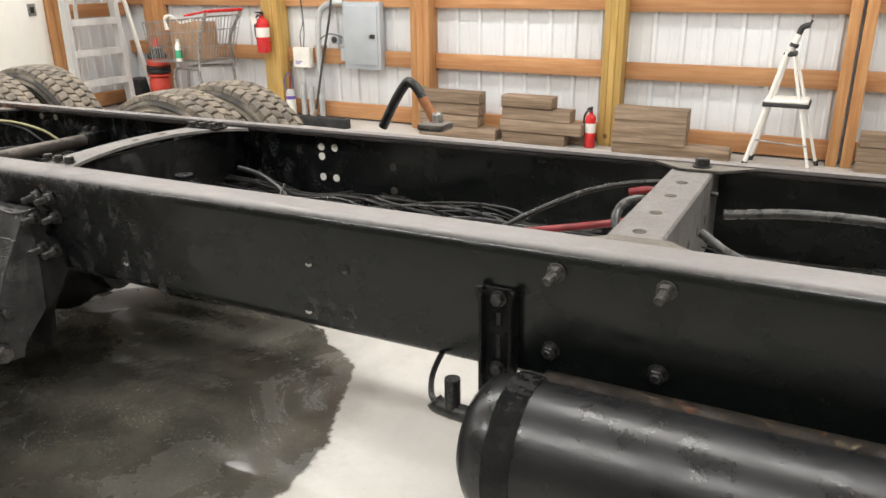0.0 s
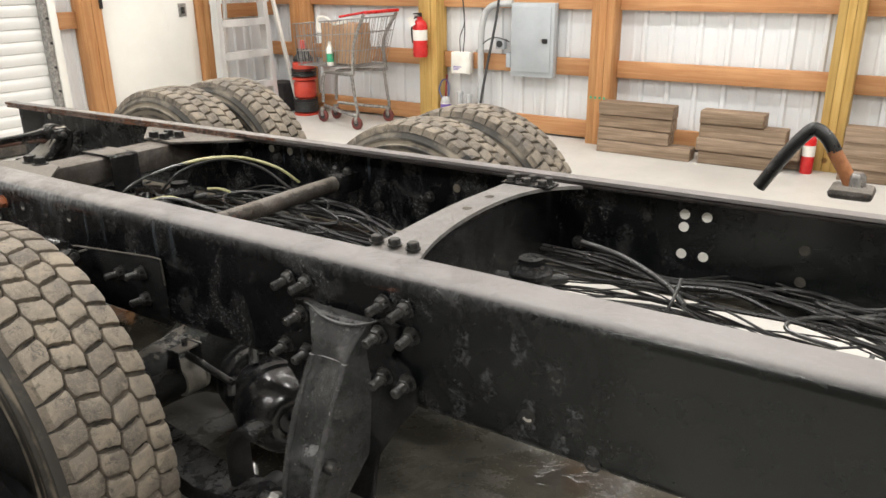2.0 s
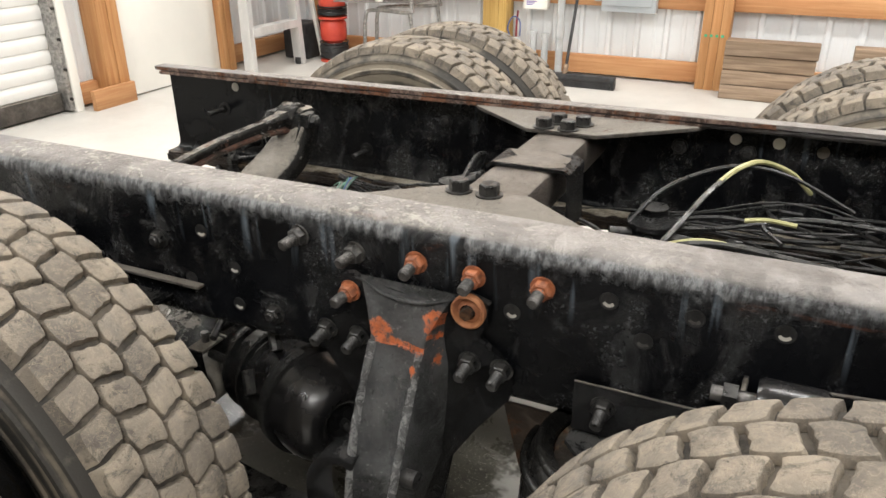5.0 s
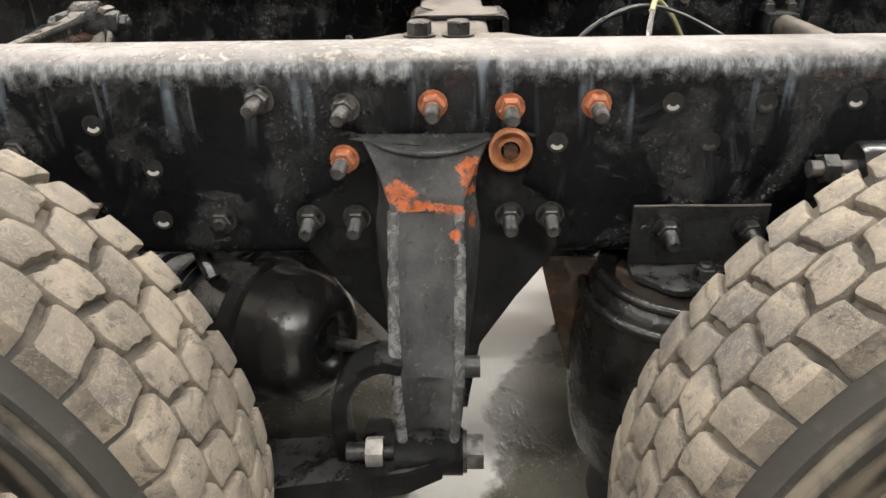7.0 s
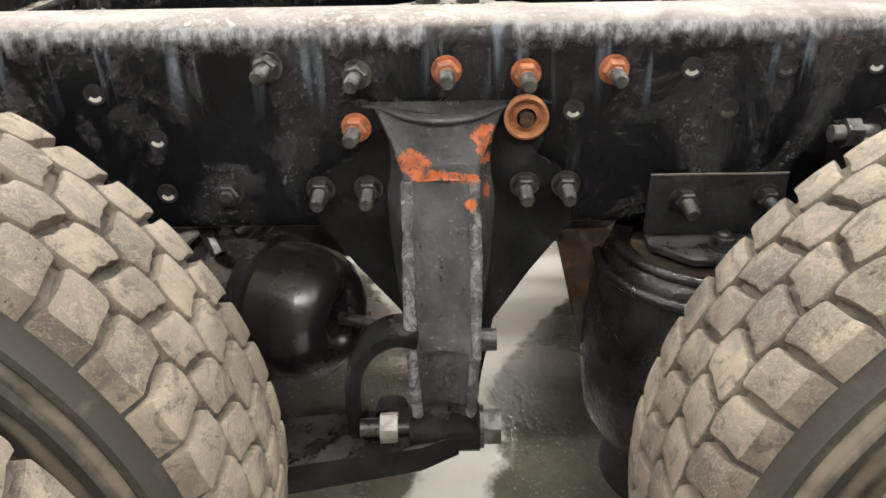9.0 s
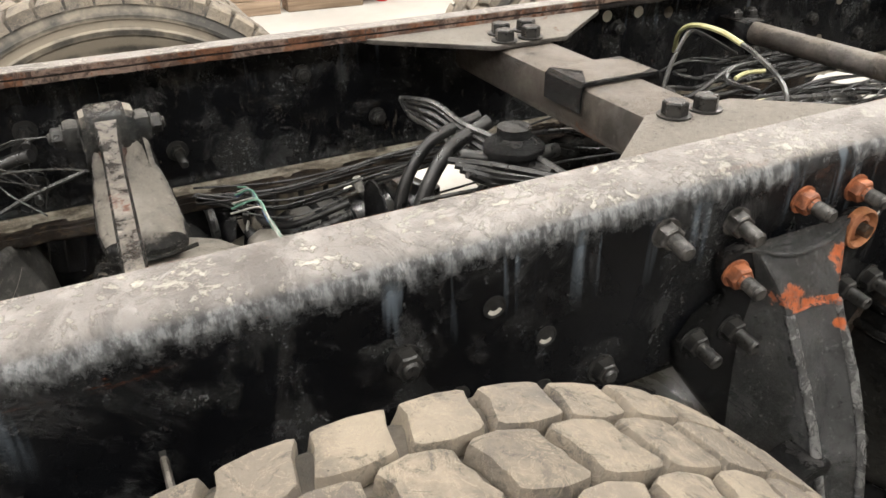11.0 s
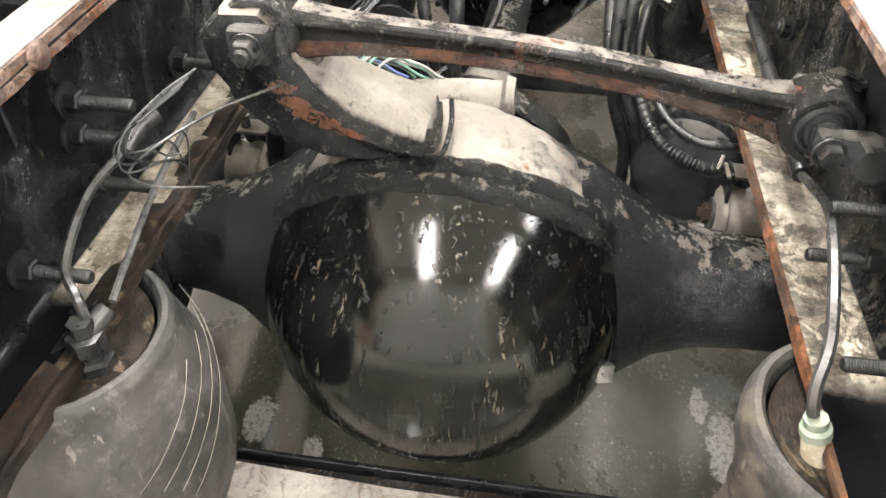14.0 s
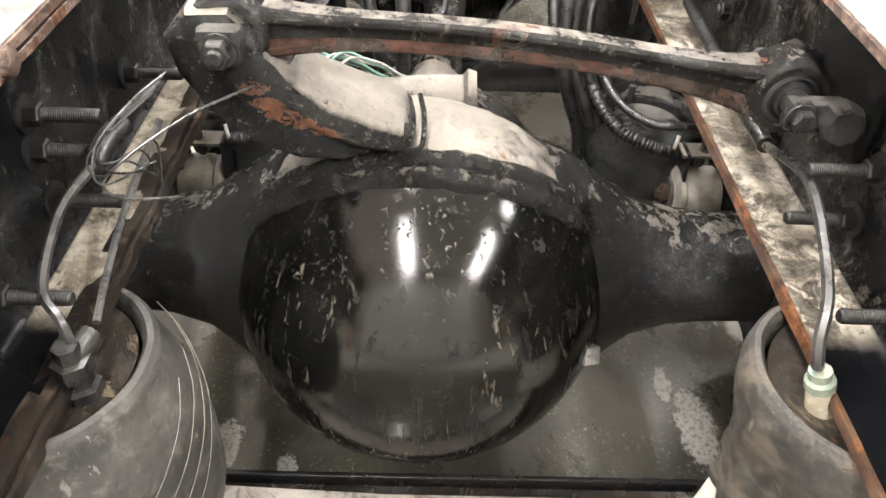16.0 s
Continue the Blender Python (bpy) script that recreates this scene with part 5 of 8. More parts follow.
# ---------------------------------------------------------------- axles
def drive_axle(ax, dusty):
    zc = 0.441 - 0.012 * ax
    cy = 0.04
    prof = [(-0.66, 0.078), (-0.42, 0.082), (-0.36, 0.087), (-0.30, 0.104), (-0.25, 0.138), (-0.19, 0.185), (-0.11, 0.215), (-0.04, 0.225), (0.0, 0.226)]
    sec = prof + [(-y, r) for y, r in prof[-2::-1]]
    rings = []
    for y, r in sec:
        k = min(1.0, max(0.0, (r - 0.075) / 0.15))
        rx = r * (1 - 0.16 * k)
        off = -0.02 * k
        rings.append([V(ax + off + rx * math.cos(a), cy + y if abs(y) < 0.5 else y, zc + r * math.sin(a)) for a in (2 * math.pi * i / 40 for i in range(40))])
    axle = part("drive_axle", loft(rings), "housing", truck, "grimy black cast drive axle housing")
    # the rough ball of the housing, its weld bead and the domed cover
    c = V(ax - 0.042, cy, zc)
    m = Matrix.Translation(c) @ Matrix.Rotation(radians(-90 - 22), 4, "Y")
    ball = lathe([(0, -0.25)] + [(0.257 * math.cos(a), 0.25 * math.sin(a)) for a in (radians(-85 + 5 * k) for k in range(18))], 64, m)
    for v in ball.verts:
        v.co += (v.co - c).normalized() * (0.010 * noise.noise(v.co * 9) + 0.004 * noise.noise(v.co * 40))
    part("casting", ball, "housing_top", axle, "dust-caked cast axle housing")
    for R, off, t in ((0.2550, -0.006, 0.0105), (0.2545, -0.031, 0.0100)):
        bead = bmesh.new()
        rings = []
        for k in range(200):
            a = 2 * math.pi * k / 200
            w = t * (1 + 0.18 * noise.noise(V(9 * math.cos(a), 9 * math.sin(a), R * 90)))
            ring = []
            for q in (2 * math.pi * i / 10 for i in range(10)):
                p = V((R + w * math.cos(q)) * math.cos(a), (R + w * math.cos(q)) * math.sin(a), off + 1.5 * w * math.sin(q))
                p += p.normalized() * (0.0034 * noise.noise(p * 55) + 0.0022 * noise.noise(p * 150))
                ring.append(bead.verts.new(m @ p))
            rings.append(ring)
        for k in range(200):
            p, q = rings[k], rings[(k + 1) % 200]
            for i in range(10):
                bead.faces.new((p[i], p[(i + 1) % 10], q[(i + 1) % 10], q[i]))
        part("weld_bead", bead, "bead", axle, "thick dirt-caked weld bead")
    dome = [(0.258 * math.cos(a), 0.256 * math.sin(a)) for a in (radians(5 * k) for k in range(18))] + [(0, 0.256)]
    part("cover", lathe(dome, 72, m), "dome", axle, "oily black domed axle cover with dried runs")
    part("filler_plug", box((-0.012, -0.012, 0), (0.012, 0.012, 0.02), 0.002), "steel", axle, "square steel filler plug", Matrix.Translation((ax - 0.165, cy - 0.218, zc - 0.012)) @ Matrix.Rotation(radians(-60), 4, "Y") @ Matrix.Rotation(radians(25), 4, "X"))
    # the torque rod tower
    if dusty:
        outline = [(0.09, 0.706), (0.09, 0.735), (0.15, 0.75), (0.19, 0.782), (0.207, 0.81), (0.212, 0.85), (0.235, 0.872), (0.280, 0.870), (0.308, 0.84), (0.300, 0.80), (0.276, 0.768), (0.250, 0.742), (0.222, 0.712), (0.18, 0.695), (0.13, 0.695)]
        part("torque_rod_tower", plate(outline, 0.085, Matrix.Translation((ax - 0.115, 0, 0)) @ YZ, 0.014), "tower", axle, "chipped cast tower with rust patches")
        arm = []
        for y, z, rx, rz in ((0.052, 0.716, 0.05, 0.008), (0.060, 0.724, 0.074, 0.018), (0.085, 0.731, 0.081, 0.023), (0.12, 0.741, 0.079, 0.026), (0.155, 0.755, 0.074, 0.028), (0.19, 0.775, 0.066, 0.032), (0.215, 0.80, 0.058, 0.036), (0.245, 0.81, 0.05, 0.03)):
            ring = []
            for i in range(24):
                a = 2 * math.pi * i / 24
                cx, sz = math.cos(a), math.sin(a)
                p = V(ax - 0.064 + 0.76 * rx * math.copysign(abs(cx) ** 0.55, cx), y, z + rz * math.copysign(abs(sz) ** 0.6, sz))
                ring.append(p + V(0.004 * noise.noise(p * 30), 0, 0.004 * noise.noise(p * 24)))
            arm.append(ring)
        part("tower_arm", loft(arm), "towerarm", axle, "dusty cast arm with a rust patch")
        # the raised seam round the pad where the arm meets the housing
        for k in (0.0, 0.013):
            part("seam", tube([(ax - 0.064 + (0.061 + k) * u, 0.052 - k + 0.12 * v, 0.716 - 0.006 * v - k * 0.1 + 0.006 * abs(u)) for u, v in ((-0.78, 0.16), (-0.74, 0.05), (-0.5, 0.0), (0.3, 0.0), (0.9, 0.05))], 0.0034, 8, 5), "bead", axle, "dark cast seam")
    # pinion nose ahead
    part("carrier", lathe([(0.20, 0.0), (0.19, 0.08), (0.13, 0.16), (0.10, 0.26), (0.075, 0.28), (0.07, 0.34), (0.0, 0.34)], 32, Matrix.Translation((ax + 0.14, cy, zc - 0.01)) @ TO_X), "housing", axle, "dark cast differential nose")
    for s in (-1, 1):
        part("brake_backing", lathe([(0.08, 0), (0.20, 0.0), (0.205, 0.02), (0.205, 0.13), (0.19, 0.135), (0.08, 0.135)], 40, Matrix.Translation((ax, s * 0.53, zc)) @ (TO_Y if s < 0 else FROM_Y)), "black", axle, "dark brake drum")
    return axle


drive_axle(REAR_X, True)
drive_axle(FRONT_X, False)


def torque_rod(ax):
    """The transverse rod from the axle tower to a bracket on the right rail."""
    A, B = V(ax - 0.075, 0.242, 0.842), V(ax - 0.098, -0.350, 0.796)
    d = (B - A).normalized()
    side = d.cross(V(0, 0, 1)).normalized()
    up = side.cross(d)
    rings, feet = [], []
    n = 24
    for i in range(n + 1):
        t = i / n
        p = A.lerp(B, 0.06 + 0.88 * t) + up * 0.016 * math.sin(math.pi * t)
        w = 0.0135 + 0.007 * abs(2 * t - 1) ** 6
        h = 0.018 + 0.012 * abs(2 * t - 1) ** 5
        # a forged I section: upper flange and web, then the lower flange
        shape = [(-w, h * 0.78), (-w * 0.75, h), (w * 0.75, h), (w, h * 0.78), (w, h * 0.52), (w * 0.5, h * 0.36), (w * 0.34, -h * 0.30), (w * 0.34, -h * 0.55), (-w * 0.34, -h * 0.55), (-w * 0.34, -h * 0.30), (-w * 0.5, h * 0.36), (-w, h * 0.52)]
        foot = [(-w, -h * 0.55), (-w * 0.35, -h * 0.34), (w * 0.35, -h * 0.34), (w, -h * 0.55), (w * 1.02, -h * 0.8), (w * 0.75, -h), (-w * 0.75, -h), (-w * 1.02, -h * 0.8)]
        rings.append([p + side * u + up * v for u, v in shape])
        feet.append([p + side * u + up * v for u, v in foot])
    tr = part("torque_rod", loft(rings), "rod", truck, "forged steel torque rod with orange rust along its edges")
    part("lower_flange", loft(feet), "rodrust", tr, "rust-orange lower flange")
    for c, ry in ((A, 1), (B, 1)):
        m = Matrix.Translation(c) @ TO_X
        part("eye", lathe([(0.031, -0.028), (0.038, -0.028), (0.042, -0.022), (0.042, 0.022), (0.038, 0.028), (0.031, 0.028)], 32, m, True), "rod", tr, "round forged rod eye")
        part("bushing", lathe([(0.0, -0.032), (0.019, -0.032), (0.020, -0.022), (0.023, -0.020), (0.025, -0.026), (0.0315, -0.022), (0.0315, 0.022), (0.025, 0.026), (0.020, 0.022), (0.019, 0.032), (0.0, 0.032)], 28, m), "blackplastic", tr, "black rubber bushing")
        part("pin", rod(c + V(-0.06, 0, 0), c + V(0.06, 0, 0), 0.016, 16), "darkbolt", tr, "black steel pin")
        for e in (-1, 1):
            q = c + V(e * 0.050, 0, 0)
            if c is A:
                part("clamp_block", box(q + V(-0.013, -0.024, -0.021), q + V(0.013, 0.024, 0.021), 0.009), "chamber", tr, "grimy black pin block")
                bolt(NUT_SHORT, tr, q.x + e * 0.012, q.y, q.z, (e, 0.0, 0.0), "grey hexagonal bolt head")
            else:
                bar = part("clamp_block", box(q + V(-0.013, -0.052, -0.018), q + V(0.011, 0.016, 0.016), 0.006), "chamber", tr, "grimy flat pin bar bolted to the rail bracket")
                bolt(HEAD_SMALL, bar, q.x + e * 0.012, q.y + 0.003, q.z, (e, 0.0, 0.0), "dark hexagonal bolt head")
                part("end_boss", lathe([(0, 0.0), (0.022, 0.0), (0.023, 0.012), (0.020, 0.024), (0, 0.025)], 8, Matrix.Translation(q + V(e * 0.008, -0.036, 0)) @ (TO_X if e > 0 else TO_X @ Matrix.Rotation(math.pi, 4, "X"))), "chamber", bar, "grimy eight-sided pin end")
    # bracket on the rail
    b = B
    part("rail_bracket", plate([(-0.424, b.z - 0.06), (-0.410, b.z - 0.05), (-0.404, b.z - 0.02), (-0.404, b.z + 0.02), (-0.412, b.z + 0.045), (-0.424, b.z + 0.055)], 0.15, Matrix.Translation((b.x - 0.075, 0, 0)) @ YZ, 0.006), "black", tr, "black cast bracket on the rail")
    for e in (-1, 1):
        part("bracket_cheek", plate([(-0.408, b.z - 0.030), (-0.372, b.z - 0.020), (-0.362, b.z - 0.004), (-0.372, b.z + 0.010), (-0.408, b.z + 0.022)], 0.022, Matrix.Translation((b.x + e * 0.05 - 0.011, 0, 0)) @ YZ, 0.006), "black", tr, "grimy cast cheek")


torque_rod(REAR_X)
# ---------------------------------------------------------------- suspension
def hanger(hx, primer):
    """The cast hanger under the right rail; hx is its middle."""
    y0 = W - 0.001
    wing = [(-0.13, 0.815), (-0.10, 0.822), (-0.06, 0.806), (0.0, 0.800), (0.055, 0.806), (0.095, 0.824), (0.128, 0.815), (0.125, 0.775), (0.105, 0.75), (0.14, 0.735), (0.165, 0.70), (0.160, 0.655), (0.11, 0.59), (0.058, 0.515), (0.045, 0.40),
            (-0.045, 0.40), (-0.06, 0.53), (-0.12, 0.60), (-0.165, 0.66), (-0.175, 0.70), (-0.15, 0.735), (-0.105, 0.75), (-0.125, 0.775)]
    hg = part("suspension_hanger", plate([(hx + x, z) for x, z in wing], 0.016, Matrix.Translation((0, y0, 0)) @ XZ, 0.004), "black", truck, "black cast suspension hanger, orange primer on its chipped face" if primer else "black cast suspension hanger on the rail")
    cx = hx - 0.007
    # height, half width of the face, and its reach out from the rail: the column slants outward to the pin
    col = [(0.812, 0.080, 0.006), (0.806, 0.076, 0.012), (0.795, 0.069, 0.019), (0.778, 0.060, 0.029), (0.757, 0.0515, 0.038), (0.735, 0.0465, 0.047), (0.69, 0.0465, 0.073), (0.647, 0.0462, 0.097), (0.60, 0.0455, 0.119), (0.56, 0.0440, 0.135), (0.53, 0.042, 0.145), (0.50, 0.0395, 0.153), (0.475, 0.037, 0.158), (0.45, 0.034, 0.158), (0.428, 0.031, 0.150), (0.405, 0.026, 0.136)]
    y1 = y0 - 0.012
    col = [tuple(p) for p in spline(col, 5)]
    rings = []
    for z, w, d in col:
        dip = float(np.interp(z, [0.415, 0.440, 0.472, 0.510, 0.533, 0.548, 0.563, 0.578, 0.62, 0.70, 0.734, 0.75], [0.0, 0.006, 0.026, 0.030, 0.022, 0.010, 0.012, 0.028, 0.024, 0.013, 0.007, 0.004]))
        back = w + float(np.interp(z, [0.43, 0.50, 0.56, 0.65, 0.70, 0.74, 0.78], [0.010, 0.012, 0.015, 0.022, 0.024, 0.018, 0.006]))
        yb = y1 - max(0.0, (0.53 - z) / 0.098) * (d - 0.075)
        run = y1 - d - yb
        ring = [V(cx - back, yb, z), V(cx - w - 0.35 * (back - w), yb + run * 0.35, z), V(cx - w, yb + run * 0.80, z), V(cx - w * 0.97, yb + run * 0.95, z), V(cx - w * 0.90, y1 - d, z)]
        for i in range(13):
            u = -0.80 + 1.6 * i / 12
            ring.append(V(cx + u * w, y1 - d + dip * max(0.0, 1 - abs(u / 0.80) ** 2.6), z))
        ring += [V(2 * cx - p.x, p.y, p.z) for p in ring[4::-1]]
        lift = max(0.0, (z - 0.765) / 0.05)
        rings.append([p + V(0, 0, lift * (0.012 * min(1.4, ((p.x - cx) / 0.08) ** 2) - 0.006)) for p in ring])
    paint = "hanger" if primer else "hanger_plain"
    part("column", loft(rings), paint, hg, "scuffed black cast column with flakes of orange primer" if primer else "scuffed black cast column")
    # the thin cast lip that sweeps from bolt to bolt over the saddle
    part("top_lip", tube([(hx - 0.102, y0 - 0.014, 0.815), (hx - 0.080, y0 - 0.019, 0.813), (hx - 0.045, y0 - 0.027, 0.803), (hx - 0.005, y0 - 0.029, 0.799), (hx + 0.035, y0 - 0.027, 0.803), (hx + 0.068, y0 - 0.020, 0.812), (hx + 0.084, y0 - 0.015, 0.819)], lambda t: 0.0040 - 0.0020 * abs(2 * t - 1), 10, 6), paint, hg, "thin cast lip over the saddle")
    # raised ridges down both edges of the column
    for s in (-1, 1):
        rr = []
        for z, w, d in [q for q in col if 0.446 < q[0] < 0.737]:
            c = V(cx + s * w * 0.88, y1 - d + 0.0015, z)
            k = 0.0068 + 0.0022 * noise.noise(V(s, z * 30, hx)) + 0.0012 * noise.noise(V(s, z * 120, hx))
            rr.append([c + V(k * math.cos(a), -0.006 * math.sin(a), 0) for a in (2 * math.pi * i / 10 for i in range(10))])
        part("ridge", loft(rr), "ridge" if primer else "hanger_plain", hg, "worn grey ridge" if primer else "")
    PIN_Y = y0 - 0.160
    # the sharp step under the saddle, and the pin boss at the foot
    d = float(np.interp(-0.735, [-q[0] for q in col], [q[2] for q in col]))
    part("saddle_lip", box((cx - 0.043, y1 - d + 0.0028, 0.7330), (cx + 0.043, y1 - d + 0.012, 0.7350), 0.0007), paint, hg)
    part("pin_boss", rod((hx - 0.05, PIN_Y, 0.446), (hx + 0.036, PIN_Y, 0.446), 0.030, 20), "black", hg, "black cast pin boss")
    part("side_pin", rod((hx + 0.028, y0 - 0.125, 0.552), (hx + 0.058, y0 - 0.125, 0.552), 0.014, 14), "darkbolt", hg)
    for x, z in ((-0.158, 0.71), (-0.098, 0.71), (0.098, 0.712), (0.15, 0.712)):
        bolt(NUT_DARK, hg, hx + x, y0 - 0.016, z, (0, -1, -0.12))
    bolt(NUT_RUST if primer else NUT_DARK, hg, hx - 0.108, y0 - 0.016, 0.79, (-0.1, -1, -0.1))
    if primer:
        part("washer_cup", lathe([(0.012, 0.001), (0.012, 0.010), (0.018, 0.006), (0.024, 0.013), (0.027, 0.011), (0.027, 0.0)], 24, Matrix.Translation((hx + 0.097, y0 - 0.014, 0.80)) @ TO_Y), "rust", hg, "round rusty washer cup")
        part("cup_bolt", rod((hx + 0.097, y0 - 0.016, 0.80), (hx + 0.097, y0 - 0.034, 0.80), 0.0095, 6), "brownplate", hg, "brown bolt in the cup")
    else:
        bolt(NUT_DARK, hg, hx + 0.088, y0 - 0.016, 0.795, (0, -1, -0.1))
        bolt(NUT_DARK, hg, hx + 0.150, W, 0.80, (0, -1, -0.1))
        for x in (-0.150, -0.103, 0.090, 0.140):
            bolt(NUT_DARK, hg, hx + x, W, 0.852, (-0.2, -1, -0.2))
    # eye bolt at the foot
    part("eye_bolt", rod((hx - 0.112, PIN_Y, 0.446), (hx + 0.04, PIN_Y, 0.446), 0.012, 12), "darkbolt", hg)
    part("eye_nut", rod((hx - 0.087, PIN_Y, 0.446), (hx - 0.065, PIN_Y, 0.446), 0.020, 6), "steel", hg, "bright steel nut")
    part("washer", rod((hx + 0.036, PIN_Y, 0.446), (hx + 0.041, PIN_Y, 0.446), 0.027, 20), "darkbolt", hg)
    part("eye_head", rod((hx + 0.041, PIN_Y, 0.446), (hx + 0.062, PIN_Y, 0.446), 0.023, 6), "dimsteel", hg)


hanger(-0.097, True)
hanger(1.352, False)
def arms_and_bags(ax, s):
    """Trailing arm, air spring, brake chamber and shock absorber at one end of an axle."""
    y = s * 0.515
    zc = 0.441 - 0.012 * ax + 0.01 * s * 0.4
    hx = ax + 0.655
    arm = part("trailing_arm", loft([[V(x, s * (ya - w), z + h), V(x, s * (ya + w), z + h), V(x, s * (ya + w), z - h), V(x, s * (ya - w), z - h)] for x, ya, z, w, h in
               ((hx - 0.004, 0.592, 0.440, 0.028, 0.015), (hx - 0.05, 0.590, 0.427, 0.040, 0.018), (hx - 0.23, 0.565, 0.378, 0.048, 0.023), (hx - 0.42, 0.538, 0.372, 0.05, 0.026), (ax + 0.12, 0.525, 0.366, 0.05, 0.03), (ax, 0.51, 0.372, 0.05, 0.032), (ax - 0.14, 0.505, 0.33, 0.05, 0.028), (ax - 0.25, 0.50, 0.255, 0.05, 0.022), (ax - 0.45, 0.495, 0.225, 0.05, 0.02))]), "black", truck, "black steel trailing spring arm")
    part("axle_seat", box((ax - 0.09, y - 0.06, zc - 0.11), (ax + 0.09, y + 0.06, zc - 0.06), 0.008), "black", arm)
    for dx in (-0.085, 0.085):
        part("u_bolt", tube([(ax + dx, y - 0.055, zc - 0.15), (ax + dx, y - 0.055, zc + 0.03), (ax + dx, y - 0.03, zc + 0.085), (ax + dx, y + 0.03, zc + 0.085), (ax + dx, y + 0.055, zc + 0.03), (ax + dx, y + 0.055, zc - 0.15)], 0.010, 8, 5), "darkbolt", arm, "black U-bolt")
    # looped clip near the hanger foot
    strap = [(hx - 0.052, 0.566), (hx - 0.080, 0.570), (hx - 0.110, 0.553), (hx - 0.131, 0.516), (hx - 0.134, 0.465), (hx - 0.131, 0.425)]
    line = spline([(px, 0, pz) for px, pz in strap], 5)
    rings = []
    for i, p in enumerate(line):
        d = (line[min(i + 1, len(line) - 1)] - line[max(i - 1, 0)]).normalized()
        nrm = V(d.z, 0, -d.x)
        rings.append([p + V(0, s * 0.562 + dy, 0) + nrm * dn for dy, dn in ((-0.026, -0.007), (-0.022, -0.010), (0.022, -0.010), (0.026, -0.007), (0.026, 0.007), (0.022, 0.010), (-0.022, 0.010), (-0.026, 0.007))])
    part("shackle_loop", loft(rings), "black", arm, "black curved steel strap")
    part("rebound_block", box((hx - 0.115, y - 0.02, 0.345), (hx - 0.07, y + 0.03, 0.42), 0.014), "blackplastic", arm, "black rubber block")
    # air spring
    bx, by = ax - (0.36 if ax < 0 else 0.378), (0.405 if s > 0 else (-0.405 if ax < 0 else -0.455))
    top = BOT - 0.006
    m = Matrix.Translation((bx, by, 0))
    if ax < 0:
        prof = [(0.099, -0.034), (0.0995, -0.016), (0.102, -0.006), (0.107, -0.0005), (0.113, -0.002), (0.118, -0.010), (0.1205, -0.026)]
        prof += [(0.117, -0.06), (0.106, -0.10), (0.098, -0.14), (0.096, -0.17), (0.099, -0.20), (0.094, -0.225), (0.085, -0.22)] if s < 0 else [(0.131, -0.06), (0.143, -0.10), (0.149, -0.17), (0.146, -0.23), (0.138, -0.275), (0.124, -0.30), (0.11, -0.305), (0.09, -0.29)]
    else:
        prof = [(0.095, -0.030), (0.098, -0.008), (0.112, 0.0), (0.128, -0.012), (0.140, -0.045), (0.147, -0.10), (0.149, -0.17), (0.146, -0.23), (0.138, -0.275), (0.124, -0.30), (0.11, -0.305), (0.09, -0.29)]
    fine = []
    for (r0, h0), (r1, h1) in zip(prof, prof[1:]):
        fine += [(r0 + (r1 - r0) * q / 3, top + h0 + (h1 - h0) * q / 3) for q in range(3)]
    fine.append((prof[-1][0], top + prof[-1][1]))
    body = lathe(fine, 56, m)
    sag = 0.016 if (ax < 0 and s < 0) else 0.004
    for v in body.verts:
        d = V(v.co.x - bx, v.co.y - by, 0).normalized()
        k = min(1.0, max(0.0, (top - 0.01 - v.co.z) / 0.08))
        v.co += d * (k * sag * noise.noise(V(2.2 * d.x, 2.2 * d.y, 9 * v.co.z + 3 * d.x)) + 0.0012 * noise.noise(v.co * 45) + (k * 0.0016 * math.sin(v.co.z * 190 + 2 * d.x) if ax > 0 else 0.0))
    bag = part("air_spring", body, ("bag" if s > 0 else "stainedbag") if ax < 0 else "wetbag", truck, "black rubber air spring bag, dusty, under the rail" if ax < 0 else "black rubber air spring bag, wet and dark, under the rail")
    if ax > 0:
        for dz, rr in ((0.004, 0.118), (0.03, 0.139)):
            part("bead_ring", lathe([(rr + 0.007 * math.cos(q), top - dz + 0.007 * math.sin(q)) for q in (2 * math.pi * i / 10 for i in range(10))], 48, m, True), "wetbag", bag, "raised rubber ring")
        part("end_plate", plate([(bx - 0.195, 0.634), (bx - 0.12, 0.634), (bx - 0.12, 0.40), (bx - 0.152, 0.46)], 0.010, Matrix.Translation((0, by + 0.04, 0)) @ XZ, 0.002), "brownplate", bag, "dark brown upright plate")
    part("bead_plate", lathe([(0, top - 0.014), (0.096, top - 0.014), (0.096, top - 0.02), (0, top - 0.02)], 40, m), "beadplate", bag, "rusty round top plate")
    part("piston", lathe([(0.0, top - 0.19), (0.070, top - 0.20), (0.080, top - 0.235), (0.096, 0.37), (0.104, 0.30), (0.110, 0.245), (0.0, 0.245)], 40, m), "piston" if ax < 0 else "black", bag, "pale moulded piston" if ax < 0 else "black piston")
    for k in range(4 if s > 0 and ax < 0 else 0):
        pts = []
        for i in range(12):
            a = -s * radians(38 + 17 * k) - s * 0.20 * i
            zz = top - 0.03 - 0.024 * i
            r = np.interp(top - zz, [0, 0.012, 0.045, 0.10, 0.17, 0.23, 0.275, 0.30], [0.112, 0.128, 0.140, 0.147, 0.149, 0.146, 0.138, 0.124]) + 0.0005
            pts.append((bx + r * math.cos(a), by + r * math.sin(a), zz))
        part("cord_line", tube(pts, 0.00042, 4, 2), "bush", bag, "fine pale cord line")
    fy, fx = s * 0.345, bx - 0.03
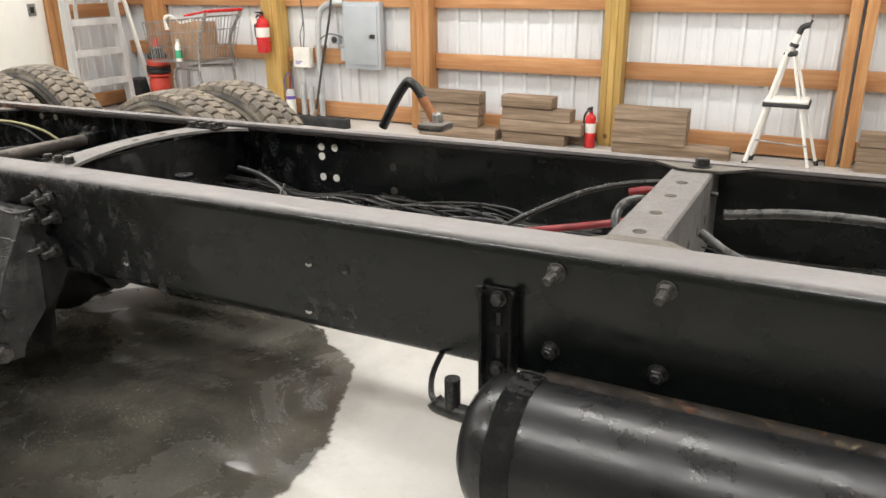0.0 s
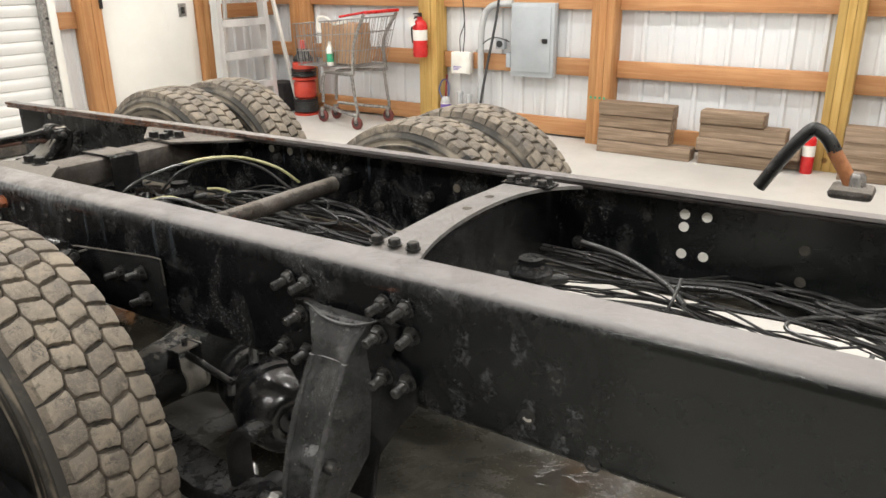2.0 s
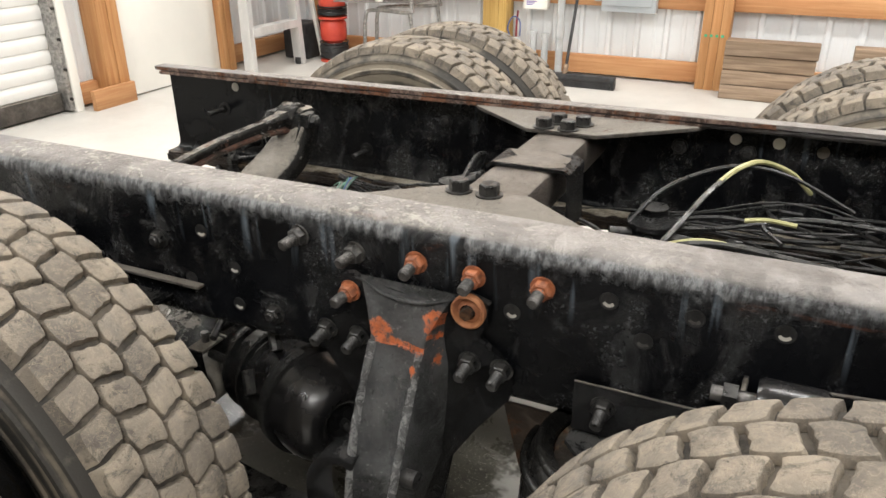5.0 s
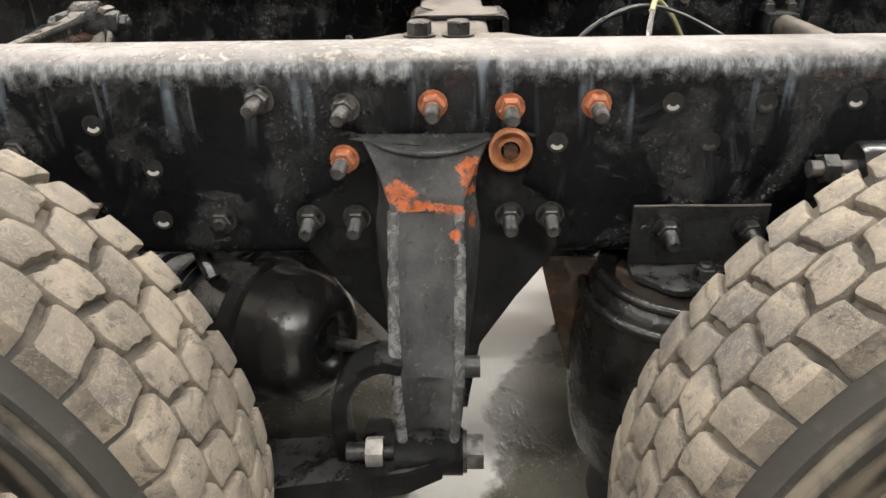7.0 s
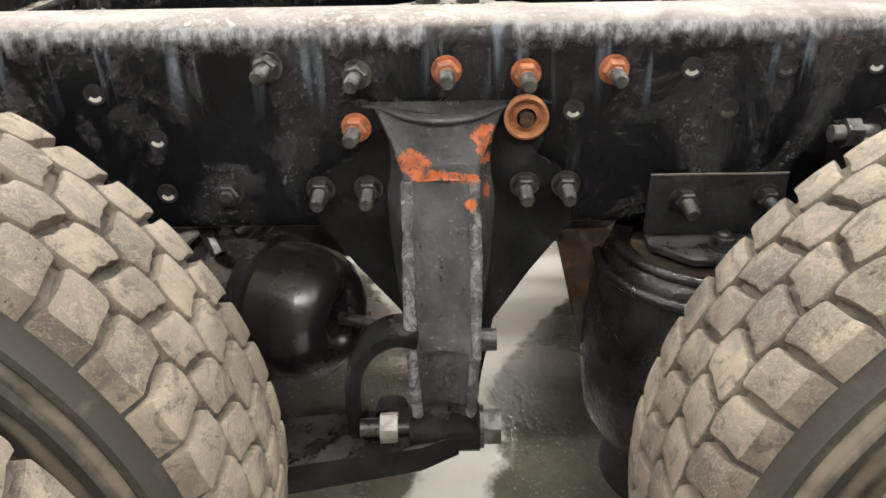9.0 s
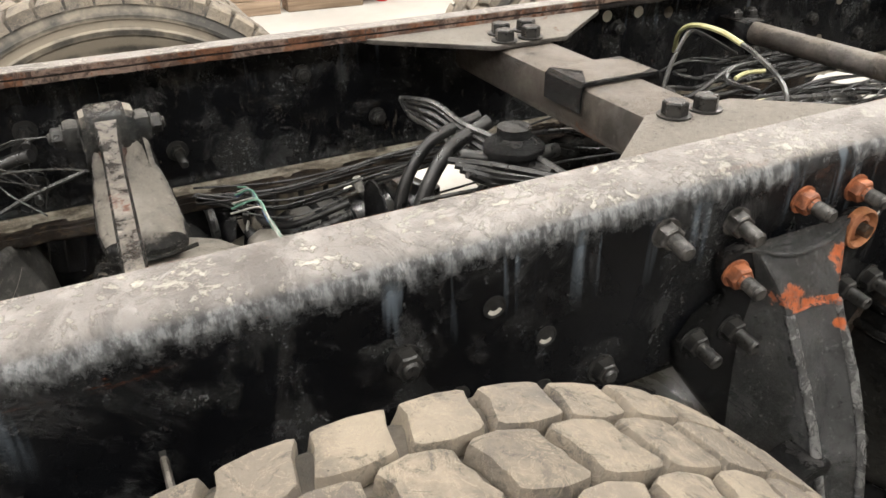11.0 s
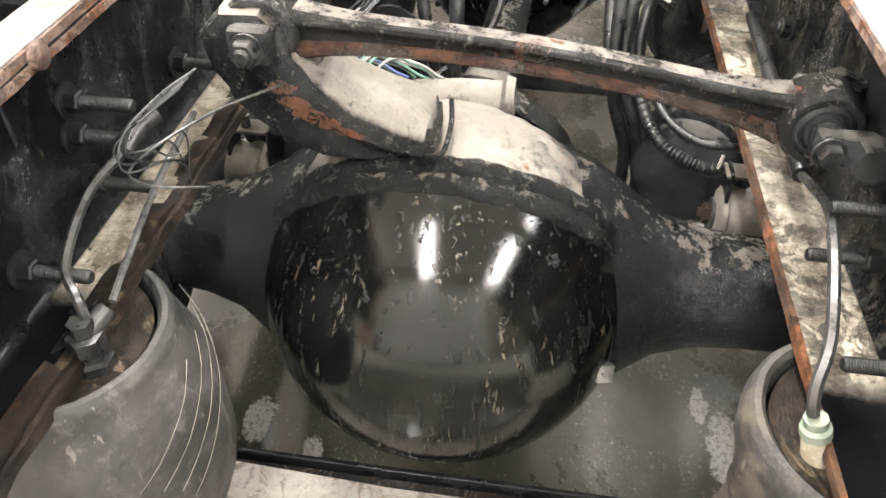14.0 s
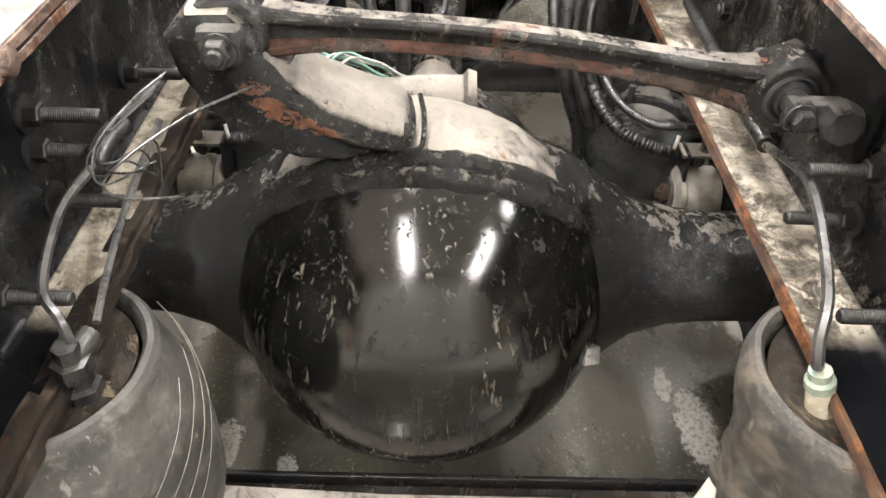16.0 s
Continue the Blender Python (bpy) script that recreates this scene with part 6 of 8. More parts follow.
    if s < 0:
        lean = Matrix.Translation((fx, fy, top - 0.02)) @ V(0.08, 0.30, 1).to_track_quat("Z", "Y").to_matrix().to_4x4()
        part("fitting_cap", lathe([(0.0, 0.0), (0.015, 0.0), (0.0128, 0.008), (0.0122, 0.036), (0, 0.037)], 14, lean), "cream", bag, "cream plastic collar, rusty at its foot")
        part("air_fitting", lathe([(0.0, 0.036), (0.0138, 0.036), (0.0138, 0.046), (0.0105, 0.049), (0.0105, 0.058), (0.0, 0.058)], 12, lean), "brass", bag, "corroded brass hose fitting")
    else:
        part("air_fitting", lathe([(0.0, top - 0.02), (0.019, top - 0.02), (0.019, top - 0.002), (0.013, top), (0.013, top + 0.012), (0.018, top + 0.014), (0.018, top + 0.032), (0.012, top + 0.034), (0.012, top + 0.05), (0, top + 0.05)], 6, Matrix.Translation((fx, fy, 0))), "darkbolt", bag, "dark steel hose fitting")
        part("elbow", rod((fx, fy, top + 0.03), (fx + 0.028, fy - 0.012, top + 0.04), 0.011, 10), "darkbolt", bag)
    return arm


for ax in (REAR_X, FRONT_X):
    for s in (-1, 1):
        arms_and_bags(ax, s)


def brake_chamber(cx, cy, cz, d):
    """A spring brake can with its clamp band; d is the way of its axis."""
    m = Matrix.Translation((cx, cy, cz)) @ Vector(d).to_track_quat("Z", "Y").to_matrix().to_4x4() @ Matrix.Scale(1.19, 4)
    c = part("brake_chamber", lathe([(0, -0.115), (0.045, -0.115), (0.062, -0.10), (0.075, -0.07), (0.079, -0.02), (0.085, -0.012), (0.085, 0.012), (0.081, 0.02), (0.081, 0.046), (0.077, 0.066), (0.067, 0.084), (0.052, 0.095), (0.040, 0.097), (0.030, 0.092), (0.026, 0.084), (0, 0.084)], 40, m), "gloss", truck, "glossy black spring brake chamber")
    part("clamp_band", lathe([(0.084, -0.014), (0.090, -0.010), (0.090, 0.010), (0.084, 0.014)], 40, m, True), "black", c, "black clamp band")
    part("service_can", lathe([(0.0, -0.200), (0.030, -0.204), (0.055, -0.198), (0.070, -0.184), (0.0765, -0.165), (0.0775, -0.09), (0, -0.085)], 36, m), "chamber", c, "dusty black service chamber")
    for h in (-0.146, -0.098):
        part("band", lathe([(0.0765, h - 0.006), (0.0845, h - 0.0035), (0.0845, h + 0.0035), (0.0765, h + 0.006)], 36, m, True), "black", c, "dark steel band")
        ear = m @ V(0.030, 0.080, h)
        part("band_bolt", rod(ear + V(0, 0, -0.012), ear + V(0, 0, 0.018), 0.006, 8), "darkbolt", c)
    part("release_bolt", rod(m @ V(0, 0, 0.09), m @ V(0, 0, 0.15), 0.009, 10), "darkbolt", c)
    for k in range(2):
        p = m @ V(0.08 * math.cos(1.9 + k), 0.08 * math.sin(1.9 + k), -0.05)
        part("air_port", rod(p, p + V(-0.02, 0.02, 0.035), 0.012, 8), "darkbolt", c)


for ax in (REAR_X, FRONT_X):
    brake_chamber(ax + 0.395, -0.395 if ax < 0 else -0.33, 0.506 if ax < 0 else 0.45, (0.90, -0.42, 0.06))
    brake_chamber(ax + 0.42, 0.375, 0.495, (1, 0.25, -0.05))


def shock(ax, s):
    """Shock absorber outside the rail, its head held in an open folded box."""
    x, y = ax - (0.165 if ax < 0 else 0.180), s * 0.497
    hz = 0.755 if ax < 0 else 0.788
    top, foot = V(x, y, hz), V(x - 0.05, y - s * 0.03, 0.30)
    sh = part("shock_absorber", rod(foot.lerp(top, 0.45), top + V(0, 0, -0.03), 0.034, 24), "gloss", truck, "black shock absorber on a rail bracket")
    part("piston_tube", rod(foot, foot.lerp(top, 0.5), 0.029, 20), "black", sh)
    part("head_bush", lathe([(0.012, -0.040), (0.029, -0.040), (0.033, -0.033), (0.033, 0.033), (0.029, 0.040), (0.012, 0.040)], 28, Matrix.Translation(top) @ TO_X, True), "gloss", sh, "black round bush")
    part("foot_eye", lathe([(0.014, -0.03), (0.032, -0.03), (0.032, 0.03), (0.014, 0.03)], 24, Matrix.Translation(foot) @ TO_X, True), "black", sh)
    part("mount_stud", rod(top + V(-0.092, 0, 0), top + V(0.09, 0, 0), 0.0105, 14), "dimsteel", sh, "threaded steel stud")
    for e in (0.070, -0.078):
        part("mount_nut", rod(top + V(e, 0, 0), top + V(e + 0.017, 0, 0), 0.018, 6), "darkbolt", sh)
    # folded box: two cheeks and an outer wall with a rounded rim
    rim = [(x - 0.058, WEB + 0.001), (x - 0.058, 0.525), (x - 0.045, 0.543), (x + 0.045, 0.543), (x + 0.058, 0.525), (x + 0.058, WEB + 0.001)]
    inner = [(x + 0.052, WEB + 0.001), (x + 0.052, 0.523), (x + 0.042, 0.537), (x - 0.042, 0.537), (x - 0.052, 0.523), (x - 0.052, WEB + 0.001)]
    part("shock_box", plate([(px, s * py) for px, py in rim + inner], 0.095, Matrix.Translation((0, 0, hz - (0.065 if ax < 0 else 0.100)))), "black", sh, "black folded steel bracket")
    rimline = [(x - 0.055, WEB + 0.012), (x - 0.055, 0.518), (x - 0.049, 0.534), (x - 0.040, 0.540), (x + 0.040, 0.540), (x + 0.049, 0.534), (x + 0.055, 0.518), (x + 0.055, WEB + 0.012)]
    part("worn_rim", tube([(px, s * py, hz + (0.0305 if ax < 0 else -0.0045)) for px, py in rimline], 0.0036, 6, 3), "plate", sh, "scraped pale rim")


for ax in (REAR_X, FRONT_X):
    for s in (-1, 1):
        shock(ax, s)


def bag_bracket(bx):
    """The angle bolted over each air spring, outside the right rail."""
    a = part("spring_bracket", box((bx - 0.094, W - 0.012, 0.634), (bx + 0.083, W - 0.003, 0.718), 0.003), "angle", truck, "black steel angle bolted to the rail")
    part("shelf", plate([(bx - 0.094, W - 0.012), (bx + 0.083, W - 0.012), (bx + 0.083, W - 0.06), (bx + 0.06, W - 0.085), (bx - 0.05, W - 0.085), (bx - 0.094, W - 0.04)], 0.009, Matrix.Translation((0, 0, 0.626)), 0.002), "angle", a)
    part("worn_edge", tube([(bx - 0.093, W - 0.010, 0.7185), (bx - 0.03, W - 0.0105, 0.7190), (bx + 0.03, W - 0.010, 0.7182), (bx + 0.082, W - 0.010, 0.7187)], 0.0016, 6, 4), "plate", a, "scraped pale edge")
    bolt(NUT_DARK, a, bx - 0.048, W - 0.012, 0.688, (0, -1, -0.15))
    bolt(NUT_DARK, a, bx + 0.055, W - 0.012, 0.688, (0.1, -1, -0.15))
    bolt(NUT_SHORT, a, bx - 0.003, W - 0.05, 0.635, (0, 0, 1))


def bracket_strip(bx):
    st = part("edge_strip", box((bx - 0.16, W - 0.022, 0.722), (bx + 0.13, W - 0.004, 0.728), 0.002), "plate", truck, "scraped pale steel strip along the rail")
    part("lower_strip", box((bx - 0.10, W - 0.042, 0.690), (bx + 0.02, W - 0.036, 0.696), 0.002), "hanger_plain", st, "black bracket edge")
    part("strip_tie", box((bx - 0.09, W - 0.045, 0.684), (bx + 0.05, W - 0.004, 0.690), 0.002), "black", st)


bag_bracket(FRONT_X - 0.365)
bag_bracket(REAR_X - 0.365)
bracket_strip(REAR_X + 0.08)
# long lower plate with a bright edge beside the front axle
pl = part("side_plate", plate([(0.45, 0.782), (0.775, 0.812), (0.793, 0.80), (0.796, 0.645), (0.43, 0.645), (0.43, 0.775)], 0.006, Matrix.Translation((0, W - 0.002, 0)) @ XZ, 0.0015), "black", truck, "black steel plate bolted to the rail")
part("worn_edge", tube([(0.43, W - 0.009, 0.781), (0.45, W - 0.009, 0.785), (0.60, W - 0.009, 0.799), (0.772, W - 0.009, 0.814), (0.792, W - 0.009, 0.803), (0.796, W - 0.009, 0.75)], 0.0022, 6, 4), "plate", pl, "scraped pale edge")
for x, z in ((0.715, 0.765), (0.72, 0.70), (0.63, 0.748)):
    bolt(NUT_DARK, pl, x, W - 0.008, z, (-0.1, -1, 0))

# cross tie under the rear air springs
tie = part("cross_tie", box((-1.10, -0.50, 0.205), (-1.005, 0.50, 0.275), 0.004), "tieplate", truck, "rusty steel cross tie under the air springs")
part("tie_lip", box((-1.0, -0.50, 0.20), (-0.992, 0.50, 0.284), 0.002), "gloss", tie, "dark upright lip")
part("tape", plate([(-1.085, 0.33), (-1.085, -0.34), (-1.022, -0.16), (-1.022, 0.08), (-1.012, 0.33)], 0.003, Matrix.Translation((0, 0, 0.2755))), "paleplate", tie, "peeling pale paint")

ftie = part("cross_tie", box((0.225, -0.50, 0.205), (0.315, 0.50, 0.275), 0.004), "black", truck, "black steel cross tie between the axles")
part("tie_lip", box((0.217, -0.50, 0.20), (0.2245, 0.50, 0.284), 0.002), "gloss", ftie, "dark upright lip")

# ---------------------------------------------------------------- crossmembers
def gusset(parent, x0, x1, xa, xb, s, z, yin=0.205):
    part("gusset", plate([(x0, s * 0.40), (x1, s * 0.40), (x1 - 0.03, s * 0.352), (xb, s * yin), (xa, s * yin), (x0 + 0.03, s * 0.352)], 0.009, Matrix.Translation((0, 0, z)), 0.0015), "plate", parent, "dusty grey gusset plate")


mid = part("crossmember", box((-0.135, -0.40, 0.805), (-0.01, 0.40, 0.885), 0.016), "crossrust", truck, "dusty rust-streaked boxed steel crossmember")
part("cover_strap", loft([[V(-0.138, y, 0.845), V(-0.142, y, 0.845), V(-0.142, y, 0.886), V(-0.134, y, 0.893), V(0.012, y, 0.893), V(0.024, y, 0.886), V(0.026, y, 0.770), V(0.021, y, 0.770), V(0.019, y, 0.880), V(0.010, y, 0.8875), V(-0.130, y, 0.8875), V(-0.138, y, 0.880)] for y in (-0.045, 0.055)]), "black", mid, "black folded strap over the crossmember")
part("strap_wear", plate([(-0.13, -0.042), (-0.02, -0.043), (0.008, -0.03), (0.006, 0.03), (-0.03, 0.052), (-0.13, 0.05), (-0.10, 0.01)], 0.001, Matrix.Translation((0, 0, 0.8932))), "crossrust", mid, "dusty worn top of the strap")
for s in (-1, 1):
    gusset(mid, -0.36, 0.22, -0.15, 0.005, s, 0.8865)
    for x in (-0.118, -0.062):
        for y in (0.226, 0.275):
            if s > 0 or y < 0.25:
                bolt(HEAD, mid, x + (0.02 if y > 0.25 else 0), s * y, 0.8955, (0, 0, 1), "dark hexagonal bolt head", x * 7)

# arched forward crossmember
fw = bmesh.new()
outl = []
N = 20
for i in range(N + 1):
    y = -0.34 + 0.68 * i / N
    k = abs(y) / 0.34
    half = 0.05 + (0.055 if y > 0 else 0.018) * k ** 4
    bow = 0.03 * (1 - k * k)
    outl.append((1.385 - half - bow * 0.2, y, 1.385 + half - bow))
vt = [[fw.verts.new((a, y, z0 + 0.018 * (1 - (y / 0.34) ** 2))), fw.verts.new((b, y, z0 + 0.018 * (1 - (y / 0.34) ** 2)))] for z0 in (0.905, 0.896) for a, y, b in outl]
top, low = vt[:N + 1], vt[N + 1:]
for i in range(N):
    fw.faces.new((top[i][0], top[i][1], top[i + 1][1], top[i + 1][0]))
    fw.faces.new((low[i][1], low[i][0], low[i + 1][0], low[i + 1][1]))
    for e in (0, 1):
        fw.faces.new((top[i][e], top[i + 1][e], low[i + 1][e], low[i][e]))
for row in ((top[0], low[0]), (top[N], low[N])):
    fw.faces.new((row[0][0], row[0][1], row[1][1], row[1][0]))
arch = part("crossmember", fw, "greypaint", truck, "grey arched plate crossmember with two holes")
part("web_plate", box((1.38, -0.42, 0.70), (1.392, 0.42, 0.897), 0.002), "black", arch, "black upright web under the arch")
for s in (-1, 1):
    if s > 0:
        part("end_pad", box((1.31, 0.225, 0.912), (1.45, 0.285, 0.919), 0.003), "black", arch, "black end pad")
    for x in (1.335, 1.38, 1.425):
        for dy in (-0.017, 0.017):
            if s > 0 or dy > 0:
                bolt(HEAD_SMALL, arch, x - (0.008 if s < 0 else 0), s * (0.255 + dy) - (0.035 if s < 0 else 0), 0.919 if s > 0 else 0.9135, (0, 0, 1), "", x * 5)
for x, y in ((1.375, -0.04), (1.37, 0.07)):
    part("hole", lathe([(0.011, 0.0), (0.011, 0.0006), (0, 0.0006)], 14, Matrix.Translation((x, y, 0.9235))), "groove", arch, "open hole")

# perforated channel crossmember beside the air tank
ch = part("crossmember", loft([[V(2.925, y, 0.70), V(2.925, y, 0.898), V(2.93, y, 0.903), V(3.028, y, 0.903), V(3.033, y, 0.898), V(3.033, y, 0.70), V(3.025, y, 0.70), V(3.025, y, 0.894), V(2.933, y, 0.894), V(2.933, y, 0.70)] for y in (-0.422, 0.422)]), "greypaint", truck, "grey channel crossmember with round holes")
for s in (-1, 1):
    part("gusset", plate([(2.84, s * 0.39), (3.16, s * 0.39), (3.05, s * 0.30), (2.95, s * 0.30)], 0.008, Matrix.Translation((0, 0, 0.9035)), 0.0015), "plate", ch, "dark triangular gusset")
    if s > 0:
        bolt(HEAD, ch, 3.0, s * 0.335, 0.9115, (0, 0, 1))
for y in (-0.24, -0.10, 0.05, 0.18):
    part("hole", lathe([(0.014, 0.0), (0.014, 0.0007), (0, 0.0007)], 16, Matrix.Translation((2.98, y, 0.9032))), "groove", ch, "round punched hole")
for k in range(5):
    part("hole", lathe([(0.012, 0.0), (0.012, 0.0007), (0, 0.0007)], 16, Matrix.Translation((3.0332, -0.2 + 0.11 * k, 0.80)) @ TO_X), "groove", ch, "round punched hole")

# round cross tube
ctube = part("cross_tube", rod((0.646, -0.42, 0.80), (0.640, 0.335, 0.80), 0.0255, 24), "crossrust", truck, "dusty round steel cross tube")
part("tube_clamp", box((0.605, 0.325, 0.765), (0.675, 0.42, 0.828), 0.010), "black", ctube, "black end clamp")
for dx in (-0.03, 0.03):
    bolt(NUT_SHORT, ctube, 0.640 + dx * 0.8, 0.37, 0.828, (0, 0, 1))
# battery of valves behind the middle crossmember and by the arch
for k, (x, y, z) in enumerate(((-0.235, -0.005, 0.768), (0.16, 0.10, 0.735), (1.52, 0.0, 0.76), (1.60, -0.12, 0.74))):
    v = part("relay_valve", lathe([(0, -0.05), (0.035, -0.05), (0.042, -0.03), (0.042, 0.015), (0.05, 0.02), (0.05, 0.03), (0.03, 0.045), (0, 0.047)], 20, Matrix.Translation((x, y, z))), "black", truck, "dusty black air relay valve")
    for a in range(5):
        d = V(math.cos(a * 1.25 + k), math.sin(a * 1.25 + k), 0.05)
        part("port", rod(V(x, y, z) + d * 0.035, V(x, y, z) + d * 0.085, 0.012, 10), "darkbolt", v, "hose fitting")
    part("cap", lathe([(0.028, 0.045), (0.028, 0.06), (0.0, 0.062)], 16, Matrix.Translation((x, y, z))), "black", v, "dusty round cap")

# ---------------------------------------------------------------- air tank
AX, AY, AZ, AR = 2.765, -0.557, 0.574, 0.128
tank = part("air_tank", lathe([(0, -0.0), (0.05, 0.004), (0.09, 0.016), (0.115, 0.034), (0.126, 0.058), (AR, 0.08), (AR, 0.10), (AR + 0.002, 0.103), (AR + 0.002, 0.112), (AR, 0.115), (AR, 1.72), (0.11, 1.76), (0.09, 1.79), (0, 1.80)], 64, Matrix.Translation((AX, AY, AZ)) @ TO_X), "tank", truck, "satin black round air tank under the rail")
part("seam", box((AX + 0.12, AY + 0.035, AZ + AR - 0.016), (AX + 1.7, AY + 0.075, AZ + AR - 0.004), 0.003), "beadplate", tank, "dirt-caked seam along the tank")
br = part("tank_bracket", box((AX - 0.03, W - 0.012, AZ + 0.03), (AX + 0.045, W - 0.002, 0.822), 0.002), "black", tank, "black slotted strap bracket")
for dx in (-0.026, 0.035):
    part("bracket_rib", box((AX + dx, W - 0.034, AZ + 0.03), (AX + dx + 0.007, W - 0.010, 0.815), 0.002), "black", br)
bolt(HEAD_SMALL, br, AX + 0.007, W - 0.012, 0.802, (0, -1, 0))
bolt(HEAD_SMALL, br, AX + 0.007, W - 0.012, 0.655, (0, -1, 0))
for z in (0.76, 0.715, 0.69):
    part("slot", box((AX + 0.002, W - 0.0128, z - 0.013), (AX + 0.012, W - 0.0118, z + 0.013), 0.002), "hole", br, "dark slot")
for dx in (-0.026, 0.042):
    part("bracket_ear", box((AX + dx - 0.010, W - 0.030, 0.806), (AX + dx + 0.004, W - 0.010, 0.826), 0.003), "black", br)
part("strap", lathe([(AR + 0.001, 0.02), (AR + 0.005, 0.02), (AR + 0.005, 0.07), (AR + 0.001, 0.07)], 48, Matrix.Translation((AX + 0.06, AY, AZ)) @ TO_X, True), "black", tank)
part("drain_elbow", tube([(AX + 0.01, AY, AZ + 0.035), (AX - 0.06, AY, AZ + 0.04), (AX - 0.075, AY, AZ + 0.05)], 0.017, 10, 4), "darkbolt", tank, "black drain elbow")
part("drain_valve", rod((AX - 0.035, AY, AZ + 0.04), (AX - 0.035, AY, AZ + 0.105), 0.015, 12), "darkbolt", tank, "black drain valve")
part("drain_line", tube([(AX - 0.07, AY, AZ + 0.045), (AX - 0.085, AY + 0.01, AZ + 0.055), (AX - 0.11, AY + 0.06, AZ + 0.062), (AX - 0.13, AY + 0.13, AZ + 0.066), (AX - 0.15, AY + 0.24, AZ + 0.075), (AX - 0.16, AY + 0.30, AZ + 0.14)], 0.006, 8), "cable", tank, "black air line")
# ---------------------------------------------------------------- hoses and wiring on the chassis
def cable(pts, r=0.0045, mat="cable", label="", name="cable", seg=6, n=5):
    return part(name, tube(pts, r, 12 if r > 0.006 else seg, 8 if r > 0.006 else n), mat, truck, label)


rng = random.Random(21)
# the main loom along the frame
for k in range(24):
    y, z = rng.uniform(-0.06, 0.28), rng.uniform(0.645, 0.71)
    x0, x1 = rng.choice((-0.3, 0.1, 0.5, 1.2)), rng.choice((2.6, 3.3, 4.4))
    n = int((x1 - x0) / 0.17)
    pts, dy, dz = [], 0.0, 0.0
    for i in range(n + 1):
        x = x0 + (x1 - x0) * i / n
        loose = 0.7 + 1.3 * math.exp(-((x - 2.3) / 0.35) ** 2) + 1.4 * math.exp(-((x - 0.4) / 0.35) ** 2)
        tie = 0.35 if abs(x - 1.75) < 0.1 or abs(x - 1.0) < 0.1 else 1.0
        dy, dz = 0.55 * dy + rng.uniform(-0.03, 0.03) * loose, 0.5 * dz + rng.uniform(-0.014, 0.028) * loose
        pts.append((x, 0.18 - 0.03 * x + 0.17 * math.exp(-((x - 1.8) / 0.45) ** 2) + ((y - 0.1) * 0.75 + dy) * tie, z + 0.015 * math.sin(2.1 * x) + dz * tie))
    cable(pts, rng.choice((0.0022, 0.003, 0.004, 0.0055)), "cable")
# loose loops
for k in range(24):
    cx, cy, cz = rng.choice((0.35, 0.5, 2.3, 2.5, 2.15, 3.4, -0.2)) + rng.uniform(-0.15, 0.15), rng.uniform(-0.05, 0.28), rng.uniform(0.70, 0.77)
    a0, r = rng.uniform(0, 6.28), rng.uniform(0.08, 0.17)
    pts = [(cx + 1.6 * r * math.cos(a0 + 0.7 * i), cy + 0.55 * r * math.sin(a0 + 0.7 * i), cz + 0.014 * math.sin(a0 * 3 + i)) for i in range(rng.randint(5, 8))]
    cable(pts, rng.choice((0.003, 0.004, 0.005)), rng.choice(("cable", "cable", "cable", "greycable")), n=8)
# the yellow-sleeved loop and its neighbours
cable([(0.12, 0.06, 0.77), (0.17, 0.10, 0.83), (0.24, 0.15, 0.862), (0.31, 0.20, 0.868), (0.40, 0.25, 0.84), (0.52, 0.26, 0.78)], 0.0045, "cable", "black hose")
cable([(0.19, -0.17, 0.79), (0.236, -0.113, 0.848), (0.265, -0.02, 0.876), (0.285, 0.05, 0.885)], 0.0048, "greycable", "grey plastic hose")
cable([(0.28, 0.035, 0.884), (0.305, 0.12, 0.888), (0.34, 0.226, 0.873), (0.395, 0.32, 0.828), (0.44, 0.375, 0.77)], 0.0052, "yellow", "yellowed plastic hose")
cable([(0.15, -0.05, 0.76), (0.28, -0.02, 0.785), (0.42, 0.0, 0.77), (0.62, 0.02, 0.74)], 0.006, "greycable")
cable([(0.20, -0.04, 0.775), (0.26, -0.02, 0.787), (0.31, -0.015, 0.786)], 0.0045, "yellow", "yellow tape on a hose")
cable([(0.33, 0.08, 0.80), (0.37, 0.09, 0.803), (0.42, 0.09, 0.80)], 0.0045, "yellow", "yellow tape on a hose")
# red and grey battery leads by the channel crossmember
cable([(2.55, 0.10, 0.74), (2.72, 0.13, 0.77), (2.88, 0.16, 0.80)], 0.010, "redcable", "red battery lead")
cable([(2.84, 0.24, 0.85), (2.90, 0.25, 0.858), (2.97, 0.22, 0.84)], 0.010, "redcable", "red battery lead")
cable([(2.90, -0.02, 0.76), (2.86, 0.04, 0.84), (2.88, 0.12, 0.865), (2.93, 0.17, 0.84), (2.96, 0.18, 0.78)], 0.011, "greycable", "grey battery lead")
cable([(2.50, 0.02, 0.73), (2.62, 0.12, 0.80), (2.76, 0.22, 0.855), (2.92, 0.28, 0.875), (3.05, 0.30, 0.85)], 0.0075, "cable")
cable([(3.06, 0.0, 0.84), (3.15, -0.03, 0.80), (3.30, -0.05, 0.775), (3.55, -0.02, 0.78), (3.75, 0.10, 0.84)], 0.011, "greycable", "grey hose")
cable([(3.08, 0.20, 0.83), (3.25, 0.22, 0.845), (3.45, 0.22, 0.845), (3.62, 0.20, 0.83), (3.75, 0.16, 0.76)], 0.012, "greycable", "grey hose")
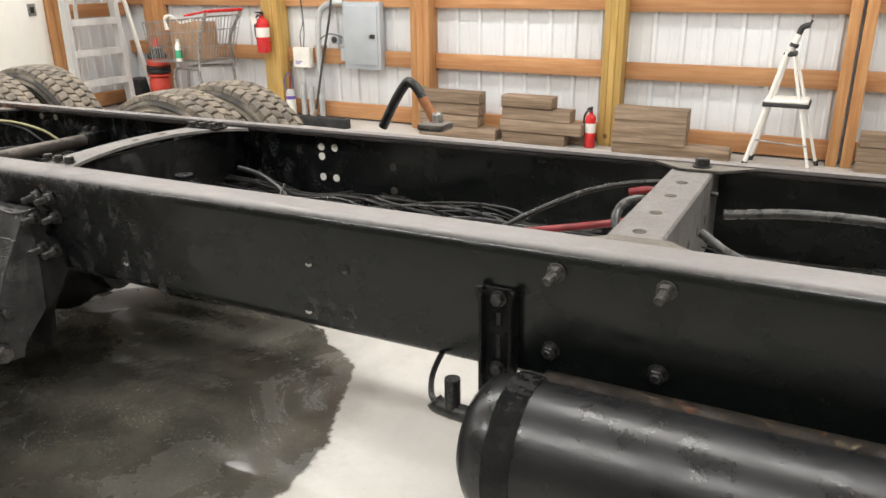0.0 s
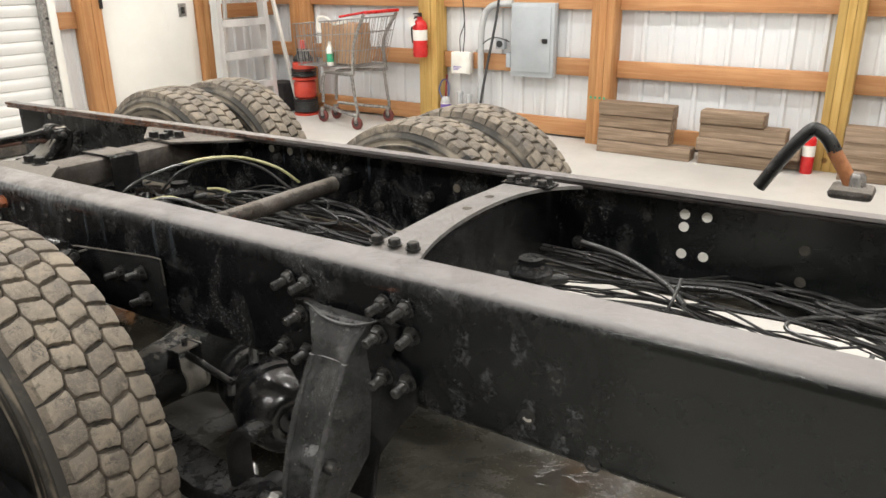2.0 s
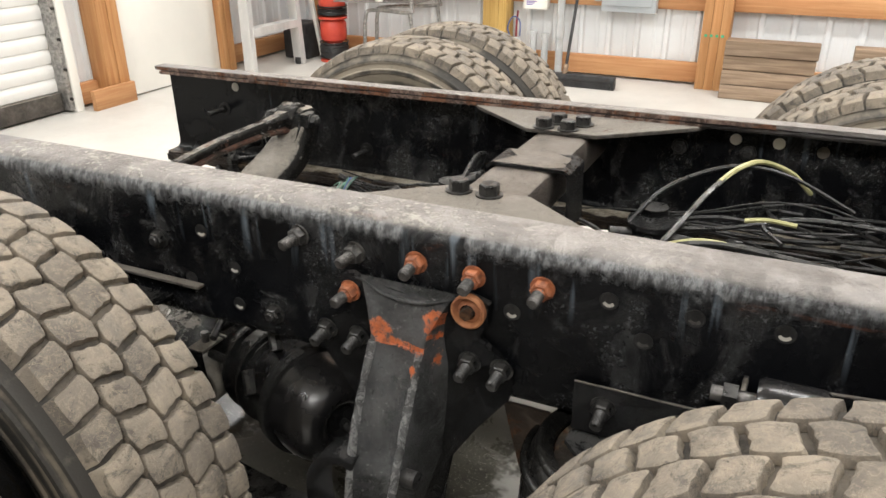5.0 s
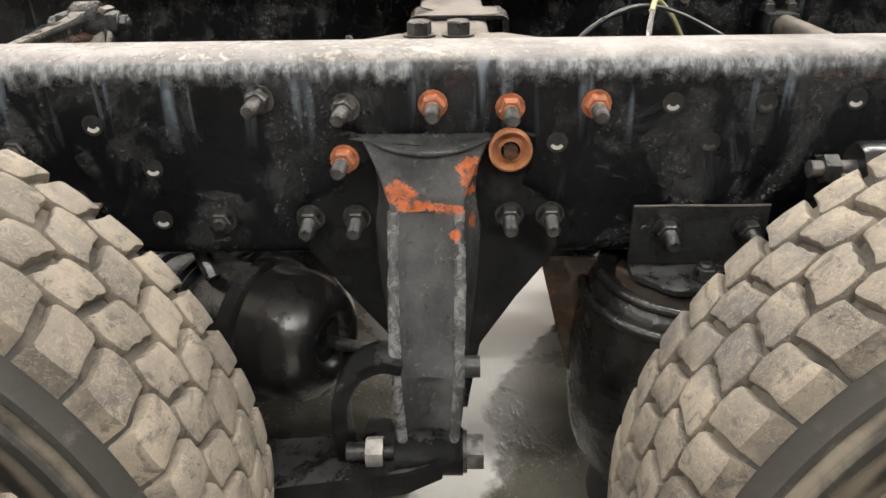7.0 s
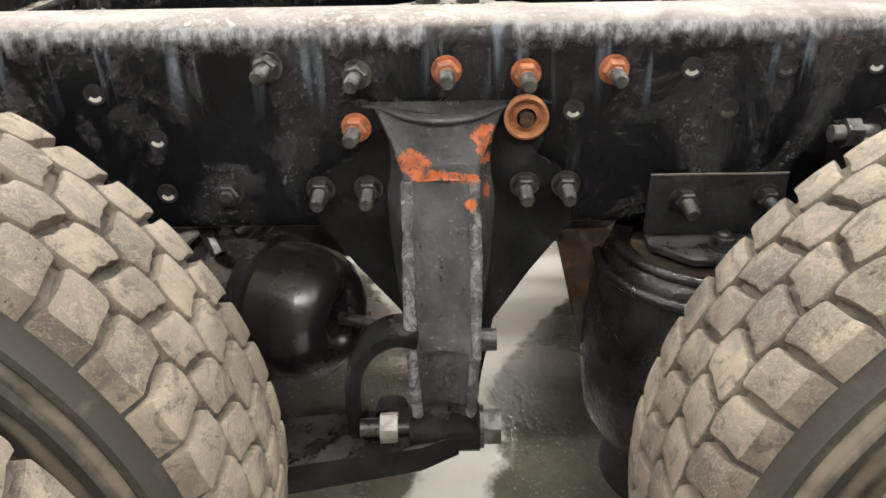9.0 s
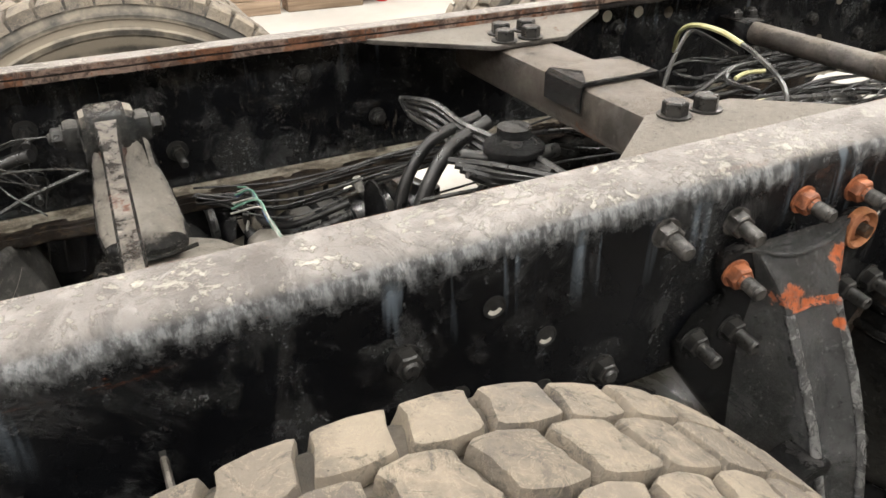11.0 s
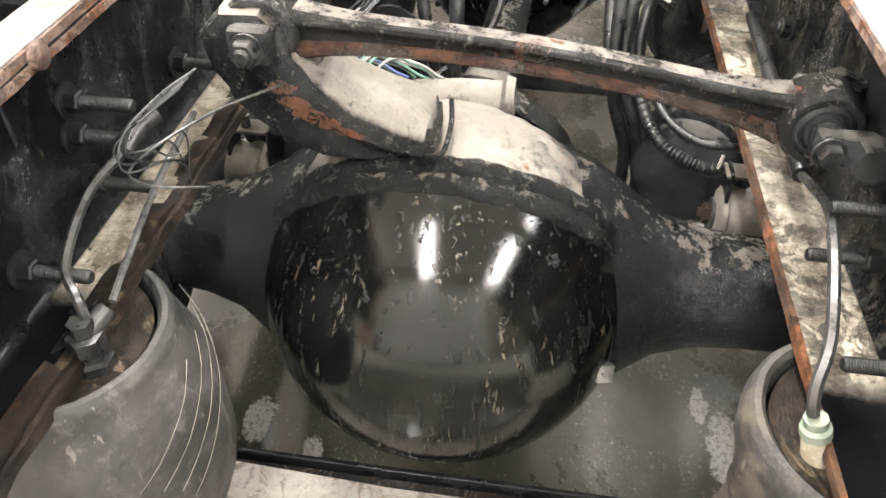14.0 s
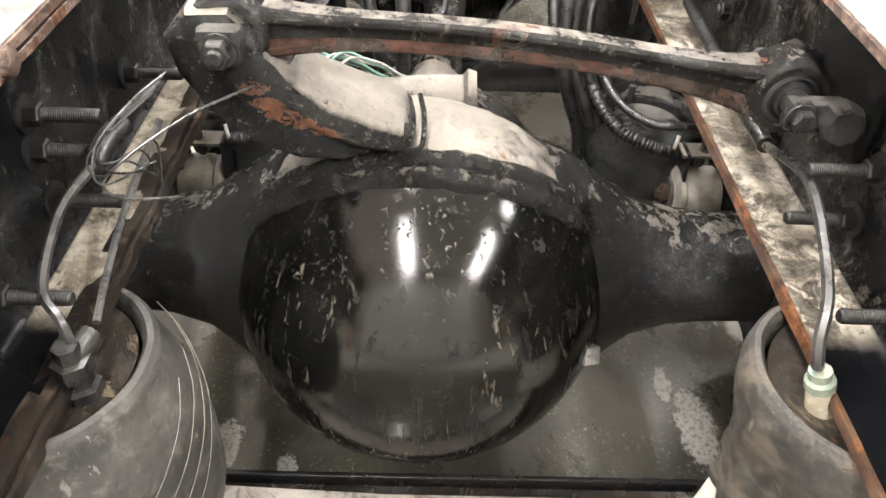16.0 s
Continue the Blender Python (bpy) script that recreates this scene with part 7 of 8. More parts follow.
for k in range(8):
    cable([(3.0 + 0.02 * k, -0.12 + 0.02 * k, 0.69), (3.2, -0.10 + 0.03 * k, 0.70 + 0.006 * k), (3.5, -0.08 + 0.03 * k, 0.68), (3.9, -0.1 + 0.04 * k, 0.70)], 0.005, "greencable" if k == 3 else "cable")
# tie wrap hanging from the loom
cable([(1.83, 0.10, 0.80), (1.82, 0.07, 0.75), (1.80, 0.05, 0.70)], 0.004, "greycable", "grey cable tie", "cable_tie")
cable([(1.55, 0.21, 0.80), (1.66, 0.19, 0.79), (1.78, 0.14, 0.765), (1.84, 0.10, 0.74)], 0.0075, "cable", "black conduit")

# hoses over the rear axle
cable([(-0.98, 0.345, 0.775), (-1.02, 0.37, 0.75), (-1.08, 0.375, 0.71), (-1.112, 0.350, 0.70), (-1.118, 0.345, 0.68)], 0.0050, "greycable", "grey nylon air hose")
cable([(-0.98, 0.345, 0.775), (-0.95, 0.34, 0.785), (-0.93, 0.33, 0.79)], 0.011, "cable")
cable([(-1.09, 0.333, 0.674), (-1.03, 0.34, 0.685), (-0.95, 0.335, 0.72), (-0.86, 0.325, 0.75)], 0.0040, "greycable", "grey nylon air hose")
cable([(-0.80, -0.372, 0.70), (-0.90, -0.365, 0.735), (-0.97, -0.348, 0.755), (-1.03, -0.338, 0.748), (-1.085, -0.330, 0.725), (-1.115, -0.320, 0.70), (-1.123, -0.325, 0.672)], 0.0056, "greycable", "grey nylon air hose")
cable([(-0.80, -0.372, 0.70), (-0.60, -0.385, 0.685), (-0.35, -0.39, 0.69)], 0.0105, "cable", "black hose sleeve")
for k in range(5):
    cable([(-0.90 - 0.01 * k, 0.29, 0.83), (-0.95 - 0.01 * k, 0.31 + 0.008 * k, 0.825 - 0.008 * k), (-0.99, 0.335, 0.80 - 0.008 * k), (-1.0 + 0.02 * k, 0.335 - 0.006 * k, 0.765), (-0.93, 0.31, 0.745 - 0.01 * k)], 0.0011, ("greycable", "cable", "greycable", "cable", "cable")[k], "thin loose wire")
cable([(-0.93, 0.29, 0.70), (-0.98, 0.33, 0.735), (-0.985, 0.335, 0.765), (-0.90, 0.28, 0.78), (-0.83, 0.19, 0.80), (-0.80, 0.17, 0.84)], 0.0016, "greycable", "thin grey wire")
# the fan of air lines hung from a clip ahead of the rear axle
for k in range(9):
    w = lambda q: rng.uniform(-q, q)
    cable([(-0.12, 0.14 + 0.006 * k, 0.74), (-0.25, 0.16 + w(0.01), 0.745 - 0.004 * k + w(0.008)), (-0.38, 0.17 + 0.012 * k + w(0.012), 0.74 - 0.012 * k + w(0.012)), (-0.55, 0.24 + 0.006 * k + w(0.015), 0.70 - 0.01 * k + w(0.015)), (-0.70, 0.30 - 0.004 * k + w(0.02), 0.68 + w(0.02))], rng.choice((0.0022, 0.003, 0.0038)), "cable" if k % 4 else "greycable", "thin air line")
cable([(-0.22, 0.10, 0.80), (-0.30, 0.10, 0.76), (-0.36, 0.085, 0.68), (-0.38, 0.085, 0.58), (-0.36, 0.09, 0.48), (-0.33, 0.14, 0.42)], 0.013, "cable", "corrugated black hose")
cable([(-0.22, 0.13, 0.80), (-0.31, 0.15, 0.76), (-0.37, 0.14, 0.68), (-0.385, 0.12, 0.58), (-0.36, 0.11, 0.48)], 0.011, "cable", "black hose")
cable([(-0.08, -0.19, 0.70), (-0.20, -0.17, 0.735), (-0.30, -0.17, 0.70), (-0.36, -0.175, 0.627), (-0.38, -0.195, 0.563), (-0.42, -0.211, 0.519), (-0.44, -0.23, 0.484), (-0.44, -0.252, 0.435)], 0.012, "cable", "black rubber hose")
cable([(-0.08, -0.23, 0.69), (-0.20, -0.21, 0.72), (-0.31, -0.205, 0.69), (-0.37, -0.209, 0.622), (-0.4, -0.23, 0.564), (-0.46, -0.247, 0.53), (-0.5, -0.279, 0.508), (-0.53, -0.319, 0.508), (-0.55, -0.359, 0.519)], 0.0105, "greycable", "black ribbed hose")
cable([(-0.44, -0.249, 0.526), (-0.49, -0.291, 0.516), (-0.52, -0.34, 0.525), (-0.53, -0.377, 0.537), (-0.55, -0.404, 0.522)], 0.008, "cable", "black air hose")
for k in range(4):
    cable([(-0.36, -0.02 - 0.02 * k, 0.80), (-0.30, -0.08, 0.80 - 0.01 * k), (-0.22, -0.2, 0.80), (-0.14, -0.36, 0.79)], 0.006, "greycable" if k == 1 else "cable")
cable([(-0.28, -0.40, 0.815), (-0.36, -0.32, 0.815), (-0.437, -0.205, 0.762), (-0.458, -0.188, 0.70), (-0.478, -0.195, 0.62), (-0.493, -0.225, 0.55), (-0.50, -0.242, 0.47), (-0.49, -0.245, 0.39)], 0.0105, "cable", "dark rubber hose")
cable([(-0.35, -0.245, 0.72), (-0.355, -0.232, 0.775), (-0.385, -0.20, 0.803), (-0.43, -0.178, 0.77), (-0.462, -0.172, 0.70), (-0.485, -0.182, 0.60), (-0.49, -0.212, 0.51), (-0.48, -0.222, 0.40)], 0.0105, "cable", "dark rubber hose")
cable([(-0.36, -0.26, 0.70), (-0.41, -0.225, 0.735), (-0.45, -0.21, 0.69), (-0.48, -0.222, 0.60), (-0.50, -0.25, 0.51), (-0.49, -0.262, 0.42)], 0.009, "cable", "black hose")
tie_band = part("hose_tie", lathe([(0.0135, -0.004), (0.017, -0.004), (0.017, 0.004), (0.0135, 0.004)], 16, Matrix.Translation((-0.437, -0.205, 0.762)) @ V(-0.03, 0.05, -0.05).to_track_quat("Z", "Y").to_matrix().to_4x4(), True), "whiteplastic", truck, "white plastic tie round the hoses")
part("tie_tail", rod((-0.437, -0.215, 0.752), (-0.425, -0.245, 0.735), 0.0025, 6), "whiteplastic", tie_band)
for k in range(5):
    cable([(-0.245, 0.04, 0.795 - 0.016 * k), (-0.262, 0.12, 0.80 - 0.015 * k + rng.uniform(-0.006, 0.006)), (-0.275, 0.20, 0.808 - 0.012 * k + rng.uniform(-0.006, 0.006)), (-0.29, 0.27, 0.80 - 0.008 * k), (-0.293, 0.31, 0.79)], (0.0055, 0.0045, 0.006, 0.005, 0.0065)[k], "greycable" if k in (0, 4) else "cable", "air line from the valve")
cable([(-0.215, -0.05, 0.785), (-0.20, -0.16, 0.775), (-0.20, -0.28, 0.768), (-0.215, -0.42, 0.765)], 0.006, "greycable", "grey air line")
cable([(-0.225, -0.05, 0.748), (-0.21, -0.18, 0.742), (-0.20, -0.30, 0.748), (-0.20, -0.42, 0.75)], 0.007, "cable", "black air line")
cable([(-0.27, 0.01, 0.735), (-0.33, 0.01, 0.69), (-0.36, 0.03, 0.63), (-0.37, 0.08, 0.58), (-0.40, 0.12, 0.56)], 0.006, "cable", "black air line")
shield = part("dust_shield", plate([(0.135, 0.56)] + [(0.19 + 0.055 * math.cos(q), 0.632 + 0.055 * math.sin(q)) for q in (radians(180 - 15 * i) for i in range(13))] + [(0.245, 0.56)], 0.006, Matrix.Translation((-0.405, 0, 0)) @ YZ, 0.0015), "black", truck, "black rounded dust shield by the axle nose")
part("shield_pin", rod((-0.415, 0.232, 0.655), (-0.42, 0.236, 0.682), 0.008, 10), "cord", shield, "pale pin")
# coloured wires and a dusty casing on the axle nose
for k in range(9):
    y0 = 0.235 - 0.010 * k
    mat = ("greencable", "cord", "blue", "greencable", "cable", "greencable", "cord", "greencable", "cord")[k]
    cable([(-0.63 - 0.004 * k, y0 + 0.02, 0.700 - 0.004 * (k % 3)), (-0.62, y0 - 0.01, 0.708 + 0.003 * (k % 4)), (-0.615, y0 - 0.05, 0.700), (-0.61, y0 - 0.075, 0.690 - 0.004 * (k % 3)), (-0.60, y0 - 0.09, 0.67)], 0.0019, mat, "thin loose wire")
part("casing", loft([[V(-0.62 + 0.8 * r * math.cos(a), y, 0.645 + h * math.sin(a) + 0.003 * noise.noise(V(9 * math.cos(a), y * 40, 3))) for a in (2 * math.pi * i / 24 for i in range(24))] for y, r, h in ((-0.032, 0.02, 0.02), (-0.03, 0.05, 0.045), (-0.018, 0.054, 0.048), (-0.012, 0.05, 0.038), (0.05, 0.050, 0.036), (0.11, 0.044, 0.030), (0.15, 0.034, 0.020), (0.17, 0.01, 0.01))]), "plate", truck, "pale dusty casing ahead of the axle")
# prop shaft and brake hardware between the axles
shaft = part("prop_shaft", rod((-0.40, 0.03, 0.49), (0.36, 0.0, 0.52), 0.045, 24), "housing", truck, "dusty steel drive shaft between the axles")
part("yoke", loft([[V(x, 0.03 + w * math.cos(a), 0.49 + h * math.sin(a)) for a in (2 * math.pi * i / 16 for i in range(16))] for x, w, h in ((-0.42, 0.075, 0.06), (-0.38, 0.085, 0.05), (-0.34, 0.06, 0.055), (-0.28, 0.05, 0.05))]), "housing_top", shaft, "dusty cast yoke")
for ax in (REAR_X, FRONT_X):
    for s in (-1, 1):
        hub = Matrix.Translation((ax + 0.138, s * 0.385, 0.478)) @ (FROM_Y if s < 0 else TO_Y)
        cl = part("slack_adjuster", lathe([(0, -0.034), (0.042, -0.034), (0.046, -0.028), (0.046, 0.012), (0.043, 0.016), (0.043, 0.020), (0.046, 0.023), (0.046, 0.030), (0.038, 0.036), (0, 0.036)], 32, hub), "bush", truck, "dusty round slack adjuster")
        part("washer", lathe([(0, 0.036), (0.026, 0.036), (0.026, 0.041), (0, 0.041)], 24, hub), "dimsteel", cl, "grimy steel washer")
        part("nut", lathe([(0, 0.041), (0.017, 0.041), (0.017, 0.050), (0.009, 0.051), (0.009, 0.058), (0, 0.058)], 6, hub), "brownplate", cl, "rusty end nut")
        for e in (-0.036, 0.030):
            part("clevis", plate([(-0.03, 0.0), (0.03, 0.0), (0.022, 0.085), (-0.016, 0.085)], 0.006, Matrix.Translation((ax + 0.138, s * 0.385 + e, 0.478)) @ XZ, 0.002), "black", cl, "black clevis cheek")
        part("clevis_bridge", box((ax + 0.122, s * 0.385 - 0.036, 0.555), (ax + 0.160, s * 0.385 + 0.036, 0.561), 0.002), "plate", cl, "scraped steel bridge")
        part("stud", rod((ax + 0.138, s * 0.385, 0.556), (ax + 0.138, s * 0.385, 0.582), 0.008, 8), "dimsteel", cl, "short threaded stud")
        part("push_rod", rod((ax + 0.145, s * 0.385, 0.535), (ax + 0.30, s * 0.38, 0.50), 0.009, 10), "darkbolt", cl)
        part("cam_tube", rod((ax + 0.138, s * 0.42, 0.478), (ax + 0.138, s * 0.52, 0.48), 0.036, 20), "black", cl)
for s in (-1, 1):
    part("hose_clip", tube([(-0.604, s * 0.330, 0.556), (-0.612, s * 0.334, 0.574), (-0.606, s * 0.338, 0.590)], 0.003, 6, 4), "cord", truck, "pale plastic hose clip")
    part("ribbed_hose", tube([(-0.44, s * 0.215, 0.62), (-0.52, s * 0.232, 0.592), (-0.57, s * 0.254, 0.578), (-0.592, s * 0.285, 0.569), (-0.603, s * 0.315, 0.563), (-0.608, s * 0.342, 0.566)], lambda t: 0.0092 + 0.0014 * math.sin(170 * t), 10, 24), "cable", truck, "ribbed black hose")
    cable([(-0.44, s * 0.225, 0.64), (-0.53, s * 0.255, 0.605), (-0.575, s * 0.30, 0.592), (-0.585, s * 0.345, 0.592), (-0.57, s * 0.395, 0.58)], 0.007, "cable", "black hose")
# bent hose stand and casting outside the far rail
st = part("hose_bracket", box((2.03, 0.56, 0.895), (2.13, 0.655, 0.922), 0.012), "plate", truck, "grey casting outside the rail with a bent hose")
part("bent_hose", tube([(1.865, 0.615, 0.89), (1.92, 0.615, 0.985), (1.965, 0.615, 1.045), (1.985, 0.615, 1.05), (2.01, 0.615, 1.03), (2.03, 0.615, 1.0)], 0.017, 12), "cable", st, "black rubber hose bent over")
part("rusty_pipe", tube([(2.025, 0.615, 1.005), (2.055, 0.615, 0.96), (2.075, 0.615, 0.925)], 0.017, 12, 4), "rust", st, "rusty pipe end")
part("coupling", lathe([(0.0, 0.92), (0.022, 0.92), (0.022, 0.945), (0.016, 0.955), (0, 0.955)], 6, Matrix.Translation((2.085, 0.615, 0))), "steel", st, "bright steel coupling")
BASE[0] = Matrix()

# ---------------------------------------------------------------- along the north wall
def old_timber(x0, x1, z, y=4.50, h=0.10, d=0.15):
    bm = box((0, 0, 0), (x1 - x0, d, h), 0.006)
    for v in bm.verts:
        v.co += V(0, random.uniform(-0.004, 0.004), random.uniform(-0.002, 0.001))
    solo("timber_beam", bm, "tie", "weathered brown sawn timber stacked by the wall", "timber", "stacked timbers", m=Matrix.Translation((x0, y, z)) @ Matrix.Rotation(random.uniform(-0.008, 0.008), 4, "Z"))


for x0, x1, z in ((-0.18, 0.60, 0.0), (-0.18, 0.42, 0.105), (-0.18, 0.43, 0.21), (-0.18, 0.44, 0.315),
                  (0.66, 1.24, 0.0), (0.64, 1.385, 0.105), (0.65, 1.28, 0.21), (0.65, 1.12, 0.315),
                  (1.65, 2.58, 0.0), (1.65, 2.24, 0.095), (1.66, 2.245, 0.19), (1.66, 2.245, 0.285),
                  (3.46, 4.3, 0.0), (3.45, 4.2, 0.105), (3.46, 4.15, 0.21)):
    old_timber(x0, x1, z, 4.50 + random.uniform(0, 0.03))
old_timber(1.2, 1.43, 0.0, 4.66)


def extinguisher(x, y, z, r=0.062, h=0.36):
    ob = thing("fire_extinguisher", "red fire extinguisher with a paper tag on a timber post" if z > 0.3 else "small red fire extinguisher standing by a timber post", "fire extinguisher", (x, y, z))
    part("cylinder", lathe([(0, z), (r * 0.9, z), (r, z + 0.01), (r, z + h * 0.78), (r * 0.85, z + h * 0.87), (r * 0.4, z + h * 0.93), (r * 0.35, z + h), (0, z + h)], 28, Matrix.Translation((x, y, 0))), "red", ob)
    part("label", lathe([(r + 0.0008, z + h * 0.42), (r + 0.0008, z + h * 0.68)], 28, Matrix.Translation((x, y, 0))), "whiteplastic", ob, "white printed label")
    part("valve", lathe([(0, z + h), (r * 0.34, z + h), (r * 0.3, z + h + 0.03), (0, z + h + 0.03)], 14, Matrix.Translation((x, y, 0))), "darkbolt", ob)
    part("lever", box((x - 0.012, y - 0.09, z + h + 0.025), (x + 0.012, y + 0.02, z + h + 0.037), 0.003, ), "darkbolt", ob, "black squeeze lever")
    part("handle", box((x - 0.012, y - 0.08, z + h + 0.002), (x + 0.012, y + 0.01, z + h + 0.012), 0.003), "steel", ob)
    part("hose", tube([(x - 0.02, y, z + h + 0.01), (x - r * 1.1, y - 0.01, z + h * 0.9), (x - r * 1.25, y - 0.015, z + h * 0.6), (x - r * 1.15, y - 0.01, z + h * 0.35)], 0.008, 8), "cable", ob, "black rubber hose")
    return ob


e = extinguisher(-2.09, 4.655, 0.665, 0.07, 0.37)
part("tag", plate([(-0.05, 0), (0.02, 0.03), (0.05, -0.05), (-0.01, -0.08)], 0.001, Matrix.Translation((-2.13, 4.57, 1.02)) @ XZ), "whiteplastic", e, "cream paper tag")
part("bracket", box((-2.12, 4.715, 0.72), (-2.06, 4.735, 0.98), 0.003), "steel", e)
extinguisher(1.432, 4.62, 0.0, 0.045, 0.31)

# electrical panel and conduit
pn = thing("electrical_panel", "grey steel breaker panel with a latched door on the siding", "electrical panel", (-0.955, 4.85, 0.53))
part("cabinet", box((-1.17, 4.775, 0.53), (-0.745, 4.855, 1.17), 0.006), "panelgrey", pn)
part("door", box((-1.14, 4.764, 0.575), (-0.775, 4.776, 1.135), 0.005), "panelgrey", pn)
part("latch", box((-0.85, 4.755, 0.83), (-0.80, 4.766, 0.87), 0.003), "darkbolt", pn, "dark flush latch")
part("latch_lip", box((-0.875, 4.758, 0.835), (-0.855, 4.766, 0.865), 0.002), "steel", pn)

cd = thing("conduit", "grey plastic conduit bent from the floor to the breaker panel", "conduit", (-1.5, 4.80, 0))
part("riser", tube([(-1.50, 4.80, 0.0), (-1.50, 4.80, 0.35), (-1.50, 4.80, 0.75), (-1.49, 4.80, 0.95), (-1.44, 4.80, 1.09), (-1.34, 4.80, 1.15), (-1.17, 4.80, 1.16)], 0.03, 14), "pvc", cd)
part("coupling", lathe([(0.036, 0.30), (0.036, 0.40)], 16, Matrix.Translation((-1.50, 4.80, 0))), "pvc", cd)
part("strap", box((-1.55, 4.79, 0.72), (-1.42, 4.835, 0.745), 0.003), "steel", cd)
for x, h in ((-1.62, 0.33), (-1.72, 0.35)):
    s2 = thing("conduit", "short grey conduit stub standing in the floor", "conduit", (x, 4.78, 0), "conduit stubs")
    part("stub", rod((x, 4.78, 0), (x, 4.78, h), 0.028, 14), "pvc", s2)
    part("rim", lathe([(0.03, h - 0.03), (0.034, h - 0.03), (0.034, h), (0.026, h)], 14, Matrix.Translation((x, 4.78, 0))), "pvc", s2)
bt = thing("plastic_tube", "white plastic canister with a violet band standing on the floor", "canister", (-1.86, 4.74, 0))
part("body", lathe([(0, 0.0), (0.05, 0.0), (0.05, 0.235), (0.0, 0.235)], 20, Matrix.Translation((-1.86, 4.74, 0))), "whiteplastic", bt)
part("band", lathe([(0.051, 0.19), (0.051, 0.225)], 20, Matrix.Translation((-1.86, 4.74, 0))), "purple", bt, "violet band")
part("cap", lathe([(0.05, 0.235), (0.046, 0.26), (0.03, 0.29), (0, 0.295)], 20, Matrix.Translation((-1.86, 4.74, 0))), "pvc", bt)
part("wires", tube([(-1.90, 4.74, 0.27), (-1.94, 4.75, 0.36), (-1.90, 4.76, 0.45), (-1.84, 4.76, 0.42), (-1.83, 4.75, 0.3)], 0.006, 6), "blue", bt, "loose blue wire")
part("red_wire", tube([(-1.86, 4.74, 0.28), (-1.865, 4.76, 0.4), (-1.86, 4.77, 0.5)], 0.009, 6), "redcable", bt)
mb = thing("junction_box", "small white control box with a printed label on the girt", "control box", (-1.72, 4.84, 0.52))
part("case", box((-1.82, 4.775, 0.515), (-1.615, 4.86, 0.715), 0.008), "whiteplastic", mb)
part("label", box((-1.80, 4.7735, 0.525), (-1.65, 4.7745, 0.585)), "doorwhite", mb, "white printed label")
for k in range(3):
    part("print_bar", box((-1.79, 4.7725, 0.575 - 0.013 * k), (-1.70 - 0.02 * k, 4.7732, 0.582 - 0.013 * k)), "purple", mb, "dark printed bar")
for k in range(2):
    part("lead", tube([(-1.74 + 0.03 * k, 4.82, 0.71), (-1.75 + 0.05 * k, 4.83, 0.85), (-1.70, 4.83, 1.0), (-1.74, 4.84, 1.3)], 0.005, 6), "greycable", mb, "grey lead")
oc = thing("outlet_box", "grey round-faced outlet boxes wired to the panel", "outlet", (-1.30, 4.85, 0.64))
part("case", box((-1.345, 4.80, 0.76), (-1.255, 4.86, 0.85), 0.006), "panelgrey", oc)
part("socket", lathe([(0, 0), (0.03, 0), (0.03, 0.012), (0, 0.012)], 18, Matrix.Translation((-1.30, 4.80, 0.805)) @ TO_Y), "blackplastic", oc, "black round socket")
part("lower_case", box((-1.235, 4.80, 0.60), (-1.185, 4.86, 0.73), 0.005), "panelgrey", oc)
part("lead", tube([(-1.50, 4.79, 0.78), (-1.42, 4.80, 0.84), (-1.32, 4.80, 0.86), (-1.20, 4.80, 0.83)], 0.006, 6), "greycable", oc)

# push broom leaning on the wall
bmx = thing("push_broom", "wide black push broom leaning against the siding", "broom", (-1.24, 4.42, 0))
part("head", box((-1.56, 4.40, 0.045), (-0.93, 4.47, 0.095), 0.006, None), "blackplastic", bmx)
bm = bmesh.new()
for k in range(60):
    x = -1.555 + 0.62 * k / 59
    for j in range(4):
        add_box(bm, (x - 0.0042, 4.398 + 0.019 * j, 0.0), (x + 0.0042, 4.412 + 0.019 * j, 0.05))
part("bristles", bm, "blackplastic", bmx, "black bristles", kind="stuff")
part("handle", tube([(-1.33, 4.44, 0.09), (-1.32, 4.60, 0.6), (-1.305, 4.76, 1.1), (-1.30, 4.80, 1.45)], 0.012, 10), "blackplastic", bmx, "long black handle")
part("socket", rod((-1.335, 4.43, 0.07), (-1.328, 4.46, 0.16), 0.02, 10), "tie", bmx, "wooden socket")

# white step stool by the wall
sl = thing("step_ladder", "small white folding step ladder with one grey tread, standing open", "step ladder", (2.92, 4.5, 0))
for a, b in (((2.70, 4.42, 0.0), (2.90, 4.47, 0.87)), ((2.72, 4.72, 0.0), (2.91, 4.60, 0.87))):
    part("front_leg", rod(a, b, 0.017, 10), "doorwhite", sl)
    part("foot", rod(a, V(*a) + V(0.012, 0, 0.05), 0.022, 10), "blackplastic", sl, "black rubber foot")
for a, b in (((3.16, 4.42, 0.0), (2.94, 4.47, 0.86)), ((3.20, 4.72, 0.0), (2.95, 4.60, 0.86))):
    part("rear_leg", rod(a, b, 0.012, 10), "doorwhite", sl)
    part("foot", rod(a, V(*a) + V(-0.01, 0, 0.04), 0.018, 10), "blackplastic", sl, "black rubber foot")
part("hinge", box((2.875, 4.455, 0.83), (2.965, 4.615, 0.865), 0.012), "blackplastic", sl, "black plastic hinge cap")
part("mast", rod((2.915, 4.535, 0.86), (2.955, 4.535, 0.985), 0.024, 12), "doorwhite", sl, "white upper mast")
part("collar", rod((2.93, 4.535, 0.895), (2.938, 4.535, 0.92), 0.031, 12), "blackplastic", sl, "black collar")
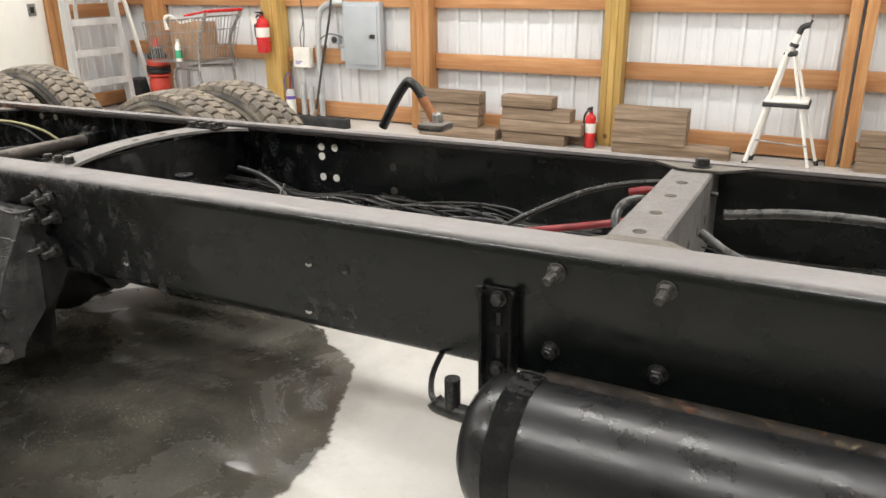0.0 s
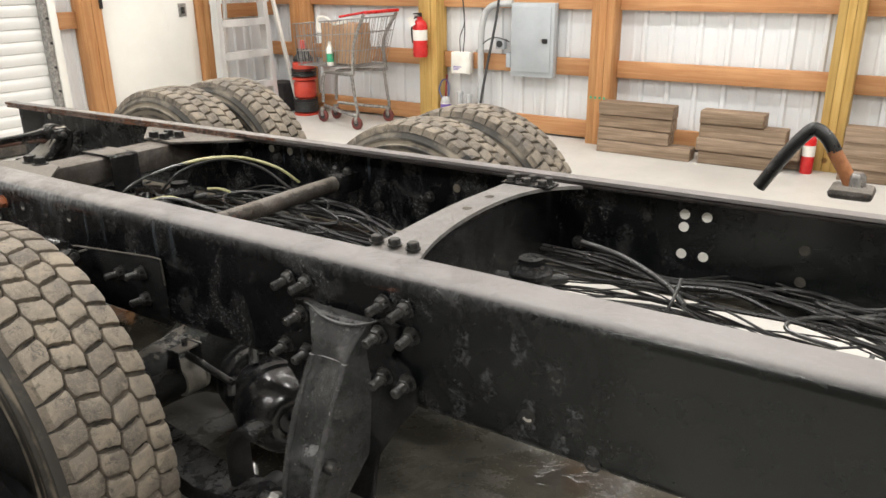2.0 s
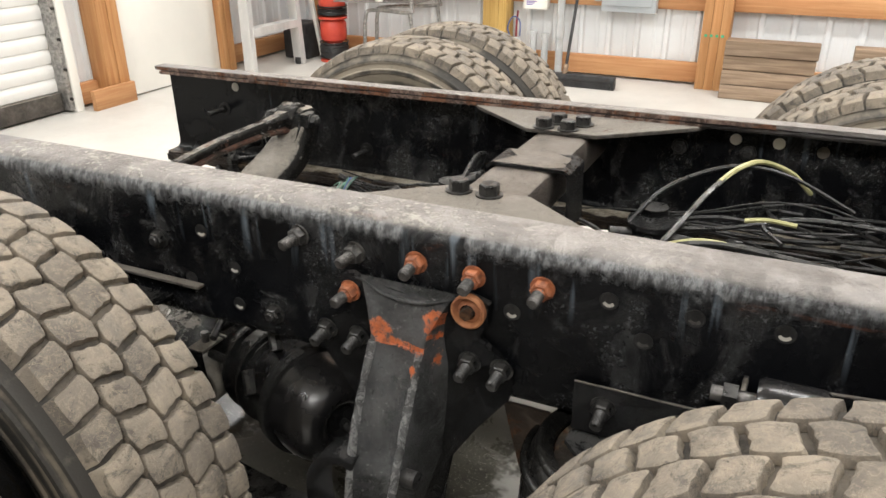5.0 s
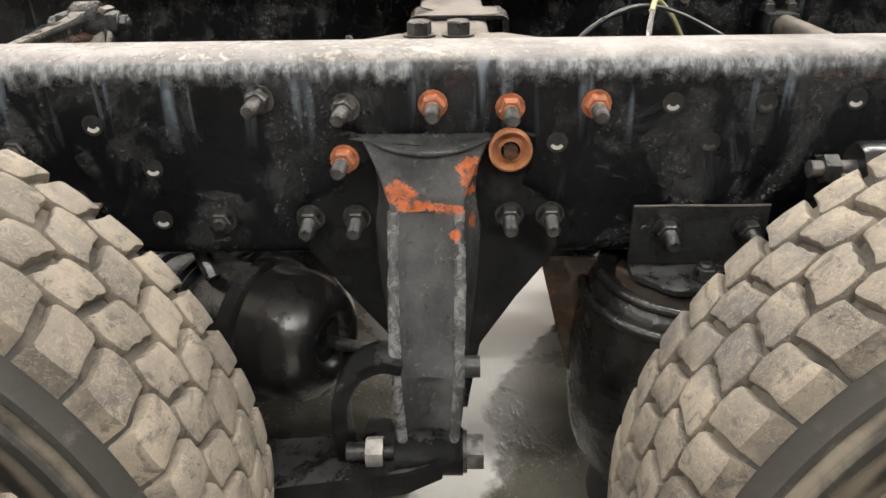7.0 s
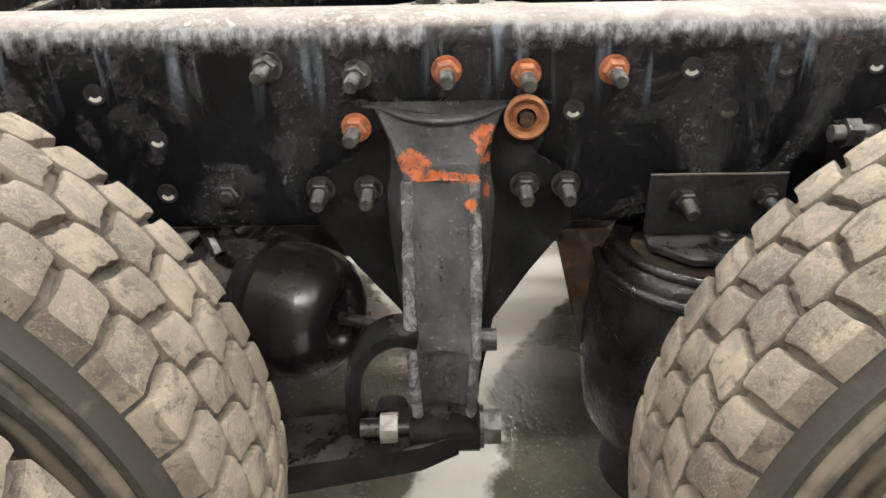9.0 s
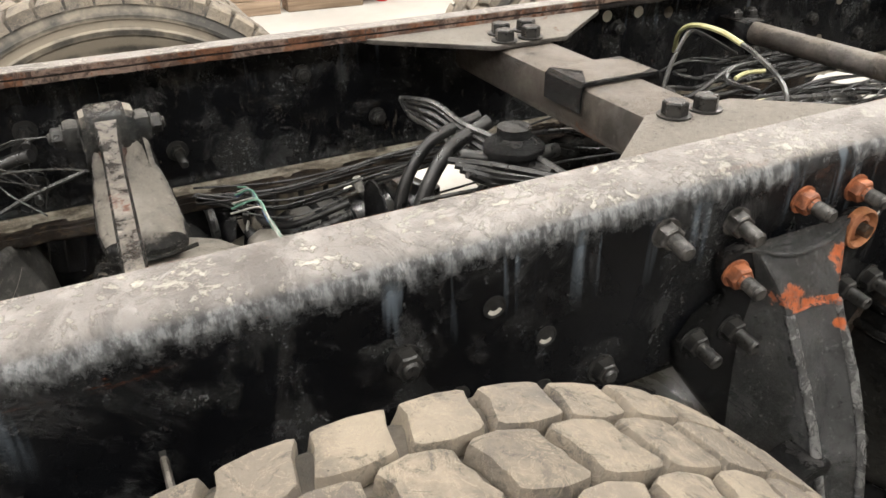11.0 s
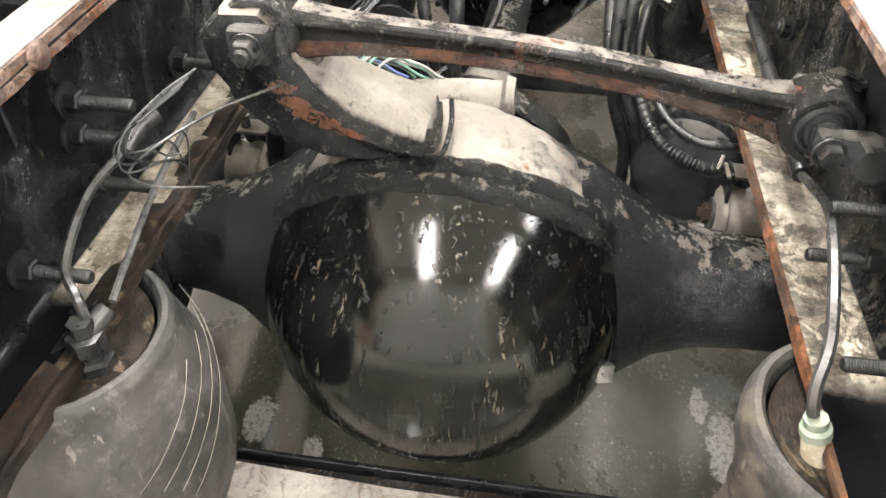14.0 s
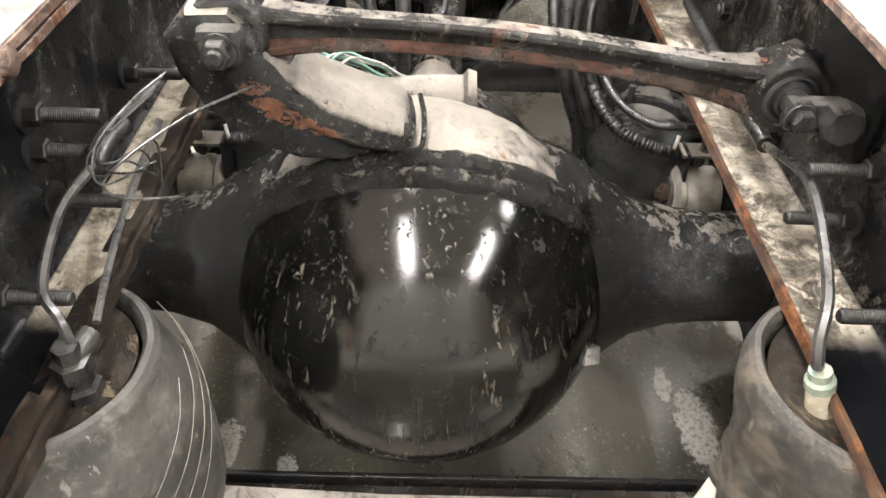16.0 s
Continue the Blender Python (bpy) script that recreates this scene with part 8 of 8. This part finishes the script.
part("grip", tube([(2.952, 4.535, 0.975), (2.965, 4.535, 1.02), (2.985, 4.535, 1.04), (3.02, 4.535, 1.05)], 0.021, 10, 4), "blackplastic", sl, "black plastic grip")
part("hook", rod((3.015, 4.535, 1.04), (3.03, 4.535, 1.085), 0.008, 8), "blackplastic", sl)
part("tread", box((2.79, 4.43, 0.50), (3.09, 4.70, 0.525), 0.008), "doorwhite", sl, "white tread")
part("tread_edge", box((2.78, 4.42, 0.47), (3.10, 4.71, 0.502), 0.008), "blackplastic", sl, "dark tread rim")
part("stay", rod((2.765, 4.42, 0.22), (3.12, 4.42, 0.2), 0.006, 8), "steel", sl)

# tall aluminium ladder in the corner
ld = thing("step_ladder", "tall aluminium A-frame step ladder standing open in the corner", "step ladder", (-3.8, 3.95, 0))
FL, FR, TLp, TRp = V(-3.75, 3.62, 0), V(-3.75, 4.30, 0), V(-3.80, 3.70, 2.45), V(-3.80, 4.20, 2.45)
side = (FR - FL).normalized()


def strut(parent, name, a, b, w, d, mat="alu"):
    ax = (b - a).normalized()
    u = side
    v = ax.cross(u).normalized()
    part(name, loft([[p + u * sx * w / 2 + v * sy * d / 2 for sx, sy in ((-1, -1), (1, -1), (1, 1), (-1, 1))] for p in (a, b)]), mat, parent)


strut(ld, "front_rail", FL, TLp, 0.055, 0.09)
strut(ld, "front_rail", FR, TRp, 0.055, 0.09)
strut(ld, "rear_leg", V(-3.72, 4.62, 0), V(-3.78, 4.14, 2.42), 0.035, 0.03, "doorwhite")
strut(ld, "rear_leg", V(-4.06, 3.95, 0), V(-3.90, 3.95, 2.42), 0.03, 0.03)
for k in range(1, 8):
    t = (0.05 + k * 0.31) / 2.45
    a, b = FL.lerp(TLp, t), FR.lerp(TRp, t)
    up = V(0, 0, 1)
    fwd = side.cross(up).normalized()
    part("step", loft([[p + fwd * sx * 0.05 + up * sz * 0.032 for sx, sz in ((-1, -1), (1, -1), (1, 1), (-1, 1))] for p in (a + side * 0.015, b - side * 0.015)]), "alu", ld, "ridged aluminium step")
    part("brace", rod(a + up * -0.14 + side * 0.02, a + side * 0.10, 0.006, 6), "alu", ld)
part("top_cap", box((-3.93, 3.80, 2.44), (-3.58, 4.22, 2.50), 0.01), "orangeplastic", ld)
for p in (FL, FR):
    part("foot", box(p + V(-0.03, -0.04, 0), p + V(0.03, 0.04, 0.06), 0.008), "blackplastic", ld)

# ---------------------------------------------------------------- shopping cart with its load
ct = thing("shopping_cart", "wire shopping cart with a red handle, loaded with a box", "shopping cart", (-2.75, 4.42, 0))
X0, X1, Y0, Y1, Z0, Z1 = -3.32, -2.49, 4.16, 4.66, 0.56, 0.96


def cart_point(u, v, w):
    """u along the basket, v across, w up; it widens towards the handle and the top."""
    wide = 0.72 + 0.28 * u
    x = X0 + (X1 - X0) * u + (0.14 * (u - 0.15)) * w
    y = (Y0 + Y1) / 2 + (v - 0.5) * (Y1 - Y0) * wide * (0.86 + 0.14 * w)
    return V(x, y, Z0 + 0.03 * u + (Z1 - Z0 + 0.05 * u) * w)


for v in (0.0, 1.0):
    sd = part("basket_side", rod(cart_point(0, v, 1), cart_point(1, v, 1), 0.006, 8), "wire", ct, "grey wire basket side")
    for k in range(20):
        part("wire", rod(cart_point(k / 19, v, 0), cart_point(k / 19, v, 1), 0.0036, 6), "wire", sd)
    for w in (0.0, 0.35, 0.7):
        part("wire", rod(cart_point(0, v, w), cart_point(1, v, w), 0.004, 6), "wire", sd)
for u in (0.0, 1.0):
    sd = part("basket_end", rod(cart_point(u, 0, 1), cart_point(u, 1, 1), 0.006, 8), "wire", ct, "grey wire basket end")
    for k in range(12):
        part("wire", rod(cart_point(u, k / 11, 0), cart_point(u, k / 11, 1), 0.0036, 6), "wire", sd)
    for w in (0.0, 0.35, 0.7):
        part("wire", rod(cart_point(u, 0, w), cart_point(u, 1, w), 0.004, 6), "wire", sd)
bm = bmesh.new()
for k in range(14):
    add_rod(bm, cart_point(0, k / 13, 0), cart_point(1, k / 13, 0), 0.003, 6)
for k in range(8):
    add_rod(bm, cart_point(k / 7, 0, 0), cart_point(k / 7, 1, 0), 0.003, 6)
part("basket_floor", bm, "wire", ct)
for v in (0.0, 1.0):
    a = cart_point(1, v, 1)
    y = a.y
    part("side_frame", tube([a + V(0, 0, 0.03), cart_point(0.9, v, 0.5), V(-2.53, y, 0.57), V(-2.56, y, 0.52), V(-2.98, y * 0.4 + 4.41 * 0.6, 0.50), V(-3.05, y * 0.4 + 4.41 * 0.6, 0.44), V(-3.07, y * 0.4 + 4.41 * 0.6, 0.2)], 0.016, 10), "steel", ct, "grey tubular frame")
    part("rear_leg", tube([V(-2.55, y, 0.53), V(-2.52, y, 0.3), V(-2.50, y, 0.16), V(-2.6, y, 0.14), V(-3.05, y * 0.4 + 4.41 * 0.6, 0.17)], 0.016, 10), "steel", ct)
    for x, yy in ((-2.51, y), (-3.08, y * 0.4 + 4.41 * 0.6)):
        w = part("caster", lathe([(0.018, -0.014), (0.055, -0.016), (0.062, -0.010), (0.062, 0.010), (0.055, 0.016), (0.018, 0.014)], 24, Matrix.Translation((x, yy, 0.062)) @ TO_Y, True), "darkred", ct, "dark red caster wheel")
        part("hub", lathe([(0, -0.017), (0.03, -0.017), (0.03, 0.017), (0, 0.017)], 16, Matrix.Translation((x, yy, 0.062)) @ TO_Y), "blackplastic", w, "dark hub")
        part("fork", box((x - 0.02, yy - 0.022, 0.06), (x + 0.02, yy + 0.022, 0.15), 0.006), "steel", ct)
part("handle", rod(cart_point(1, 0.0, 1) + V(0.02, 0, 0.05), cart_point(1, 1.0, 1) + V(0.02, 0, 0.05), 0.016, 12), "red", ct, "red plastic handle")
part("red_bar", rod(cart_point(0.66, 0.05, 1) + V(0, 0, 0.03), cart_point(1, 0.05, 1) + V(0.02, 0, 0.055), 0.011, 10), "red", ct, "red plastic grip lying on the rim")
solo("cardboard_box", box((-3.02, 4.29, 0.60), (-2.60, 4.53, 0.975), 0.004), "card", "open brown cardboard box sitting in the cart", "box")
bo = thing("spray_bottle", "white plastic bottle with a green label in the cart", "bottle", (-2.86, 4.20, 0.6))
part("body", lathe([(0, 0.585), (0.032, 0.585), (0.034, 0.60), (0.034, 0.74), (0.018, 0.775), (0.0, 0.775)], 18, Matrix.Translation((-2.86, 4.222, 0))), "whiteplastic", bo)
part("label", lathe([(0.0348, 0.62), (0.0348, 0.70)], 18, Matrix.Translation((-2.86, 4.222, 0))), "green", bo, "green label")
part("cap", lathe([(0.018, 0.775), (0.017, 0.81), (0, 0.812)], 14, Matrix.Translation((-2.86, 4.222, 0))), "whiteplastic", bo)
hs = thing("coiled_hose", "white coiled hose hung over the cart rim", "hose", (-2.85, 4.25, 0.95))
for k in range(3):
    part("coil", tube([(-2.98 + 0.02 * k, 4.2, 0.90), (-2.97, 4.19, 1.0 + 0.01 * k), (-2.90, 4.2, 1.04), (-2.84 + 0.01 * k, 4.22, 1.0), (-2.80, 4.24, 0.97), (-2.66, 4.26, 0.99 + 0.01 * k)], 0.009, 8), "whiteplastic", hs)
# two red reels stacked behind the cart, a small cone on a black base on top
RX, RY = -3.54, 4.55
for z, h, waist in ((0.0, 0.37, 0.055), (0.372, 0.19, 0.03)):
    rl2 = thing("cord_reel", "red plastic cord reel wound with dark cable", "cord reel", (RX, RY, z), "cord reels")
    at = Matrix.Translation((RX, RY, z))
    part("drum", lathe([(0, 0), (0.13, 0), (0.13, 0.02), (0.075, 0.03), (0.075, h * 0.45), (0.112, h * 0.52), (0.118, h * 0.60), (0.118, h * 0.90), (0.10, h * 0.97), (0, h)], 28, at), "orangeplastic", rl2)
    part("winding", lathe([(0.076, 0.032), (0.126, 0.036), (0.131, h * 0.2), (0.126, h * 0.40), (0.076, h * 0.44)], 28, at), "blackplastic", rl2, "dark wound cable")
    for k in range(4):
        part("turn", lathe([(0.129 + 0.006 * math.cos(q), 0.045 + (h * 0.33) * k / 3 + 0.006 * math.sin(q)) for q in (2 * math.pi * i / 8 for i in range(8))], 24, at, True), "cable", rl2)
cn = thing("traffic_cone", "small orange plastic cone in a black base on the reels", "cone", (RX, RY, 0.564))
part("base", lathe([(0, 0.564), (0.105, 0.564), (0.108, 0.59), (0.07, 0.63), (0.055, 0.69), (0, 0.69)], 24, Matrix.Translation((RX, RY, 0))), "blackplastic", cn, "black weighted base")
part("cone", lathe([(0.05, 0.688), (0.034, 0.765), (0.026, 0.772), (0.0, 0.772)], 20, Matrix.Translation((RX, RY, 0))), "orangeplastic", cn)
cr = thing("crate", "dark wire basket of tools on the floor behind the ladder", "basket", (-3.9, 4.58, 0))
part("tray", box((-4.04, 4.46, 0.0), (-3.78, 4.71, 0.32), 0.02), "blackplastic", cr)
